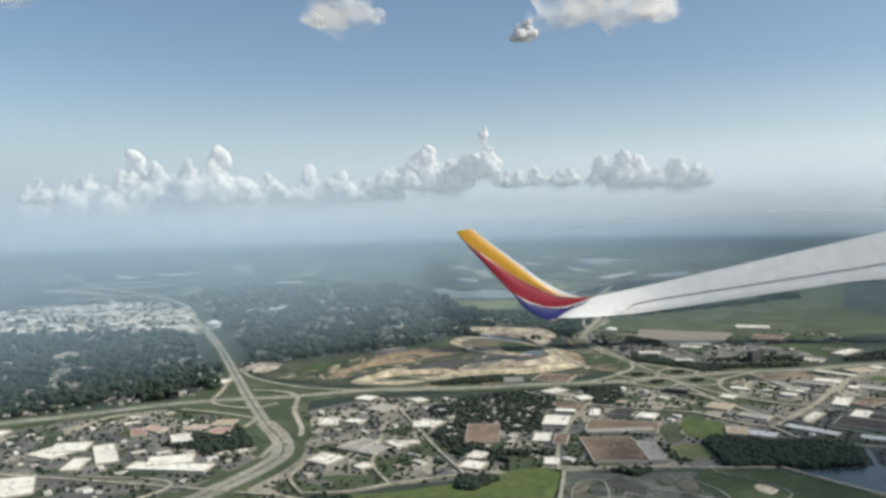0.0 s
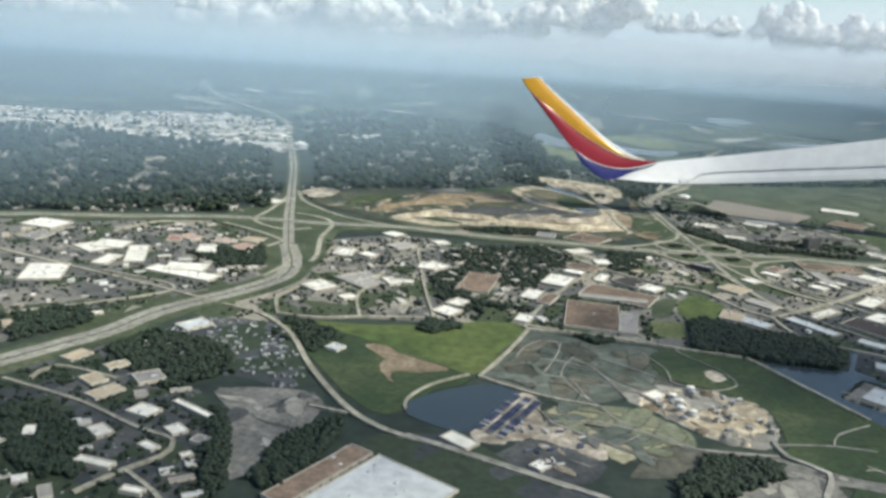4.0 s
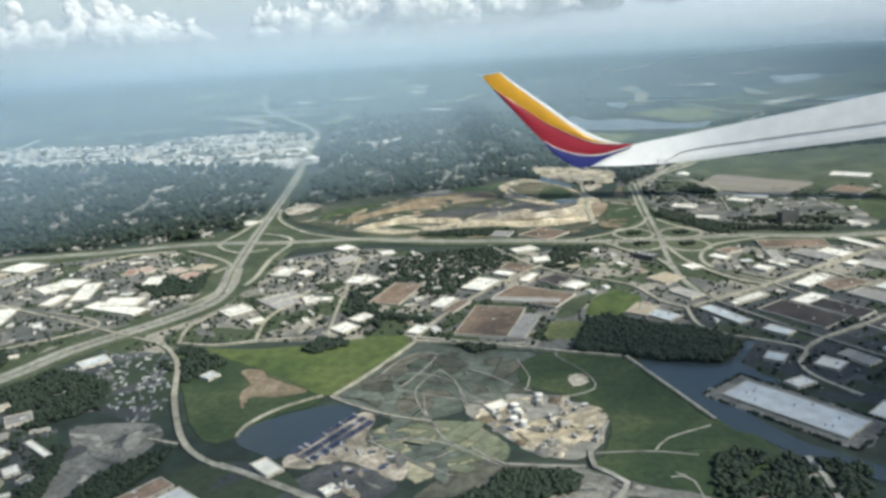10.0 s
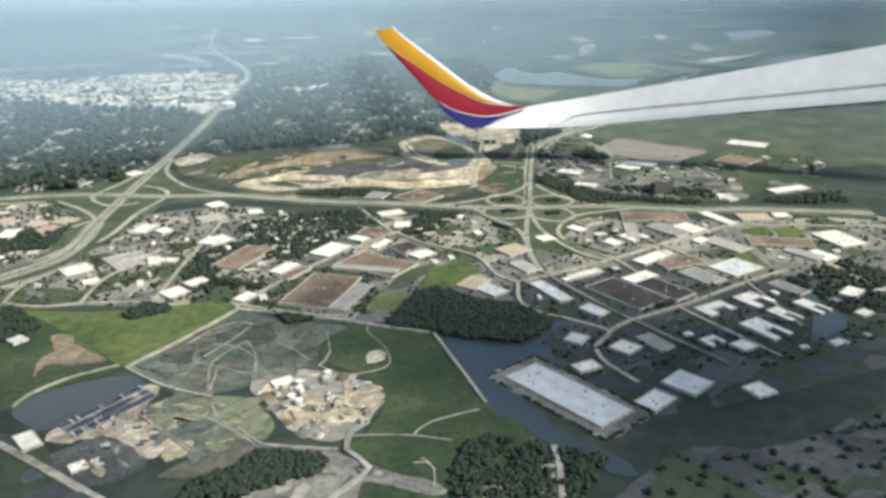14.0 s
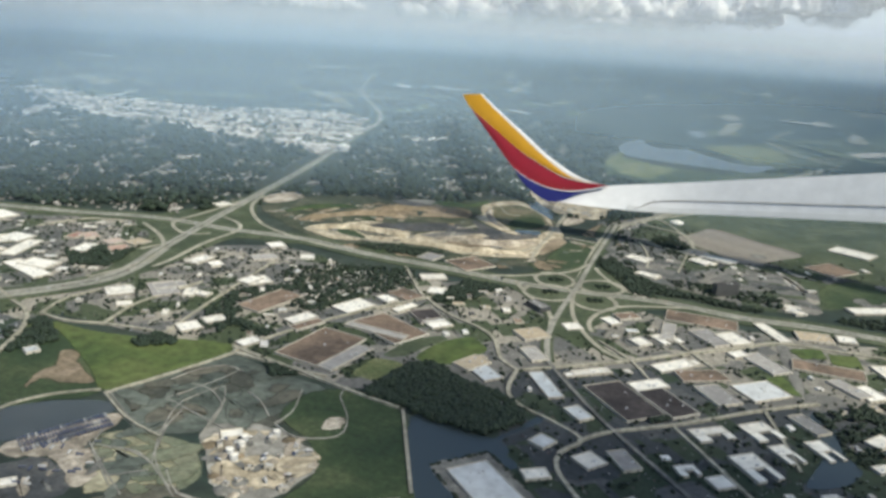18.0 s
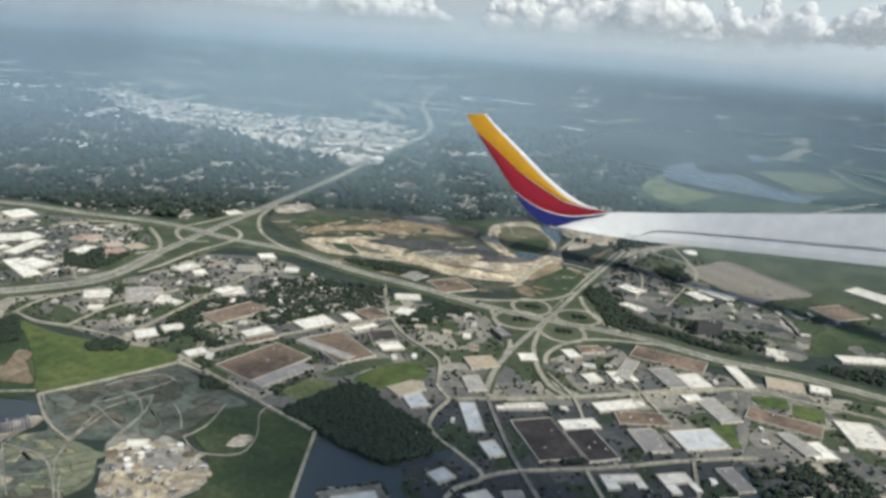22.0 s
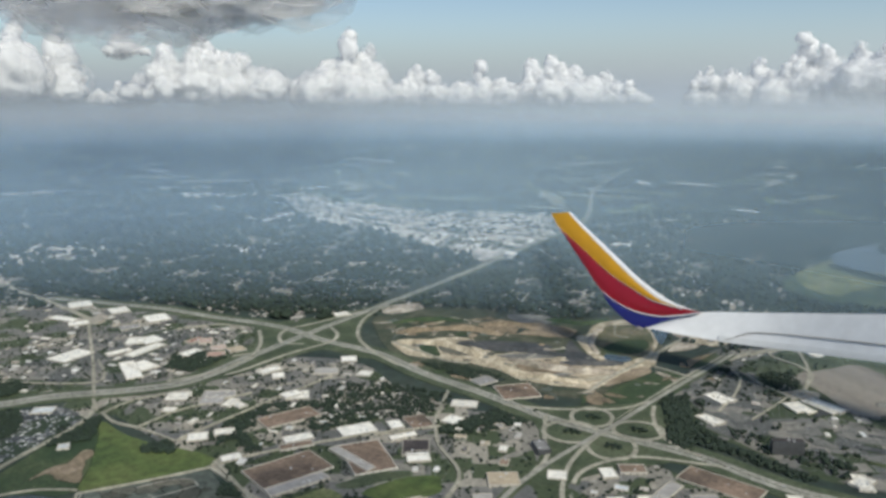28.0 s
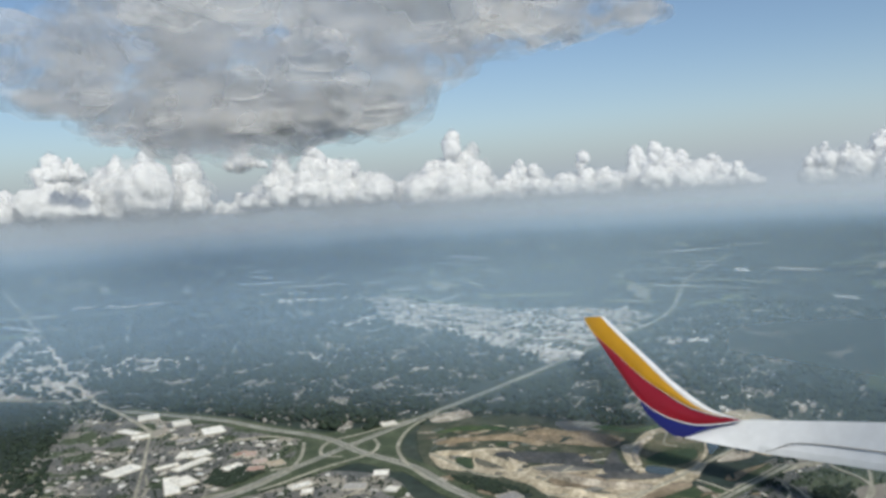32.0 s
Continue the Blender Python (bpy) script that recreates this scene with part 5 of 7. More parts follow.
def even(points, n):
    c = curve(points, 3.0)
    s = [0.0]
    for a, b in zip(c, c[1:]):
        s.append(s[-1] + (b - a).length)
    return [(float(np.interp(k / n * s[-1], s, [v.x for v in c])), float(np.interp(k / n * s[-1], s, [v.y for v in c]))) for k in range(n + 1)]


def skin(name, upper, lower, mat, parent, label, d_up=0.0, d_low=0.0, thick=1.6, n=40, cross=4, bulge=0.0):
    """A panel between two edge lines, with thickness."""
    a, b = even(upper, n), even(lower, n)
    verts, faces = [], []
    for back in (0, 1):
        for (x1, y1), (x2, y2) in zip(a, b):
            for k in range(cross + 1):
                t = k / cross
                d = d_up + (d_low - d_up) * t - bulge * math.sin(math.pi * t) + back * thick
                verts.append(wing_point(x1 + (x2 - x1) * t, y1 + (y2 - y1) * t, d))
    w, half = cross + 1, (n + 1) * (cross + 1)
    for i in range(n):
        for k in range(cross):
            q = (i * w + k, i * w + k + 1, (i + 1) * w + k + 1, (i + 1) * w + k)
            faces += [q, tuple(half + v for v in reversed(q))]
    rim = [i * w for i in range(n + 1)] + [n * w + k for k in range(1, w)] + [i * w + cross for i in range(n - 1, -1, -1)] + [k for k in range(cross - 1, 0, -1)]
    for p, q in zip(rim, rim[1:] + rim[:1]):
        faces.append((p, half + p, half + q, q))
    ob = mesh(name, verts, faces, mat, parent, label, smooth=True)
    ob.data.set_sharp_from_angle(angle=radians(40))
    return ob


wing = tagged(new("aeroplane_wing"), "white airliner wing with an upswept yellow, red and blue winglet", "aeroplane wing")
LE = [(873, 190), (892, 211), (940, 259), (988, 307), (1036, 342), (1076, 357), (1090, 360)]
LE_IN = [(870, 191), (888, 213), (936, 264), (970, 300), (1006, 332), (1030, 346), (1060, 354)]
YR = [(851, 217), (892, 256), (932, 294), (972, 322), (1004, 341), (1030, 349), (1060, 355)]
RB = [(921, 329), (948, 349), (980, 363), (1015, 369), (1050, 367), (1086, 361)]
TE = [(921, 330), (932, 352), (956, 376), (978, 389), (996, 388), (1030, 376), (1086, 362)]
WING_TOP = [(996, 388), (1040, 372), (1090, 360), (1200, 357), (1490, 350), (2000, 336)]
WING_LOW = [(998, 389), (1044, 396), (1120, 404), (1200, 409), (1490, 421), (2000, 444)]
off = lambda line, dx, dy: [(x + dx, y + dy) for x, y in line]
skin("leading_edge", LE, LE_IN, SILVER, wing, "bare silver leading edge", 1.5, 0.0, cross=2, bulge=0.8)
skin("yellow_panel", LE_IN, [(838, 192)] + YR, YELLOW, wing, "golden yellow band of the winglet", 0, 0.2, bulge=0.6)
skin("red_panel", [(852, 219)] + YR[1:] + [(1090, 360)], [(852, 220), (884, 272)] + RB, RED, wing, "deep red band of the winglet", 0.2, 0.4, bulge=0.6)
skin("blue_panel", RB, TE, BLUE, wing, "blue trailing corner of the winglet", 0.4, 0.2, bulge=0.4)
skin("pinstripe", off(YR, -0.5, -0.5), off(YR, 1.3, 1.3), SILVER, wing, "thin silver line between the bands", -0.7, -0.7, 0.4, cross=1)
skin("pinstripe", off(RB, -0.5, -0.8), off(RB, 0.8, 1.2), SILVER, wing, "thin silver line between the bands", -0.7, -0.7, 0.4, cross=1)
skin("upper_surface", WING_TOP, WING_LOW, WING_WHITE, wing, "smooth off-white upper skin of the wing", 3.0, -6.0, 1.2, n=60, cross=8, bulge=0.5)
skin("flap_edge", off(WING_LOW[2:], 0, -9), off(WING_LOW[2:], 0, 0.6), FLAP_WHITE, wing, "slightly greyer trailing flap", -5.2, -6.3, 0.3, n=40, cross=2, bulge=0.1)


def seam_line(line, width, label):
    """A narrow dark gap that follows the wing's curved skin."""
    sv, sf = [], []
    pts = even(line, 60)
    top, low = even(WING_TOP, 200), even(WING_LOW, 200)
    for x, y in pts:
        y0 = float(np.interp(x, [p[0] for p in top], [p[1] for p in top]))
        y1 = float(np.interp(x, [p[0] for p in low], [p[1] for p in low]))
        t = min(1.0, max(0.0, (y - y0) / max(y1 - y0, 1)))
        d = 3.0 - 9.0 * t - 0.5 * math.sin(math.pi * t) - 0.6
        sv += [wing_point(x, y - width, d + 0.3), wing_point(x, y + width, d - 0.3)]
    for i in range(60):
        sf.append((2 * i, 2 * i + 1, 2 * i + 3, 2 * i + 2))
    mesh("flap_seam", sv, sf, SEAM, wing, label)


seam_line([(1130, 402.5), (1150, 397), (1184, 388), (1300, 390), (1490, 397), (2000, 415)], 0.6, "dark gap line along the flap")
tail = bmesh.new()
bmesh.ops.create_icosphere(tail, subdivisions=2, radius=1.0)
for v in tail.verts:
    v.co = wing_point(983 + v.co.x * 7, 391 + v.co.y * 3.4, v.co.z * 2 - 2)
tm = bpy.data.meshes.new("tail_light")
tail.to_mesh(tm)
tail.free()
tm.materials.append(SEAM)
lamp = new("tail_light", tm)
lamp.parent = wing


# ---- clouds ----
def puff(ob, h, cell=0.035):
    """One skin over all the lumps, roughened at three sizes."""
    skin_over = ob.modifiers.new("skin", "REMESH")
    skin_over.mode, skin_over.voxel_size, skin_over.use_smooth_shade = "VOXEL", h * cell, True
    for size, depth in ((0.34, 0.20), (0.15, 0.11), (0.06, 0.05)):
        tex = bpy.data.textures.new("billow", "CLOUDS")
        tex.noise_scale, tex.noise_depth, tex.noise_basis = h * size, 2, "BLENDER_ORIGINAL"
        d = ob.modifiers.new("billow", "DISPLACE")
        d.texture, d.texture_coords, d.strength, d.mid_level = tex, "LOCAL", h * depth, 0.5


def wisps(ob, lumps, seed, grow=1.25, flat=1.0, mat=WISP):
    """Thin ragged puffs round a cloud's edge, as one part."""
    rnd = random.Random(seed)
    bm = bmesh.new()
    for a, b, c, r in lumps:
        made = bmesh.ops.create_icosphere(bm, subdivisions=2, radius=1.0)
        q = Vector((rnd.uniform(-9, 9), rnd.uniform(-9, 9), rnd.uniform(-9, 9)))
        for v in made["verts"]:
            k = 1 + 0.5 * noise.noise(v.co * 1.6 + q)
            v.co = Vector((a, b, c)) + Vector((v.co.x, v.co.y, v.co.z * flat)) * r * grow * k
    for f in bm.faces:
        f.smooth = True
    me = bpy.data.meshes.new("wisp")
    bm.to_mesh(me)
    bm.free()
    me.materials.append(mat)
    part = new("wisp", me)
    part.parent = ob
    return tagged(part, kind="stuff")


def cloud(x, y, z, w, h, seed, flat=0.9, depth=0.7):
    """A heaped cloud: many lumps on a level base, each lump roughened."""
    rnd = random.Random(seed)
    bm = bmesh.new()
    side = Vector((y - 100, -(x - 200), 0)).normalized()
    ahead = Vector((-side.y, side.x, 0))
    lumps = []
    towers = [(rnd.uniform(-0.42, 0.42), rnd.uniform(0.5, 0.95)) for _ in range(max(3, int(w / max(h, 1) * 2.2)))]
    towers[0] = (towers[0][0] * 0.4, 1.0)
    for u, top in towers:
        r0 = min(h * 0.42, w * 0.26) * rnd.uniform(0.7, 1.1)
        k = rnd.randint(10, 15)
        for i in range(k):
            f = (i + 0.5) / k
            r = r0 * (1 - 0.6 * f) * rnd.uniform(0.45, 0.95)
            lumps.append((u * w + rnd.uniform(-0.6, 0.6) * r0 * (1.25 - f), rnd.uniform(-0.5, 0.5) * depth * r0, f * (h * top - r * 0.8), r))
    for i in range(int(w / max(h, 1) * 9) + 8):
        r = h * rnd.uniform(0.12, 0.3)
        lumps.append((rnd.uniform(-0.5, 0.5) * w, rnd.uniform(-0.6, 0.6) * depth * h, rnd.uniform(0.0, 0.22) * h, r))
    for a, b, c, r in lumps:
        made = bmesh.ops.create_icosphere(bm, subdivisions=2, radius=1.0)
        for v in made["verts"]:
            p = Vector((a, b, max(c, 0.1 * r))) + v.co * r
            if p.z < 0:
                p.z *= 0.15
            v.co = side * p.x + ahead * p.y + Vector((0, 0, p.z))
    me = bpy.data.meshes.new("cloud")
    bm.to_mesh(me)
    bm.free()
    me.materials.append(CLOUD)
    ob = new("cloud", me)
    puff(ob, h)
    thin = [(*(side * a + ahead * b).xy, max(c, 0.25 * r), r) for a, b, c, r in rnd.sample(lumps, int(len(lumps) * 0.6))]
    wisps(ob, thin, seed)
    ob.location = (x, y, z)
    return tagged(ob, "sunlit white heaped cloud with a grey flat base", "cloud", "clouds along the horizon")


cloud(-3250, 908, 178, 389, 428, seed=40)
cloud(-3037, 1603, 160, 670, 268, seed=41)
cloud(-2759, 2140, 137, 433, 334, seed=42)
cloud(-2561, 2425, 135, 276, 168, seed=43)
cloud(-2397, 2624, 129, 276, 200, seed=44)
cloud(-2166, 2864, 133, 328, 215, seed=45)
cloud(-1935, 3065, 132, 226, 110, seed=46)
cloud(-1564, 3327, 121, 399, 134, seed=47)
cloud(-1323, 3463, 119, 289, 302, seed=48)
cloud(-1106, 3566, 124, 341, 113, seed=49)
cloud(-3353, 1314, 142, 269, 100, seed=50)
cloud(-2955, 1233, 337, 149, 92, seed=51)
cloud(-3283, 430, 176, 426, 271, seed=52)
cloud(-3239, 830, 161, 457, 236, seed=53)
cloud(-3071, 542, 324, 129, 89, seed=54)
cloud(-1627, 3306, 198, 263, 89, seed=55)
cloud(-1419, 3404, 148, 276, 158, seed=56)
cloud(-1194, 3490, 179, 355, 187, seed=57)
cloud(-979, 3455, 182, 273, 261, seed=58)
cloud(-580, 3648, 184, 341, 168, seed=59)
cloud(-298, 3684, 182, 276, 110, seed=60)
cloud(-58, 3596, 234, 401, 194, seed=61)
cloud(180, 3492, 279, 109, 214, seed=62)
cloud(435, 3675, 242, 386, 81, seed=63)
cloud(813, 3511, 234, 268, 141, seed=64)
cloud(1025, 3458, 219, 243, 123, seed=65)
cloud(267, 2527, 651, 68, 65, seed=68)
cloud(-1358, 3625, 140, 360, 111, seed=69)
cloud(-911, 3798, 147, 665, 180, seed=70)
cloud(-1421, 3601, 168, 388, 172, seed=71)
cloud(-2364, 3037, 146, 637, 199, seed=72)


def cloud_bank(x, y, z, w, d, h, turn, seed, count, ragged=True):
    """A broad low cloud seen from below, with a ragged lumpy underside."""
    rnd = random.Random(seed)
    bm = bmesh.new()
    spots = []
    for i in range(count):
        a, q = rnd.uniform(0, 2 * math.pi), math.sqrt(rnd.random())
        px, py = math.cos(a) * q * w / 2, math.sin(a) * q * d / 2
        r = h * rnd.choice((0.16, 0.22, 0.3, 0.42, 0.6)) * rnd.uniform(0.85, 1.15) * (1.15 - 0.5 * q)
        lift = r * rnd.uniform(0.1, 0.9)
        made = bmesh.ops.create_icosphere(bm, subdivisions=3 if ragged else 2, radius=1.0)
        spots.append((px, py, lift, r * 1.4))
        jolt = Vector((rnd.uniform(-9, 9), rnd.uniform(-9, 9), 0))
        for v in made["verts"]:
            v.co *= 1 + 0.45 * noise.fractal(v.co * 1.4 + jolt, 1.0, 2.0, 3)
            p = Vector((px, py, lift)) + Vector((v.co.x * 1.6, v.co.y * 1.6, v.co.z)) * r
            if p.z < 0:
                p.z *= 0.55
            v.co = p
    me = bpy.data.meshes.new("cloud_bank")
    if ragged:
        for v in bm.verts:
            v.co *= 1 + 0.02 * noise.noise(v.co * 0.02)
        for f in bm.faces:
            f.smooth = True
    bm.to_mesh(me)
    bm.free()
    me.materials.append(BANK if ragged else CLOUD_BASE)
    ob = new("cloud_bank", me)
    if ragged:
        wisps(ob, spots[::3], seed, 1.35, 0.7, BANK)
    else:
        puff(ob, h, 0.05)
    ob.matrix_world = pose(x, y, z, 0, 0, turn)
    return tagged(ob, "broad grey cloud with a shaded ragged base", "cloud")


cloud_bank(-1130, 668, 345, 1900, 680, 120, 164, 7, 200)
cloud_bank(-1010, 1050, 500, 900, 700, 110, 60, 8, 110)
cloud_bank(-295, 2512, 715, 230, 130, 95, 0, 66, 30)
cloud_bank(424, 2105, 615, 400, 180, 100, 0, 67, 44)
# unseen clouds overhead, added to shade the office park, wood and lower-left lots
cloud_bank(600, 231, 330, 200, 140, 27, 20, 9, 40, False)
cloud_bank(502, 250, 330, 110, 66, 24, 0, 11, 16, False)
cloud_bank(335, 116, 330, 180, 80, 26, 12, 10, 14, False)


# ---- buildings ----
def box(x0, x1, y0, y1, z0, z1):
    return [(x0, y0, z0), (x1, y0, z0), (x1, y1, z0), (x0, y1, z0), (x0, y0, z1), (x1, y0, z1), (x1, y1, z1), (x0, y1, z1)]


BOX = [(0, 3, 2, 1), (4, 5, 6, 7), (0, 1, 5, 4), (1, 2, 6, 5), (2, 3, 7, 6), (3, 0, 4, 7)]
ROOFS = {"white": (WHITE_ROOF, "white flat"), "blue": (BLUE_ROOF, "pale metal"), "brown": (BROWN_ROOF, "brown gravelled"), "dark": (DARK_ROOF, "dark tarred"),
         "grey": (GREY_ROOF, "grey flat"), "tan": (TAN_ROOF, "tan flat"), "red": (RED_ROOF, "reddish")}


def shared_box(name, mat):
    me = bpy.data.meshes.new(name)
    me.from_pydata(box(-0.5, 0.5, -0.5, 0.5, 0, 1), [], BOX)
    me.materials.append(mat)
    return me


UNIT_MESH, DOOR_MESH, SKY_MESH = shared_box("roof_unit", STEEL), shared_box("dock_door", DARK_WALL), shared_box("skylight", BLUE_ROOF)


def piece(name, me, parent, m, size):
    ob = new(name, me)
    ob.parent = parent
    ob.matrix_local = m @ Matrix.Diagonal((*size, 1))
    return ob


def warehouse(x, y, length, width, turn, roof="white", h=1.5, seed=0, wall=None, group="warehouses"):
    """Walls with a parapet, a sunk roof deck, roof units, skylights and dock doors."""
    rnd = random.Random(seed)
    mat, word = ROOFS[roof]
    b = new("warehouse")
    b.matrix_world = pose(x, y, 0.1, 0, 0, turn)
    L, W, t = length / 2, width / 2, min(0.35, width * 0.06)
    v = box(-L, L, -W, W, 0, h) + [(sx * (L - t), sy * (W - t), z) for z in (h, h - 0.3) for sx, sy in ((-1, -1), (1, -1), (1, 1), (-1, 1))]
    f = [BOX[0]] + BOX[2:]
    for k in range(4):
        n = (k + 1) % 4
        f += [(4 + k, 4 + n, 8 + n, 8 + k), (8 + k, 8 + n, 12 + n, 12 + k)]
    mesh("wall", v, f, wall or WALL, b, "pale precast walls" if not wall else "dark glazed walls")
    mesh("roof", [(sx * (L - t), sy * (W - t), h - 0.25) for sx, sy in ((-1, -1), (1, -1), (1, 1), (-1, 1))] + [(sx * (L - t), 0, h - 0.2) for sx in (-1, 1)], [(0, 1, 5, 4), (4, 5, 2, 3)], mat, b, word + " roof")
    count = min(10, int(length * width / 60) + rnd.randint(0, 2)) if roof not in ("brown", "dark") else rnd.randint(1, 3)
    for i in range(count):
        s = rnd.uniform(0.35, 0.8)
        piece("roof_unit", UNIT_MESH, b, pose(rnd.uniform(-0.8, 0.8) * (L - t), rnd.uniform(-0.8, 0.8) * (W - t), h - 0.22), (s * 1.4, s, 0.5))
    if roof in ("white", "blue") and length > 14:
        for i in range(min(8, int(length / 5))):
            piece("skylight", SKY_MESH, b, pose((i + 0.5) / int(min(8, length / 5)) * 1.6 * L - 0.8 * L, rnd.choice((-0.4, 0.0, 0.4)) * W, h - 0.2), (1.3, 0.35, 0.15))
    doors = max(1, min(9, int(length / 3)))
    for sy in (-1, 1):
        for i in range(doors):
            piece("dock_door", DOOR_MESH, b, pose((i + 0.5) / doors * 2 * L - L, sy * W, 0.05), (0.7, 0.12, h * 0.5))
    ca, sa = math.cos(radians(turn)), math.sin(radians(turn))
    claim([(x + ca * p - sa * q, y + sa * p + ca * q) for p, q in ((-L - 1, -W - 1), (L + 1, -W - 1), (L + 1, W + 1), (-L - 1, W + 1))], 3)
    size = "long" if length > 2.2 * width else ("large" if length * width > 500 else "low")
    return tagged(b, f"{size} warehouse with a {word} roof on a paved lot" if not wall else "tall dark glazed office block among parking lots", "building", group)


def office_court(x, y, length, width, turn, h, seed):
    """A white-roofed office of one long bar with two wings round a forecourt."""
    ca, sa = math.cos(radians(turn)), math.sin(radians(turn))
    bar = width * 0.55
    off = (width - bar) / 2
    b = warehouse(x - sa * off, y + ca * off, length, bar, turn, "white", h, seed, None, "office courts")
    b.name = "office_block"
    for side, span in ((-1, 0.34), (1, 0.24)):
        w, d, c = length * span, width - bar, side * length * (0.5 - span / 2)
        y1, y0 = -bar / 2 - 0.01, -bar / 2 - d
        mesh("wing_wall", box(c - w / 2, c + w / 2, y0, y1, 0, h * 0.92), [BOX[0]] + BOX[2:], WALL, b)
        mesh("wing_roof", box(c - w / 2 + 0.12, c + w / 2 - 0.12, y0 + 0.12, y1, h * 0.9, h * 0.94), BOX, WHITE_ROOF, b)
    claim([(x + ca * p - sa * q, y + sa * p + ca * q) for p, q in ((-length / 2, -width / 2), (length / 2, -width / 2), (length / 2, width / 2), (-length / 2, width / 2))], 3)
    return tagged(b, "white flat-roofed office with two wings round a forecourt", "building", "office courts")


BUILT = []


def building(x, y, length, width, turn, roof):
    i = len(BUILT)
    BUILT.append(roof)
    length, width, h = max(length, 2.5), min(max(width, 2.2), 60), 0.85 + 0.4 * ((i * 37) % 10) / 10
    if roof == "court":
        office_court(x, y, length, width, turn, h, i)
    else:
        warehouse(x, y, length, width, turn, roof, h, i)


building(-172.2, 341.6, 12.1, 16.3, 63, "white")
building(-153.5, 324.6, 16.6, 7.1, 95, "white")
building(-112.7, 319.3, 9.8, 34.5, 81, "white")
building(173.5, 599.7, 12.2, 8.5, 72, "tan")
building(188.9, 593.4, 8.7, 20.1, 85, "white")
building(182.2, 580.2, 7.3, 12.8, 77, "white")
building(159.3, 529.8, 7.4, 13, 88, "white")
building(240.3, 519.7, 11.8, 7.7, 92, "white")
building(219.9, 288.3, 12.1, 12.7, 61, "white")
building(210.3, 274.3, 12, 8.2, 59, "white")
building(242.1, 289.7, 8.1, 7.7, 43, "white")
building(131, 355.1, 14.2, 9.7, 73, "tan")
building(175.3, 375.3, 21.4, 3.7, 46, "white")
building(164.5, 354.7, 7, 23.4, 44, "blue")
building(184.2, 338.9, 6.8, 10.5, 56, "blue")
building(180.7, 311.9, 7.8, 7.2, 73, "blue")
building(195, 359.9, 17.7, 30.5, 52, "dark")
building(210.3, 367.9, 12.8, 23, 53, "dark")
building(199.7, 379.3, 16.1, 7.9, 51, "white")
building(203.8, 405.8, 20.4, 8, 56, "white")
building(193.6, 435.1, 11.7, 11.2, 51, "court")
building(220.2, 455, 12.1, 14.4, 50, "white")
building(210.9, 449.9, 11.7, 19.7, 51, "grey")
building(235.2, 476.5, 6.8, 24.3, 40, "white")
building(253.8, 482.5, 16.7, 11.6, 19, "tan")
building(267.7, 489.7, 9.1, 8.6, 16, "white")
building(291.1, 455.6, 16, 22.3, 33, "white")
building(240.4, 519.3, 6.7, 14.5, 41, "white")
building(277.2, 545.9, 26.4, 9.1, 37, "white")
building(202.2, 470.7, 35.1, 15.3, 9, "brown")
building(240.4, 402.6, 19.3, 15.1, 50, "blue")
building(225.9, 387.4, 11.5, 17.3, 47, "grey")
building(230.2, 352.7, 14.9, 8.9, 46, "court")
building(245.5, 366, 12.1, 12.6, 50, "court")
building(260.5, 382.1, 7.1, 15.3, 50, "grey")
building(255.8, 353.5, 7.2, 12.1, 48, "court")
building(267.2, 364.5, 7.4, 13.3, 47, "court")
building(247.7, 337.6, 10.6, 16.4, 47, "court")
building(228.4, 322.2, 7.6, 6.4, 43, "court")
building(239.3, 321.4, 7.5, 7.1, 48, "white")
building(198.6, 309.6, 9, 8.8, 61, "white")
building(208.6, 316, 7.1, 12.6, 47, "grey")
building(186.8, 291.3, 9, 6.1, 43, "white")
building(182.8, 271.8, 15.1, 41.3, 56, "blue")
building(284.7, 383.5, 11.2, 6.7, 61, "white")
building(285.7, 362.6, 6.6, 4.7, 47, "white")
building(151.2, 422.1, 8.8, 8.3, 43, "white")
building(139.1, 400.7, 14.1, 12, 53, "tan")
building(148.7, 379.9, 8.2, 14.4, 48, "grey")
building(130.5, 358.6, 12, 3.8, 72, "tan")
building(139.8, 350, 9.1, 13.5, 58, "blue")
building(176, 377.4, 17.6, 4.9, 47, "white")
building(210.6, 414.5, 4.8, 4.8, 47, "white")
building(216.4, 402.7, 21.4, 10.9, 38, "brown")
building(262.9, 442.9, 30.1, 11.8, 8, "brown")
building(184, 423.4, 7.7, 8.4, 56, "white")
building(164.3, 441.2, 6.9, 9.5, 57, "white")
building(168.9, 452.4, 12.1, 8.1, 50, "brown")
building(271.9, 427.7, 7.5, 17.9, 52, "grey")
building(279.2, 427.7, 10.6, 13.1, 47, "white")
building(237.8, 434, 10.5, 22, 50, "grey")
building(225.6, 436.8, 8.6, 6.3, 52, "white")
building(16.5, 360.2, 30.7, 15.2, 86, "brown")
building(-9, 379.3, 13.3, 12.4, 61, "white")
building(10.2, 313.1, 10.2, 9.5, 64, "white")
building(12.6, 326.2, 10.2, 7.5, 65, "white")
building(42.6, 351.5, 14.9, 8, 78, "white")
building(50.2, 346.4, 16.5, 6, 76, "brown")
building(53, 379.4, 18.6, 12.7, 76, "white")
building(70, 331.4, 35.1, 22.9, 90, "brown")
building(81.9, 366.6, 20.3, 32.6, 72, "brown")
building(79.1, 359.8, 5.2, 31.2, 93, "grey")
building(85.1, 328, 28.3, 7.8, 87, "grey")
building(64.5, 409.7, 12.4, 16, 76, "brown")
building(60.2, 398.1, 7.3, 10.1, 73, "white")
building(74.1, 393.1, 14.4, 5.4, 76, "white")
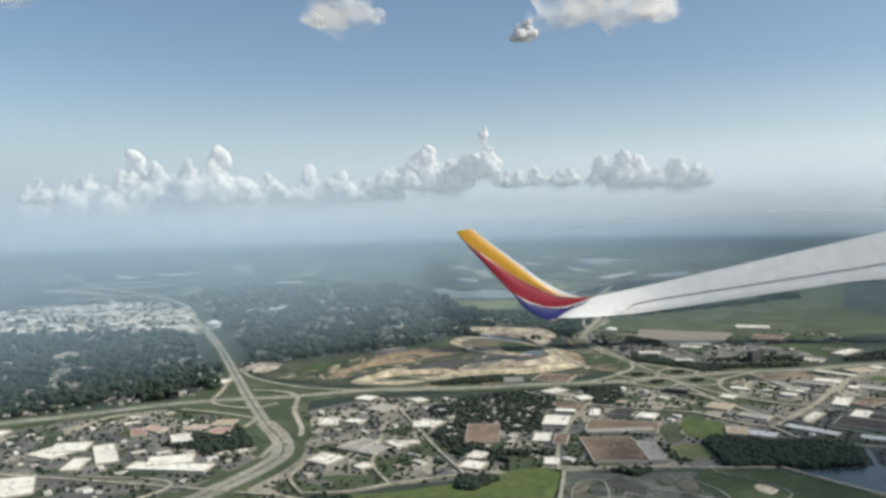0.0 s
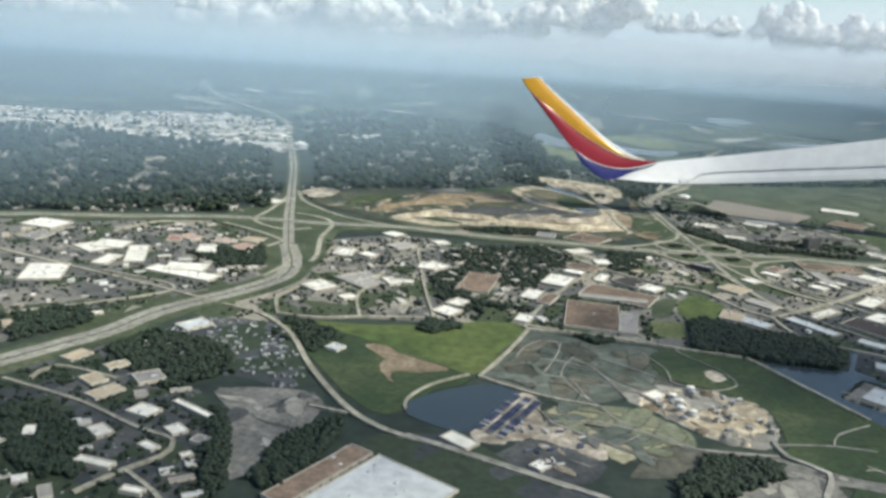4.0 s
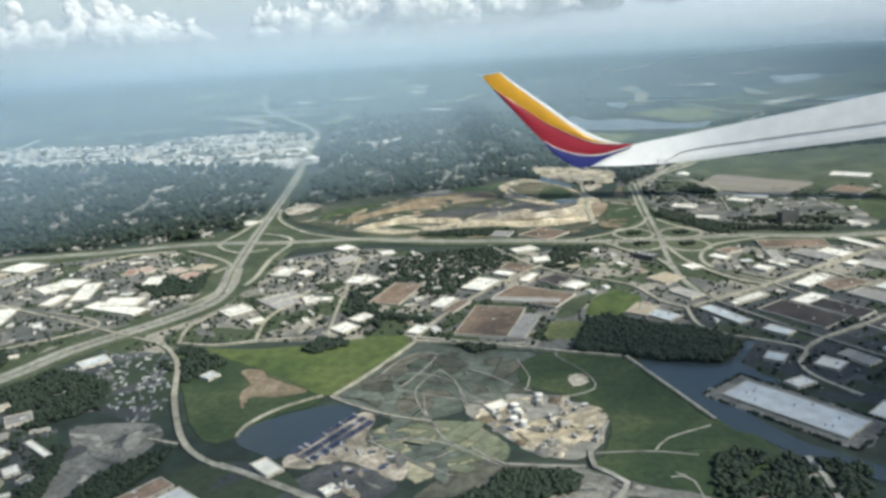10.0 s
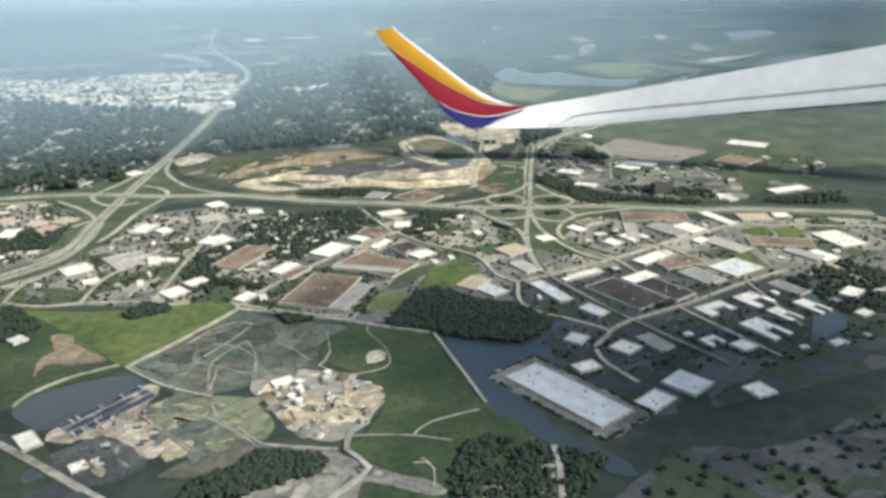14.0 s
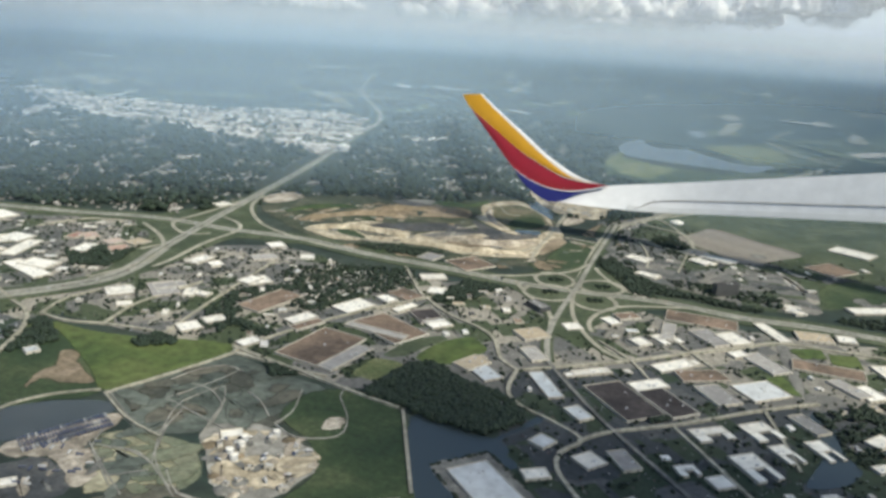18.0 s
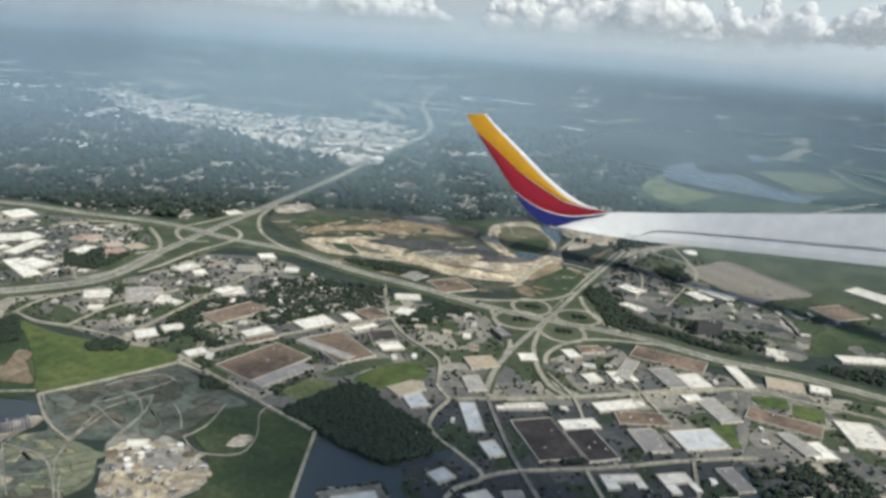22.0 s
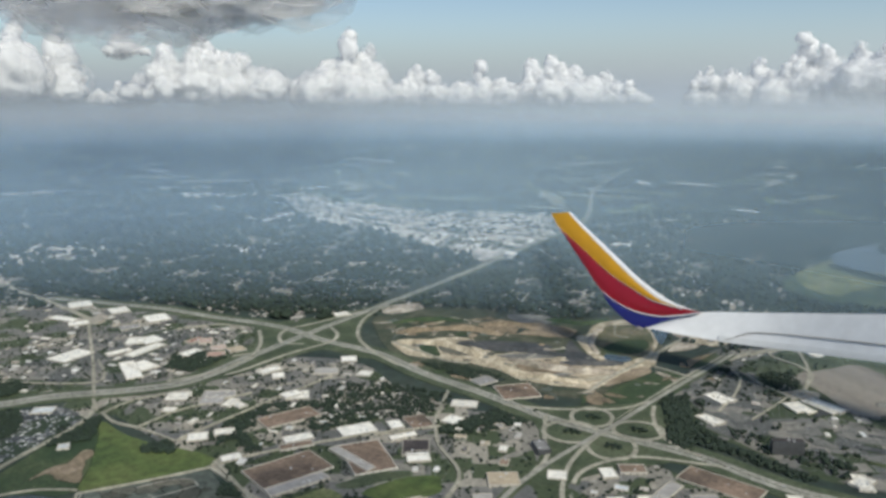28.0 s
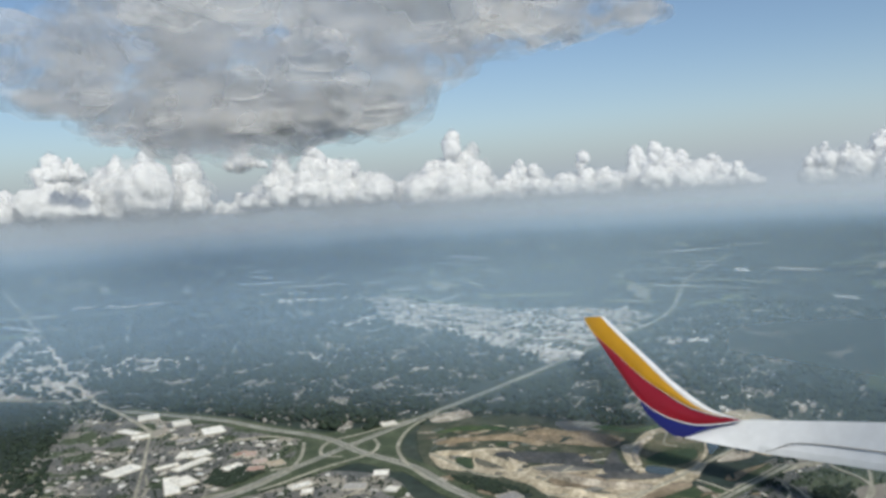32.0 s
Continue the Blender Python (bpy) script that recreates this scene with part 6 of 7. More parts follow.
building(61.1, 444.1, 14.6, 9.1, 42, "white")
building(74.5, 424.8, 9.2, 10.2, 18, "white")
building(97.1, 385.1, 11.3, 10.9, 60, "white")
building(42.2, 316.5, 9.9, 6.8, 79, "white")
building(-58.4, 386.6, 14.5, 8.6, 96, "white")
building(-44.6, 385.6, 7.6, 8.9, 64, "white")
building(-36.2, 340.9, 13.5, 20.5, 57, "grey")
building(-50.3, 325.9, 12.9, 12.1, 57, "white")
building(-22.2, 344.9, 5.7, 10.7, 36, "white")
building(-33.5, 412.5, 14.4, 10.2, 55, "grey")
building(-14.8, 428.6, 8.2, 8.1, 38, "white")
building(91.2, 254.6, 7.5, 5.2, 49, "white")
building(88.7, 390.2, 13, 17.2, 52, "dark")
building(-76.4, 261.6, 11.7, 8.3, 59, "blue")
building(-97.6, 221.9, 9, 5.7, 74, "tan")
building(-81.4, 206.7, 5.9, 7.5, 63, "tan")
building(-73.2, 200.2, 10, 5.8, 66, "tan")
building(-81.2, 219.1, 7.3, 4.5, 58, "tan")
building(-66.8, 213.6, 8.6, 8.1, 47, "grey")
building(-55.9, 192.6, 6.4, 8, 76, "white")
building(-42.1, 185.4, 4.7, 5.6, 54, "white")
building(-43.7, 197.9, 2.7, 15.8, 66, "white")
building(-60.4, 178.3, 5, 6.9, 57, "white")
building(-32.9, 182, 4, 5, 81, "grey")
building(-44.2, 175, 3.2, 5.9, 70, "white")
building(-20.4, 258.2, 5.6, 5.6, 70, "blue")
building(34.1, 203.7, 5.8, 10.1, 59, "white")
building(57.4, 196.9, 4.8, 4.2, 56, "white")
building(3, 175.2, 33.3, 7.4, 66, "brown")
building(19.7, 168.5, 32.7, 25.9, 65, "blue")
building(4.1, 183.4, 14.9, 2.9, 72, "white")
building(-52, 163.2, 3.2, 10.4, 86, "white")
building(-36.4, 154.7, 2.7, 5.8, 88, "white")
building(-121.9, 360.3, 11.5, 8.2, 94, "tan")
building(-51.6, 328.1, 12, 8.5, 65, "white")
building(-37.4, 346, 15.9, 8.8, 61, "grey")
building(-17.4, 347, 11, 5.8, 10, "white")
building(-57.6, 386.6, 13.5, 8.4, 78, "white")
building(-33.6, 314.9, 7.2, 6, 49, "white")
building(-43.9, 435.4, 10.2, 10.5, 60, "white")
building(-166, 298, 24, 17, 115, "white")
building(-301, 338.7, 17.6, 17.9, 80, "white")
building(-262.2, 357.7, 14.4, 17.5, 85, "white")
building(-221, 373.5, 17.1, 20.4, 85, "white")
building(-264.4, 317.5, 8.9, 25.7, 117, "white")
building(-243.5, 322.6, 14.1, 10.7, 82, "white")
building(-167.5, 350.2, 14.5, 16.4, 99, "white")
building(-147.5, 339.9, 29.8, 9.5, 116, "white")
building(-115.3, 328, 12.5, 18.6, 102, "white")
building(-121.8, 361.3, 14.8, 9.3, 111, "white")
building(-57.1, 386.4, 16.2, 8.6, 97, "white")
building(-11.8, 377, 11.7, 8.7, 89, "white")
building(-139.1, 488.3, 12.7, 10.9, 82, "white")
building(-208.3, 349.3, 14, 11.6, 81, "grey")
building(173.2, 600.4, 9.4, 9, 63, "white")
building(146.9, 561.3, 5.2, 13.3, 94, "white")
building(41, 476.1, 13.2, 11.2, 86, "grey")
building(65.9, 479.5, 22.2, 21.8, 65, "brown")
building(-146.1, 373.8, 12.3, 7.1, 108, "red")
building(-140.3, 379.5, 8.6, 12.1, 62, "red")
building(-120.5, 380, 10.5, 9.6, 77, "red")
building(-109, 387.3, 11.9, 10.8, 87, "tan")
building(-107.2, 372.8, 11.8, 9.5, 67, "red")
building(144.8, 559.6, 10.6, 14.9, 75, "white")
building(158.8, 528.9, 7.8, 14.5, 74, "white")
building(179.6, 579.9, 10.7, 13.5, 63, "white")
building(187.1, 592.6, 11, 21.3, 78, "white")
building(169.8, 599.2, 16.1, 9.6, 68, "tan")
building(261.8, 673, 18, 27.3, 72, "white")
building(252.2, 616.9, 25.7, 21.8, 59, "brown")
building(191.8, 444.9, 23.9, 6.6, 100, "grey")
warehouse(204.3, 522.6, 14.5, 4, 45, "dark", 7.0, 900, DARK_WALL, "office towers")
warehouse(127.8, 436, 6.4, 11.9, 60, "grey", 2.6, 901, DARK_WALL, "office blocks")

# smaller sheds, placed by chance on the free lots
rnd = random.Random(11)


def scatter_sheds(poly, count, low, high, roofs):
    xs, ys = [p[0] for p in poly], [p[1] for p in poly]
    made = tries = 0
    while made < count and tries < count * 40:
        tries += 1
        x, y = rnd.uniform(min(xs), max(xs)), rnd.uniform(min(ys), max(ys))
        if not inside(poly, np.array([x]), np.array([y]))[0]:
            continue
        length, width = rnd.uniform(low, high), rnd.uniform(low, high) * 0.55
        turn = rnd.choice((38, 128)) + rnd.uniform(-6, 6)
        r = max(length, width) / 2 + 0.6
        if any(taken(x + dx * r, y + dy * r) for dx in (-1, -0.5, 0, 0.5, 1) for dy in (-1, -0.5, 0, 0.5, 1)):
            continue
        warehouse(x, y, length, width, turn, rnd.choice(roofs), rnd.uniform(0.6, 1.0), rnd.random(), None, "small sheds")
        made += 1


MIXED = ["white", "white", "grey", "white", "brown", "tan", "blue", "dark"]
ZONE_A = [(-102.8, 297.6), (-93.7, 357.5), (-77.3, 403.3), (-35.6, 437.1), (26.7, 430.1), (82.2, 437.2), (129.3, 344.8), (105.4, 308.5), (45.1, 305.4), (-5.3, 295.6), (-50.2, 287.4), (-55.7, 259)]
ZONE_B = [(67.3, 424.2), (102.4, 463), (182.8, 465.6), (259.5, 480.3), (321.7, 498.6), (327.7, 372.3), (246.2, 307.8), (184.1, 281.6), (157.4, 325.9), (121, 352.2)]
ZONE_C = [(-248.9, 324.7), (-207.4, 374.2), (-162.2, 400.6), (-122, 415.7), (-86.7, 375.8), (-81.2, 334.8), (-85.9, 297.8), (-102.4, 279.2), (-121.8, 239), (-147.8, 215.1)]
ZONE_D = [(-434.1, 287.3), (-329.6, 330.8), (-221.4, 389.5), (-157.5, 422.5), (-94.6, 392.2), (-79.5, 355.9), (-78.9, 327.2), (-87.4, 280.4), (-124.9, 235.1), (-206, 218.2), (-276.5, 262.1)]
ZONE_E = [(102.4, 648.5), (139.4, 669.9), (154.7, 700), (238.9, 627.6), (293.7, 677.1), (306.7, 613.3), (251.9, 550.1), (201.6, 555.9), (151.9, 569.4), (120.3, 573.3)]
ZONE_F = [(-129.7, 204.5), (-108.9, 226.6), (-91.2, 242.7), (-60.8, 212.5), (-48.7, 211.7), (-38.2, 198.9), (-25.9, 173.9), (-19.7, 154), (-50.2, 136.2), (-98.8, 164.2)]
WORKS = [(122.3, 547.8), (113.8, 619.1), (131.9, 658.6), (156.5, 625.9), (170.5, 583.7), (191.9, 572.8), (220, 573.8), (252.3, 532.2), (223.5, 515.2), (172.4, 519.9), (147.7, 527.2)]
STRIP = [(-875.6, 261.7), (-845.7, 288.3), (-598.9, 297.3), (-612.2, 369.2), (-559.9, 433), (-499.8, 414.2), (-505.5, 313.3), (-411.1, 311.2), (-452, 279.1), (-496.8, 222.4), (-699.2, 228.4)]
scatter_sheds(ZONE_A, 30, 2.5, 6.5, MIXED)
scatter_sheds(ZONE_B, 30, 3.0, 8.0, MIXED)
scatter_sheds(ZONE_C, 20, 3.0, 8.0, MIXED)
scatter_sheds(ZONE_D, 18, 3.0, 8.0, MIXED)
scatter_sheds(ZONE_E, 6, 3.0, 8.0, MIXED)
scatter_sheds([(255, 240), (300, 215), (340, 240), (370, 320), (320, 320)], 7, 5.0, 9.0, ["white", "white", "grey"])
scatter_sheds(ZONE_F, 12, 3.0, 7.0, MIXED)


# ---- batching plant, tanks and trailers ----
def silo(x, y, r, h, name="silo", label="round pale steel silo at the batching plant"):
    s = new(name)
    s.location = (x, y, 0.2)
    n = 16
    v = [(r * math.cos(2 * math.pi * k / n), r * math.sin(2 * math.pi * k / n), z) for z in (0, h) for k in range(n)]
    mesh("shell", v, [(k, (k + 1) % n, n + (k + 1) % n, n + k) for k in range(n)], STEEL, s, smooth=True)
    top = [(r * 1.03 * math.cos(2 * math.pi * k / n), r * 1.03 * math.sin(2 * math.pi * k / n), h) for k in range(n)] + [(0, 0, h + 0.35 * r)]
    mesh("roof_cone", top, [(k, (k + 1) % n, n) for k in range(n)], WHITE_ROOF, s)
    return tagged(s, label, "silo", name + "s")


for x, y in [(96.8, 254.6), (98.7, 250.9), (98.7, 245.6), (102.1, 243.7), (103.4, 263)]:
    silo(x, y, 1.3, 2.0)
for x, y in [(141.7, 674.5)]:
    silo(x, y, 5.0, 1.2, "storage_tank", "wide white round storage tank on grass")
for x, y in [(-216, 741.4)]:
    silo(x, y, 7.0, 5.0, "storage_tank", "white round tank beside the highway")


def heap(x, y, r, h, seed):
    n, v, f = 14, [], []
    for j in range(5):
        q = 1 - j / 5
        for k in range(n):
            a = 2 * math.pi * k / n
            w = r * q * (1 + 0.3 * noise.noise((math.cos(a) * 1.5, math.sin(a) * 1.5, seed)))
            v.append((x + w * math.cos(a), y + w * math.sin(a), 0.2 + h * (1 - q * q)))
    v.append((x, y, 0.2 + h))
    for j in range(4):
        for k in range(n):
            f.append((j * n + k, j * n + (k + 1) % n, (j + 1) * n + (k + 1) % n, (j + 1) * n + k))
    for k in range(n):
        f.append((4 * n + k, 4 * n + (k + 1) % n, 5 * n))
    return tagged(mesh("gravel_mound", v, f, (SAND, DIRT, GRAVEL)[seed % 3], smooth=True), "pale conical mound of loose gravel on bare ground", "mound", "gravel mounds")


YARD = [(81.2, 249.7), (84.4, 261.3), (103.8, 266.7), (110, 262.8), (123.8, 263.8), (127.8, 250.5), (127.1, 239.2), (118.5, 225.3), (110, 228.2), (99.7, 234.5), (92.1, 242.1)]
RUBBLE = [(23.5, 676.9), (29.4, 694.9), (45.5, 703.6), (81.5, 686.6), (87.2, 666), (90, 642.5), (74.8, 628.6), (53.1, 642.5)]
QUARRY = [(-52.3, 487.6), (-31.3, 511.2), (-33.3, 573.3), (-2.6, 596.2), (51.6, 560.4), (88.8, 563.2), (89.8, 519.1), (67.5, 496.8), (39.7, 491.4), (-10.2, 478.5)]


def random_in(poly, count, gap=1.0):
    xs, ys = np.array([p[0] for p in poly]), np.array([p[1] for p in poly])
    out = []
    while len(out) < count:
        x, y = rnd.uniform(xs.min(), xs.max()), rnd.uniform(ys.min(), ys.max())
        if inside(poly, np.array([x]), np.array([y]))[0]:
            out.append((x, y))
    return out


for i, (x, y) in enumerate(random_in(YARD, 16) + random_in(RUBBLE, 22) + random_in(QUARRY, 16)):
    heap(x, y, rnd.uniform(1.2, 3.0), rnd.uniform(0.5, 1.2), i)
for x, y in random_in(YARD, 12):
    warehouse(x, y, rnd.uniform(1.6, 3.4), rnd.uniform(1.4, 2), rnd.uniform(0, 180), rnd.choice(("white", "grey", "dark")), rnd.uniform(0.8, 2.2), rnd.random(), None, "plant sheds")


def boxes_mesh(name, rows, mat):
    """Many small blocks in one mesh: x, y, z, length, width, height, turn."""
    base = np.array(box(-0.5, 0.5, -0.5, 0.5, 0, 1), float)
    tri = np.array([t for a, b, c, d in BOX for t in ((a, b, c), (a, c, d))])
    V, Fs = [], []
    for i, (x, y, z, l, w, h, a) in enumerate(rows):
        p = base * (l, w, h)
        ca, sa = math.cos(radians(a)), math.sin(radians(a))
        V.append(np.stack([x + ca * p[:, 0] - sa * p[:, 1], y + sa * p[:, 0] + ca * p[:, 1], z + p[:, 2]], 1))
        Fs.append(tri + 8 * i)
    return triangles(name, np.concatenate(V), np.concatenate(Fs), mat)


def gabled_mesh(name, rows, mat):
    """Many small pitched houses in one mesh."""
    tri = np.array([(0, 1, 5), (0, 5, 4), (1, 2, 6), (1, 6, 5), (2, 3, 7), (2, 7, 6), (3, 0, 4), (3, 4, 7), (4, 5, 9), (4, 9, 8), (6, 7, 8), (6, 8, 9), (5, 6, 9), (7, 4, 8)])
    V, Fs = [], []
    for i, (x, y, z, l, w, h, a) in enumerate(rows):
        p = np.array(box(-0.5, 0.5, -0.5, 0.5, 0, 0.6) + [(-0.5, 0, 1), (0.5, 0, 1)], float) * (l, w, h)
        ca, sa = math.cos(radians(a)), math.sin(radians(a))
        V.append(np.stack([x + ca * p[:, 0] - sa * p[:, 1], y + sa * p[:, 0] + ca * p[:, 1], z + p[:, 2]], 1))
        Fs.append(tri + 10 * i)
    return triangles(name, np.concatenate(V), np.concatenate(Fs), mat)


def shared_mesh(name, verts, faces, mat):
    me = bpy.data.meshes.new(name)
    me.from_pydata(verts, [], faces)
    me.materials.append(mat)
    return me


def wheel_mesh(r, w):
    n = 8
    v = [(r * math.cos(2 * math.pi * k / n), y, r + r * math.sin(2 * math.pi * k / n)) for y in (-w / 2, w / 2) for k in range(n)]
    return shared_mesh("wheel", v, [(k, (k + 1) % n, n + (k + 1) % n, n + k) for k in range(n)] + [tuple(range(n - 1, -1, -1)), tuple(range(n, 2 * n))], TYRE)


TRAILER_BOX = [shared_mesh("cargo_box", box(-1.15, 1.15, -0.26, 0.26, 0.17, 0.62), BOX, m) for m in (TRAILER_WHITE, TRAILER_BLUE)]
CHASSIS, WHEEL = shared_mesh("chassis", box(-1.1, 1.1, -0.12, 0.12, 0.1, 0.165), BOX, TYRE), wheel_mesh(0.085, 0.07)
CAB = shared_mesh("cab", box(-0.2, 0.24, -0.22, 0.22, 0.12, 0.56)[:4] + [(-0.2, -0.22, 0.56), (0.14, -0.22, 0.56), (0.14, 0.22, 0.56), (-0.2, 0.22, 0.56)], BOX, TRUCK_PAINT)
DRUM = shared_mesh("drum", [(x, r * math.cos(math.pi * k / 4), 0.42 + r * math.sin(math.pi * k / 4)) for x, r in ((-0.6, 0.1), (-0.35, 0.26), (0.1, 0.27), (0.4, 0.14)) for k in range(8)],
                   [(8 * j + k, 8 * j + (k + 1) % 8, 8 * j + 8 + (k + 1) % 8, 8 * j + 8 + k) for j in range(3) for k in range(8)] + [tuple(range(7, -1, -1)), tuple(range(24, 32))], TRAILER_WHITE)
FRAME = shared_mesh("chassis", box(-0.65, 0.75, -0.14, 0.14, 0.1, 0.17), BOX, TYRE)


def under(name, me, parent, x=0.0, y=0.0, z=0.0):
    ob = new(name, me)
    ob.parent, ob.location = parent, (x, y, z)
    return ob


def trailer(kind):
    t = new("parked_trailer")
    under("cargo_box", TRAILER_BOX[kind], t)
    under("chassis", CHASSIS, t)
    for x in (-0.9, -0.65):
        for y in (-0.2, 0.2):
            under("wheel", WHEEL, t, x, y)
    return tagged(t, ("white", "blue")[kind] + " box trailer parked in a row on a pale yard", "trailer", "trailers in the yard")


def mixer_truck():
    t = new("mixer_truck")
    under("chassis", FRAME, t)
    under("cab", CAB, t, 0.6)
    under("drum", DRUM, t, -0.05)
    for x in (-0.45, -0.2, 0.6):
        for y in (-0.18, 0.18):
            under("wheel", WHEEL, t, x, y)
    return tagged(t, "concrete mixer truck with a pale drum standing in the works yard", "truck", "trucks at the batching plant")


PARKED = trailer(0), trailer(1)
places = []
a0, a1, b0 = [Vector((*p, 0)) for p in [(36.5, 213.6), (45.4, 240.1), (43.3, 210.7)]]
across = math.degrees(math.atan2((b0 - a0).y, (b0 - a0).x))
for j in range(3):
    for i in range(26):
        p = a0.lerp(a1, i / 25) + (b0 - a0) * (0.25 + 0.5 * j)
        places.append((p.x + rnd.uniform(-0.1, 0.1), p.y, across, 1 if rnd.random() < 0.85 else 0))
for x, y in random_in([(41.5, 208.6), (55.1, 229.6), (75.4, 216.7), (73.6, 200.7), (61.1, 194.8)], 18):
    places.append((x, y, rnd.choice((30, 120)) + rnd.uniform(-8, 8), rnd.randint(0, 1)))
for k, (x, y, turn, kind) in enumerate(places):
    m = pose(x, y, 0.42, 0, 0, turn)
    if k == 0 or (kind != places[0][3] and all(q[3] == places[0][3] for q in places[:k])):
        PARKED[kind].matrix_basis = m
    else:
        copy_thing(PARKED[kind], m)
MIXER = mixer_truck()
for k, (x, y) in enumerate(random_in(YARD, 12)):
    m = pose(x, y, 0.45, 0, 0, rnd.uniform(0, 360)) @ Matrix.Scale(1.3, 4)
    if k == 0:
        MIXER.matrix_basis = m
    else:
        copy_thing(MIXER, m)
rows, lorries = [], []
for zone, count in ((ZONE_A, 900), (ZONE_B, 1500), (ZONE_C, 1400), (ZONE_D, 900), (ZONE_E, 900), (ZONE_F, 300), (WORKS, 1600)):
    for x, y in random_in(zone, count):
        if taken(x, y) == 0:
            rows.append((x, y, 0.15, 0.55, 0.25, 0.2, rnd.choice((38, 128)) + rnd.uniform(-4, 4)))
for x, y in random_in([(-88.2, 234.7), (-84.8, 255.5), (-75.8, 271.6), (-46.2, 272.6), (-22.3, 235.4), (-22, 220.1), (-44.6, 225), (-60.8, 213.6)], 260):
    lorries.append((x, y, 0.25, rnd.uniform(1.0, 2.4), 0.6, 0.6, rnd.choice((20, 110)) + rnd.uniform(-20, 20)))
tagged(boxes_mesh("parked_lorries", lorries, LORRIES), "pale and dark lorries and containers crowded on a shaded lot", "lorries", kind="stuff")
tagged(boxes_mesh("parked_cars", rows, CARS), "small parked cars scattered over the lots", "cars", kind="stuff")
rows = []
for line, w in ((MAIN, 7.5), (CROSS, 6.5)):
    for v in curve(line, 7.0):
        for k in range(2):
            if rnd.random() < 0.5:
                rows.append((v.x + rnd.uniform(-2, 2), v.y + rnd.uniform(-2, 2), 0.66, rnd.choice((0.55, 0.6, 1.8)), 0.27, 0.3, rnd.uniform(25, 65)))
tagged(boxes_mesh("highway_traffic", rows, CARS), "few small cars and lorries on the highways", "cars", kind="stuff")

# town blocks and houses among the trees
rows = []
for cx, cy in random_in(TOWN_AREA, 180):
    turn = rnd.choice((35, 35, 125)) + rnd.uniform(-8, 8)
    dx, dy = math.cos(radians(turn)), math.sin(radians(turn))
    for k in range(rnd.randint(4, 13)):
        u, w = rnd.uniform(-26, 26), rnd.choice((-4, 0, 4)) + rnd.uniform(-1, 1)
        s = rnd.choice((1.5, 2, 2.5, 3, 4.5, 6))
        rows.append((cx + u * dx - w * dy, cy + u * dy + w * dx, 0.1, s * rnd.uniform(1.0, 3.0), s, rnd.uniform(0.8, 1.8), turn))
for x, y in random_in(STRIP, 560):
    s = rnd.choice((2, 3, 4, 6))
    if taken(x, y) != 1:
        rows.append((x, y, 0.1, s * rnd.uniform(1, 2), s, rnd.uniform(1, 2), rnd.choice((35, 125)) + rnd.uniform(-8, 8)))
for zone, n in ((ZONE_A, 60), (ZONE_B, 90), (ZONE_C, 80), (ZONE_D, 90), (ZONE_E, 40), (ZONE_F, 40)):
    for x, y in random_in(zone, n):
        s = rnd.uniform(1.2, 3.2)
        if not any(taken(x + dx, y + dy) for dx in (-2, 0, 2) for dy in (-2, 0, 2)):
            rows.append((x, y, 0.1, s * rnd.uniform(1.1, 2.0), s, rnd.uniform(0.7, 1.2), rnd.choice((38, 128)) + rnd.uniform(-6, 6)))


def row_of_blocks(line):
    for v in curve(line, 5.0):
        for k in range(2):
            s = rnd.uniform(2, 5)
            rows.append((v.x + rnd.uniform(-9, 9), v.y + rnd.uniform(-9, 9), 0.1, s * 1.6, s, rnd.uniform(1.5, 2.5), rnd.uniform(0, 180)))


row_of_blocks([(-651.4, 642.2), (-652.1, 693.7), (-593.6, 691.4)])
row_of_blocks([(-199.8, 861.3), (-176.5, 899.2)])
row_of_blocks([(-26.1, 694.9), (3.4, 701.2)])
row_of_blocks([(-467.7, 546), (-431.5, 540)])
row_of_blocks([(-1249.5, 375.7), (-1200.5, 441.9)])
row_of_blocks([(-743.6, 531.9), (-748.2, 561.5)])
row_of_blocks([(-18, 718.7), (5.6, 734.8)])
row_of_blocks([(27.8, 741.8), (60.1, 745.3)])
row_of_blocks([(-568.4, 316.3), (-561, 365), (-550.1, 419.7)])
row_of_blocks([(-568.4, 316.3), (-561, 365), (-550.1, 419.7)])
row_of_blocks([(-552.3, 316.9), (-546.7, 362.3)])
row_of_blocks([(-635.4, 269.3), (-522, 291.2), (-434.2, 300.6)])
row_of_blocks([(-616.1, 267.7), (-509.4, 289.8), (-426.3, 299.5)])
row_of_blocks([(-513.8, 259.3), (-477.2, 281)])
row_of_blocks([(-559.9, 325.8), (-563.6, 359.4), (-554.1, 421.2)])
row_of_blocks([(-559.9, 325.8), (-563.6, 359.4), (-554.1, 421.2)])
row_of_blocks([(-521, 319), (-523.5, 350.9), (-536.8, 381.5)])
row_of_blocks([(-559.9, 325.8), (-559.1, 369.7)])
row_of_blocks([(-1094, 664), (-1082, 724), (-1042, 759)])
row_of_blocks([(-975, 683), (-902, 744), (-838, 806)])
row_of_blocks([(-968, 680), (-896, 741), (-830, 800)])
row_of_blocks([(-624, 642), (-618, 670), (-652, 715)])
row_of_blocks([(-1183, 441), (-1163, 514)])
row_of_blocks([(-462, 738), (-418, 752), (-330, 722)])
row_of_blocks([(-300, 732), (-250, 724), (-225, 715)])
row_of_blocks([(-290, 742), (-255, 738), (-240, 742)])
for line in ([(-556.1, 303.4), (-552.0, 357.8), (-545.5, 425.9)], [(-951.6, 280.6), (-568.0, 295.6)]):
    row_of_blocks(line)
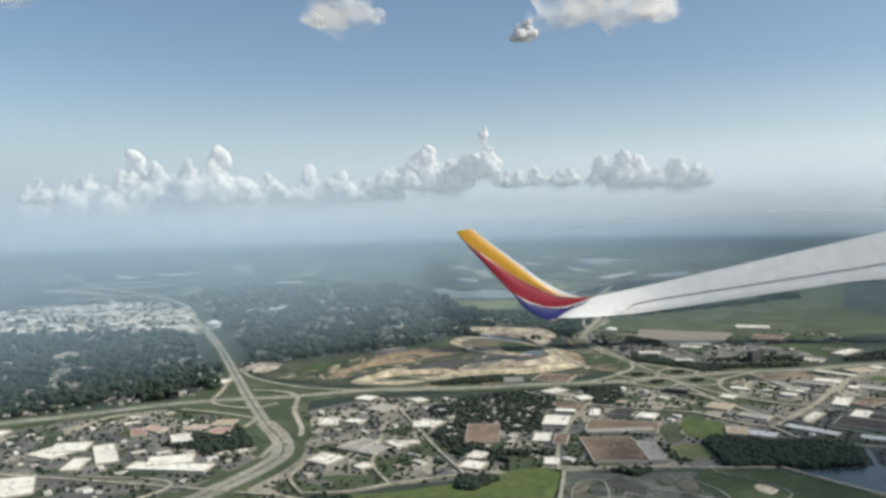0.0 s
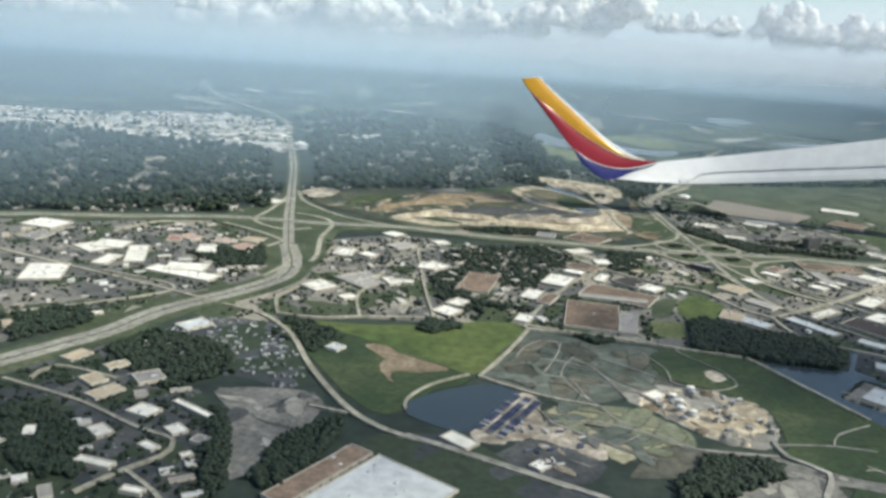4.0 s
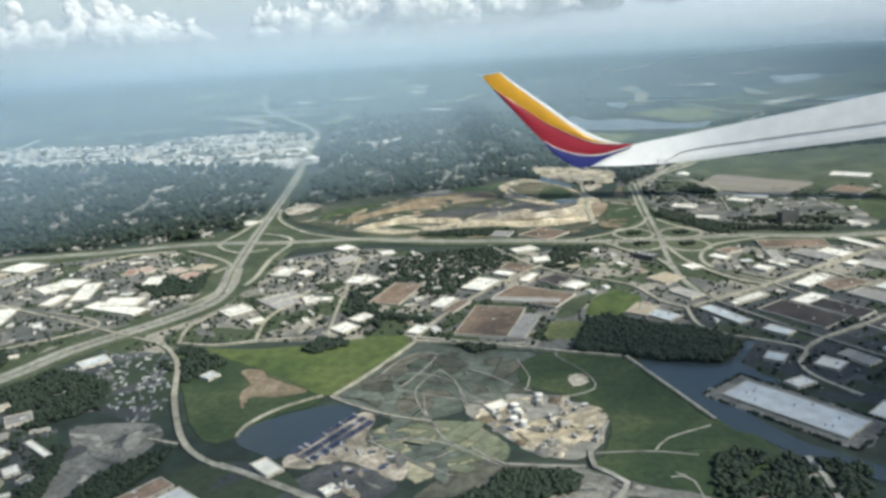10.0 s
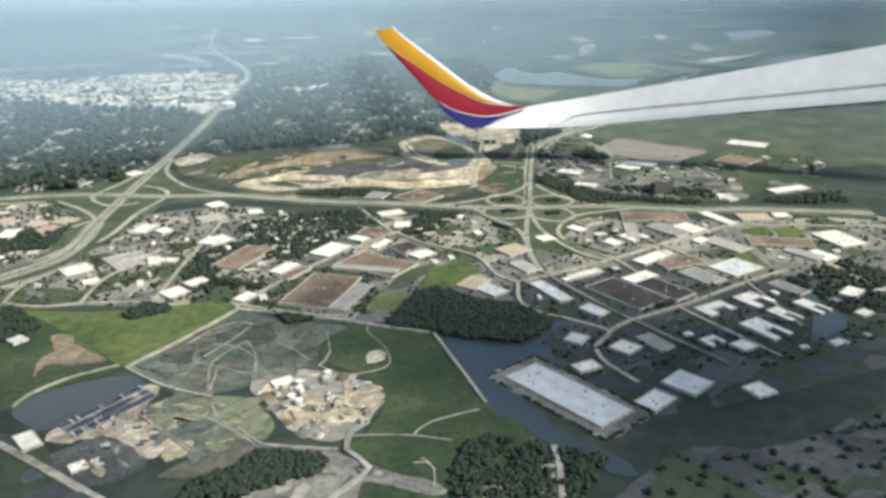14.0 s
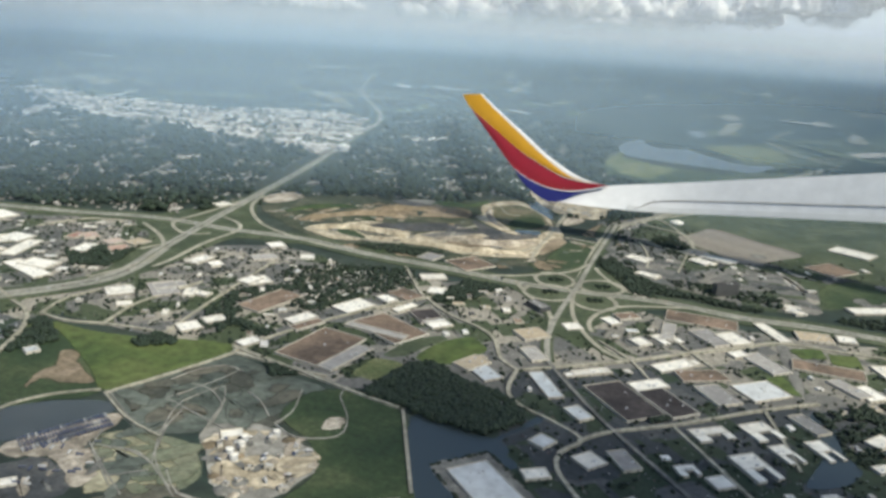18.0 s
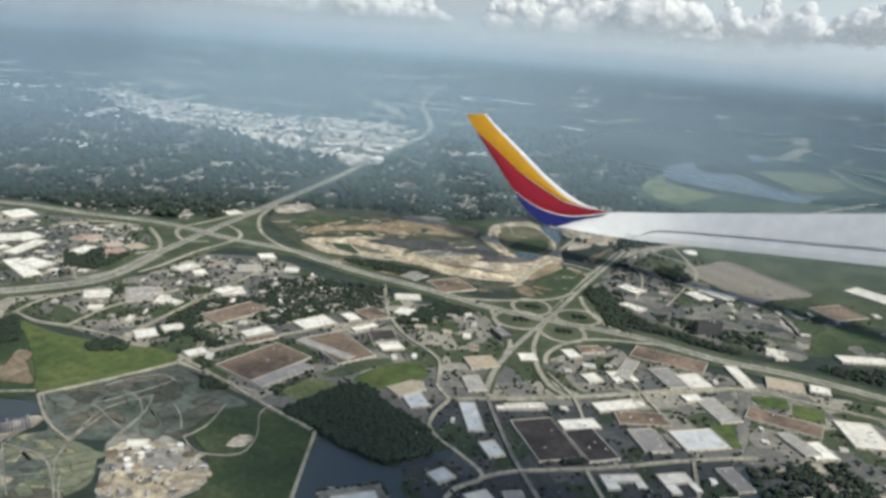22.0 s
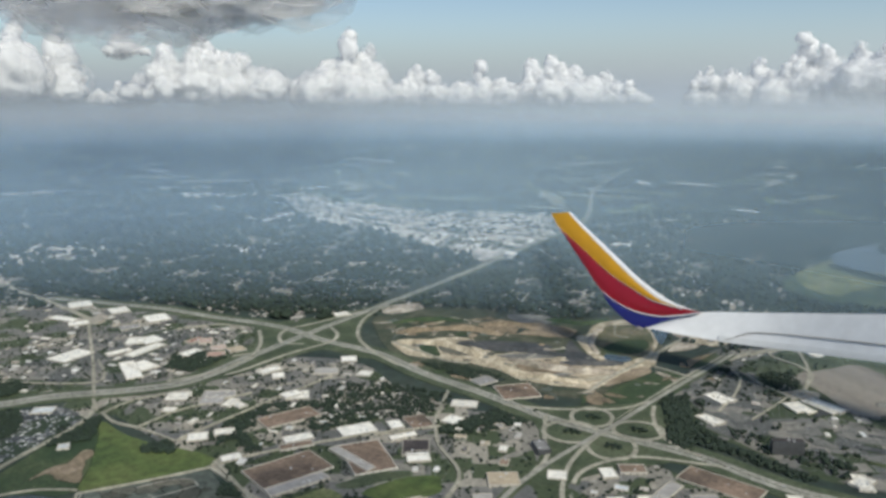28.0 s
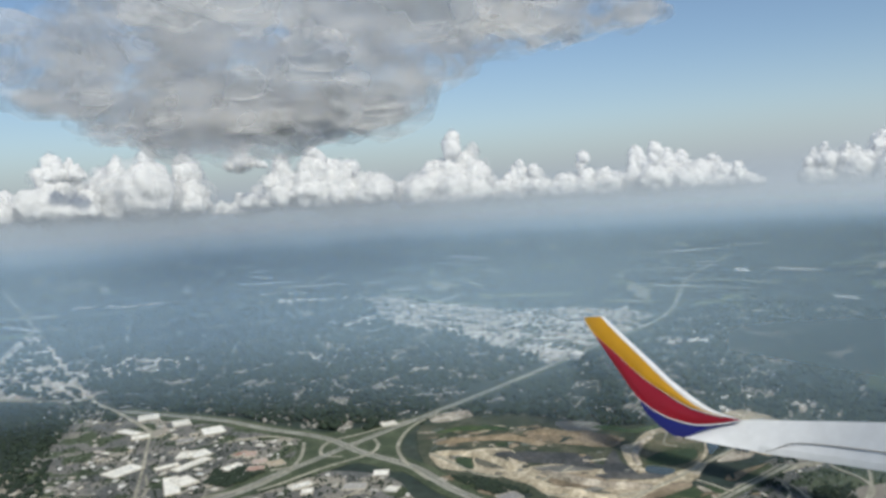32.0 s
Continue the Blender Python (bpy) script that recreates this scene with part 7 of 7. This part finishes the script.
tagged(boxes_mesh("town_buildings", rows, TOWN), "dense pale town buildings seen through haze", "town", kind="stuff")

SUBURB = [(-1056.6, 307.4), (-1093, 894.8), (-605.1, 838), (-315.2, 948.2), (-348.7, 1166.4), (-75.3, 1168.7), (75.6, 806.1), (18.7, 627), (-112.9, 555.8), (-123.5, 493.2), (-149.1, 444.1), (-256.7, 390.4), (-539.4, 210.1)]
rows = []
clusters = random_in(SUBURB, 700)
for cx, cy in clusters:
    turn = rnd.uniform(0, 180)
    for k in range(rnd.randint(3, 14)):
        u, w = rnd.uniform(-22, 22), rnd.choice((-3.0, 3.0)) + rnd.uniform(-1, 1)
        x, y = cx + u * math.cos(radians(turn)) - w * math.sin(radians(turn)), cy + u * math.sin(radians(turn)) + w * math.cos(radians(turn))
        if taken(x, y) == 0:
            rows.append((x, y, 0.1, rnd.uniform(1.8, 3.6), rnd.uniform(1.4, 2.2), rnd.uniform(1.0, 1.7), turn + rnd.choice((0, 0, 90))))
for cx, cy in random_in([(-360.9, 219.7), (-532.7, 405.3), (-339.7, 608.7), (-144.2, 710.8), (55.8, 784.5), (30.7, 602.9), (-129.4, 499.2), (-152.6, 447.2), (-264.1, 394.9)], 200):
    turn = rnd.uniform(0, 180)
    for k in range(rnd.randint(4, 16)):
        u, w = rnd.uniform(-20, 20), rnd.choice((-2.6, 2.6)) + rnd.uniform(-0.8, 0.8)
        x, y = cx + u * math.cos(radians(turn)) - w * math.sin(radians(turn)), cy + u * math.sin(radians(turn)) + w * math.cos(radians(turn))
        if taken(x, y) == 0:
            rows.append((x, y, 0.1, rnd.uniform(1.8, 3.2), rnd.uniform(1.3, 2.0), rnd.uniform(0.9, 1.4), turn + rnd.choice((0, 0, 90))))
    clusters.append((cx, cy))
    clusters.append((cx + 9, cy))
HOMES = [(25.3, 365.5), (-4.6, 402), (8.8, 432.4), (44.9, 437.6), (60.5, 418.2), (48.7, 400.3), (39.4, 377.7)]
for x, y in random_in(HOMES, 75):
    if taken(x, y) == 0:
        rows.append((x, y, 0.1, rnd.uniform(1.3, 2.2), rnd.uniform(1.0, 1.5), 1.1, rnd.uniform(0, 180)))
tagged(gabled_mesh("houses", rows, HOUSE), "small houses scattered among suburban trees", "houses", kind="stuff")


sv, sf = [], []
for cx, cy in clusters[::2]:
    if any(taken(cx + dx, cy + dy) for dx in (-24, -12, 0, 12, 24) for dy in (-24, -12, 0, 12, 24)):
        continue
    turn = rnd.uniform(0, math.pi)
    bend = rnd.uniform(-0.05, 0.05)
    base = len(sv)
    for k in range(9):
        u = (k - 4) * rnd.uniform(6, 7)
        a = turn + bend * (k - 4)
        x, y = cx + u * math.cos(turn) + bend * u * u * 0.1, cy + u * math.sin(turn)
        sv += [(x - 1.2 * math.sin(a), y + 1.2 * math.cos(a), 0.5), (x + 1.2 * math.sin(a), y - 1.2 * math.cos(a), 0.5)]
    sf += [(base + 2 * k, base + 2 * k + 1, base + 2 * k + 3, base + 2 * k + 2) for k in range(8)]
tagged(mesh("suburban_streets", sv, sf, STREET), "thin pale streets winding between suburban trees", "streets", kind="stuff")


# ---- trees ----
def woods(name, spots, label, lumps=4):
    """Crowns of several ragged clumps each, over the ground."""
    t = (1 + 5 ** 0.5) / 2
    ico = np.array([(-1, t, 0), (1, t, 0), (-1, -t, 0), (1, -t, 0), (0, -1, t), (0, 1, t), (0, -1, -t), (0, 1, -t), (t, 0, -1), (t, 0, 1), (-t, 0, -1), (-t, 0, 1)]) / math.hypot(1, t)
    tri = np.array([(0, 11, 5), (0, 5, 1), (0, 1, 7), (0, 7, 10), (0, 10, 11), (1, 5, 9), (5, 11, 4), (11, 10, 2), (10, 7, 6), (7, 1, 8), (3, 9, 4), (3, 4, 2), (3, 2, 6), (3, 6, 8), (3, 8, 9), (4, 9, 5), (2, 4, 11), (6, 2, 10), (8, 6, 7), (9, 8, 1)])
    gen = np.random.default_rng(len(spots))
    spots = np.asarray(spots, float)
    n = len(spots)
    c = np.repeat(spots, lumps, 0)
    r = c[:, 3]
    off = gen.uniform(-0.62, 0.62, (n * lumps, 3)) * r[:, None]
    centre = np.stack([c[:, 0] + off[:, 0], c[:, 1] + off[:, 1], c[:, 2] * gen.uniform(0.45, 0.95, n * lumps)], 1)
    size = r * gen.uniform(0.45, 0.8, n * lumps)
    jag = gen.uniform(0.7, 1.25, (n * lumps, 12, 1))
    V = centre[:, None, :] + ico[None] * jag * size[:, None, None] * np.array([1, 1, 0.85])
    Fs = tri[None] + (np.arange(n * lumps) * 12)[:, None, None]
    return tagged(triangles(name, V.reshape(-1, 3), Fs.reshape(-1, 3), LEAVES, True), label, "trees", kind="stuff")


def free_spots(poly, count, low, high, keep=(0,), gaps=False):
    out = []
    xs, ys = np.array([p[0] for p in poly]), np.array([p[1] for p in poly])
    gen = np.random.default_rng(count)
    X, Y = gen.uniform(xs.min(), xs.max(), count * 4), gen.uniform(ys.min(), ys.max(), count * 4)
    ok = inside(poly, X, Y)
    for x, y in zip(X[ok], Y[ok]):
        if taken(x, y) in keep and (not gaps or noise.noise((x * 0.03, y * 0.03, 5)) + 0.5 * noise.noise((x * 0.09, y * 0.09, 9)) > -0.18):
            r = gen.uniform(low, high)
            out.append((x, y, r * gen.uniform(1.1, 1.6), r))
        if len(out) >= count:
            break
    return out


WOOD = [(108, 304.5), (110, 318), (110.5, 338), (118, 345), (135, 338), (152, 335.5), (165, 331.5), (169, 321), (162, 304.5), (140, 303), (121, 306)]
woods("wood", free_spots(WOOD, 3000, 0.9, 1.6, (0, 2)), "dense dark green wood beside the lagoon", 5)
spots = []


def grove(poly, n):
    spots.extend(free_spots(poly, n, 0.8, 1.4, (0, 2)))


grove([(195, 180), (260, 175), (345, 235), (375, 325), (330, 330), (252, 262), (215, 245)], 420)
grove([(126.1, 529.6), (123.9, 545.6), (155.3, 521.1), (182.2, 509.2), (226.6, 508.9), (228.1, 501), (187.7, 500.3), (165.4, 496.7)], 420)
grove([(171.1, 527), (204.6, 536.5), (232.7, 533.4), (234.5, 518.5), (182.2, 514.2)], 160)
grove(WORKS, 70)
grove([(102.5, 217.2), (117.8, 217.5), (122, 213.3), (114.4, 205.3), (103.3, 197.5), (98.7, 196.9)], 260)
grove([(158.2, 234.2), (164.9, 244), (174, 237.6), (165.9, 226.9), (163.1, 216.2), (159.3, 215.7)], 160)
grove([(76.6, 432.3), (80, 464.5), (91.5, 470.4), (100.3, 453.1), (94.7, 425.3), (79.5, 405.1)], 420)
grove([(128.1, 531), (130, 553.1), (161.8, 506.9), (176.1, 488), (160.8, 489.9)], 380)
grove([(27.4, 360.4), (-12.1, 404.1), (8.8, 432.4), (46.1, 447.5), (63.6, 420.9), (48.7, 400.3), (43.5, 364.1)], 620)
grove([(4.1, 340.4), (-7.2, 359), (5, 385.2), (15.7, 379.1), (10, 352.3), (15.3, 336.9), (26.6, 316.6), (12.6, 316.3), (1.1, 331.3)], 260)
grove([(-127.1, 352.5), (-110.8, 378.5), (-82.4, 374.1), (-83.4, 349.6), (-101.9, 337.3)], 380)
grove([(-92.1, 229.8), (-94.2, 252.3), (-67.2, 249.2), (-55.3, 245.5), (-43.4, 225.4), (-47, 224.2), (-57.2, 208.8), (-71.7, 216.2)], 620)
grove([(-94.9, 181.9), (-79.7, 184.9), (-59.4, 173.6), (-51.8, 155.5), (-69.7, 156.1)], 500)
grove([(-39.4, 200.8), (-34.7, 200.1), (-23.1, 178.3), (-17.2, 160.6), (-19, 154.2), (-26.4, 170.3), (-31.8, 182.8)], 340)
grove([(-13, 168.2), (-13.7, 188.8), (-8, 198.6), (-0.9, 207.2), (0.5, 195.4), (-0.7, 178.7), (-6.9, 164)], 420)
grove([(2, 288), (11.8, 299.8), (20.9, 298.2), (9.3, 286.1)], 150)
grove([(3.7, 292), (4.5, 307.2), (15.3, 293.4), (10.1, 288.5)], 60)
grove([(93.1, 199.4), (109.6, 218.4), (124.9, 219.8), (122.4, 210.5), (109, 198.3), (93.5, 190.3)], 420)
grove([(161.5, 213.1), (179, 241.4), (198.7, 239.7), (193.5, 216.3), (170.7, 210.7)], 420)
grove([(-145.4, 252.7), (-123.6, 264.7), (-109, 251.6), (-113.4, 230.1), (-123.2, 223.2)], 300)
grove([(-46.7, 263.8), (-47.4, 283.7), (-21, 271.5), (-23.3, 259.3), (-26.6, 251.6)], 220)
grove([(-10.7, 467.3), (6.2, 481.8), (42.1, 489.5), (41.5, 470.4), (14.7, 461.9)], 260)
grove([(95.8, 642), (104.6, 650.7), (140.4, 558.9), (173.2, 497.9), (140, 538.3)], 300)
grove([(203.1, 357.6), (206.9, 364.3), (215.3, 356.1), (209.2, 348)], 60)
grove([(260.6, 394.6), (288.6, 423.8), (306.5, 408.5), (300.9, 368.1), (278.3, 362.4)], 360)
grove([(255.5, 516.7), (306.7, 552.8), (306.6, 524.6), (273.4, 514.2)], 150)
grove([(71.3, 296.2), (82.9, 307.7), (87.4, 304.8), (65.1, 307), (56.3, 309.5)], 110)
grove([(8.2, 334.1), (44.5, 331.4), (46.3, 324.6), (15.2, 327.5)], 90)
grove([(138.9, 612.7), (148.8, 633.5), (169.6, 606.2), (160.8, 579.7)], 160)
for q in LOOPS:
    cx, cy = sum(p[0] for p in q) / 4, sum(p[1] for p in q) / 4
    grove([(cx - 4, cy - 2), (cx + 1, cy - 3), (cx + 5, cy), (cx + 3, cy + 3), (cx - 3, cy + 2)], 16)
for k in range(170):
    u, w = ((rnd.choice((-11.3, 11.3)), rnd.uniform(-25, 25)) if k % 3 else (rnd.uniform(-11, 11), rnd.choice((-25.3, 25.3))))
    ca, sa = math.cos(radians(56)), math.sin(radians(56))
    spots.append((182.8 + u * ca - w * sa, 271.8 + u * sa + w * ca, rnd.uniform(0.5, 0.9), rnd.uniform(0.4, 0.75)))
woods("grove", spots, "dark green broadleaf groves between the lots", 4)
spots = [s for poly, n in ((ZONE_A, 900), (ZONE_B, 800), (ZONE_C, 450), (ZONE_D, 480), (ZONE_E, 130), (ZONE_F, 500)) for s in free_spots(poly, n, 0.5, 1.0)]
woods("lot_trees", spots, "scattered trees between the buildings", 4)
NEAR_SUBURB = [(-360.9, 219.7), (-532.7, 405.3), (-339.7, 608.7), (-144.2, 710.8), (55.8, 784.5), (137.4, 674.7), (34.5, 595.3), (-129.4, 499.2), (-152.6, 447.2), (-264.1, 394.9)]
woods("suburban_trees", free_spots(NEAR_SUBURB, 5200, 1.3, 2.3, (0,), True), "dark suburban woodland with gaps for houses", 4)
woods("town_trees", free_spots(TOWN_AREA, 420, 1.4, 2.4, (0, 2)), "hazy trees between town buildings", 3)
woods("distant_trees", free_spots(SUBURB, 8000, 2.4, 4.2, (0,), True), "hazy dark woodland toward the horizon", 3)
FLANK = [(-401.7, 152.9), (-451, 239.8), (-363.2, 295.1), (-274.3, 264.6), (-147.7, 245.4), (-124.9, 235.1), (-183.7, 164.2)]
woods("flank_trees", free_spots(FLANK, 1800, 1.2, 2.2), "dark trees among small houses", 4)
EAST = [(36.5, 763.3), (255.3, 1134.3), (439.9, 1204.4), (403.1, 887.2), (270.7, 805.5), (163.6, 748.5), (104.4, 642.2)]
woods("eastern_trees", free_spots(EAST, 2200, 1.6, 3.0), "dark tree belts between hazy fields", 4)
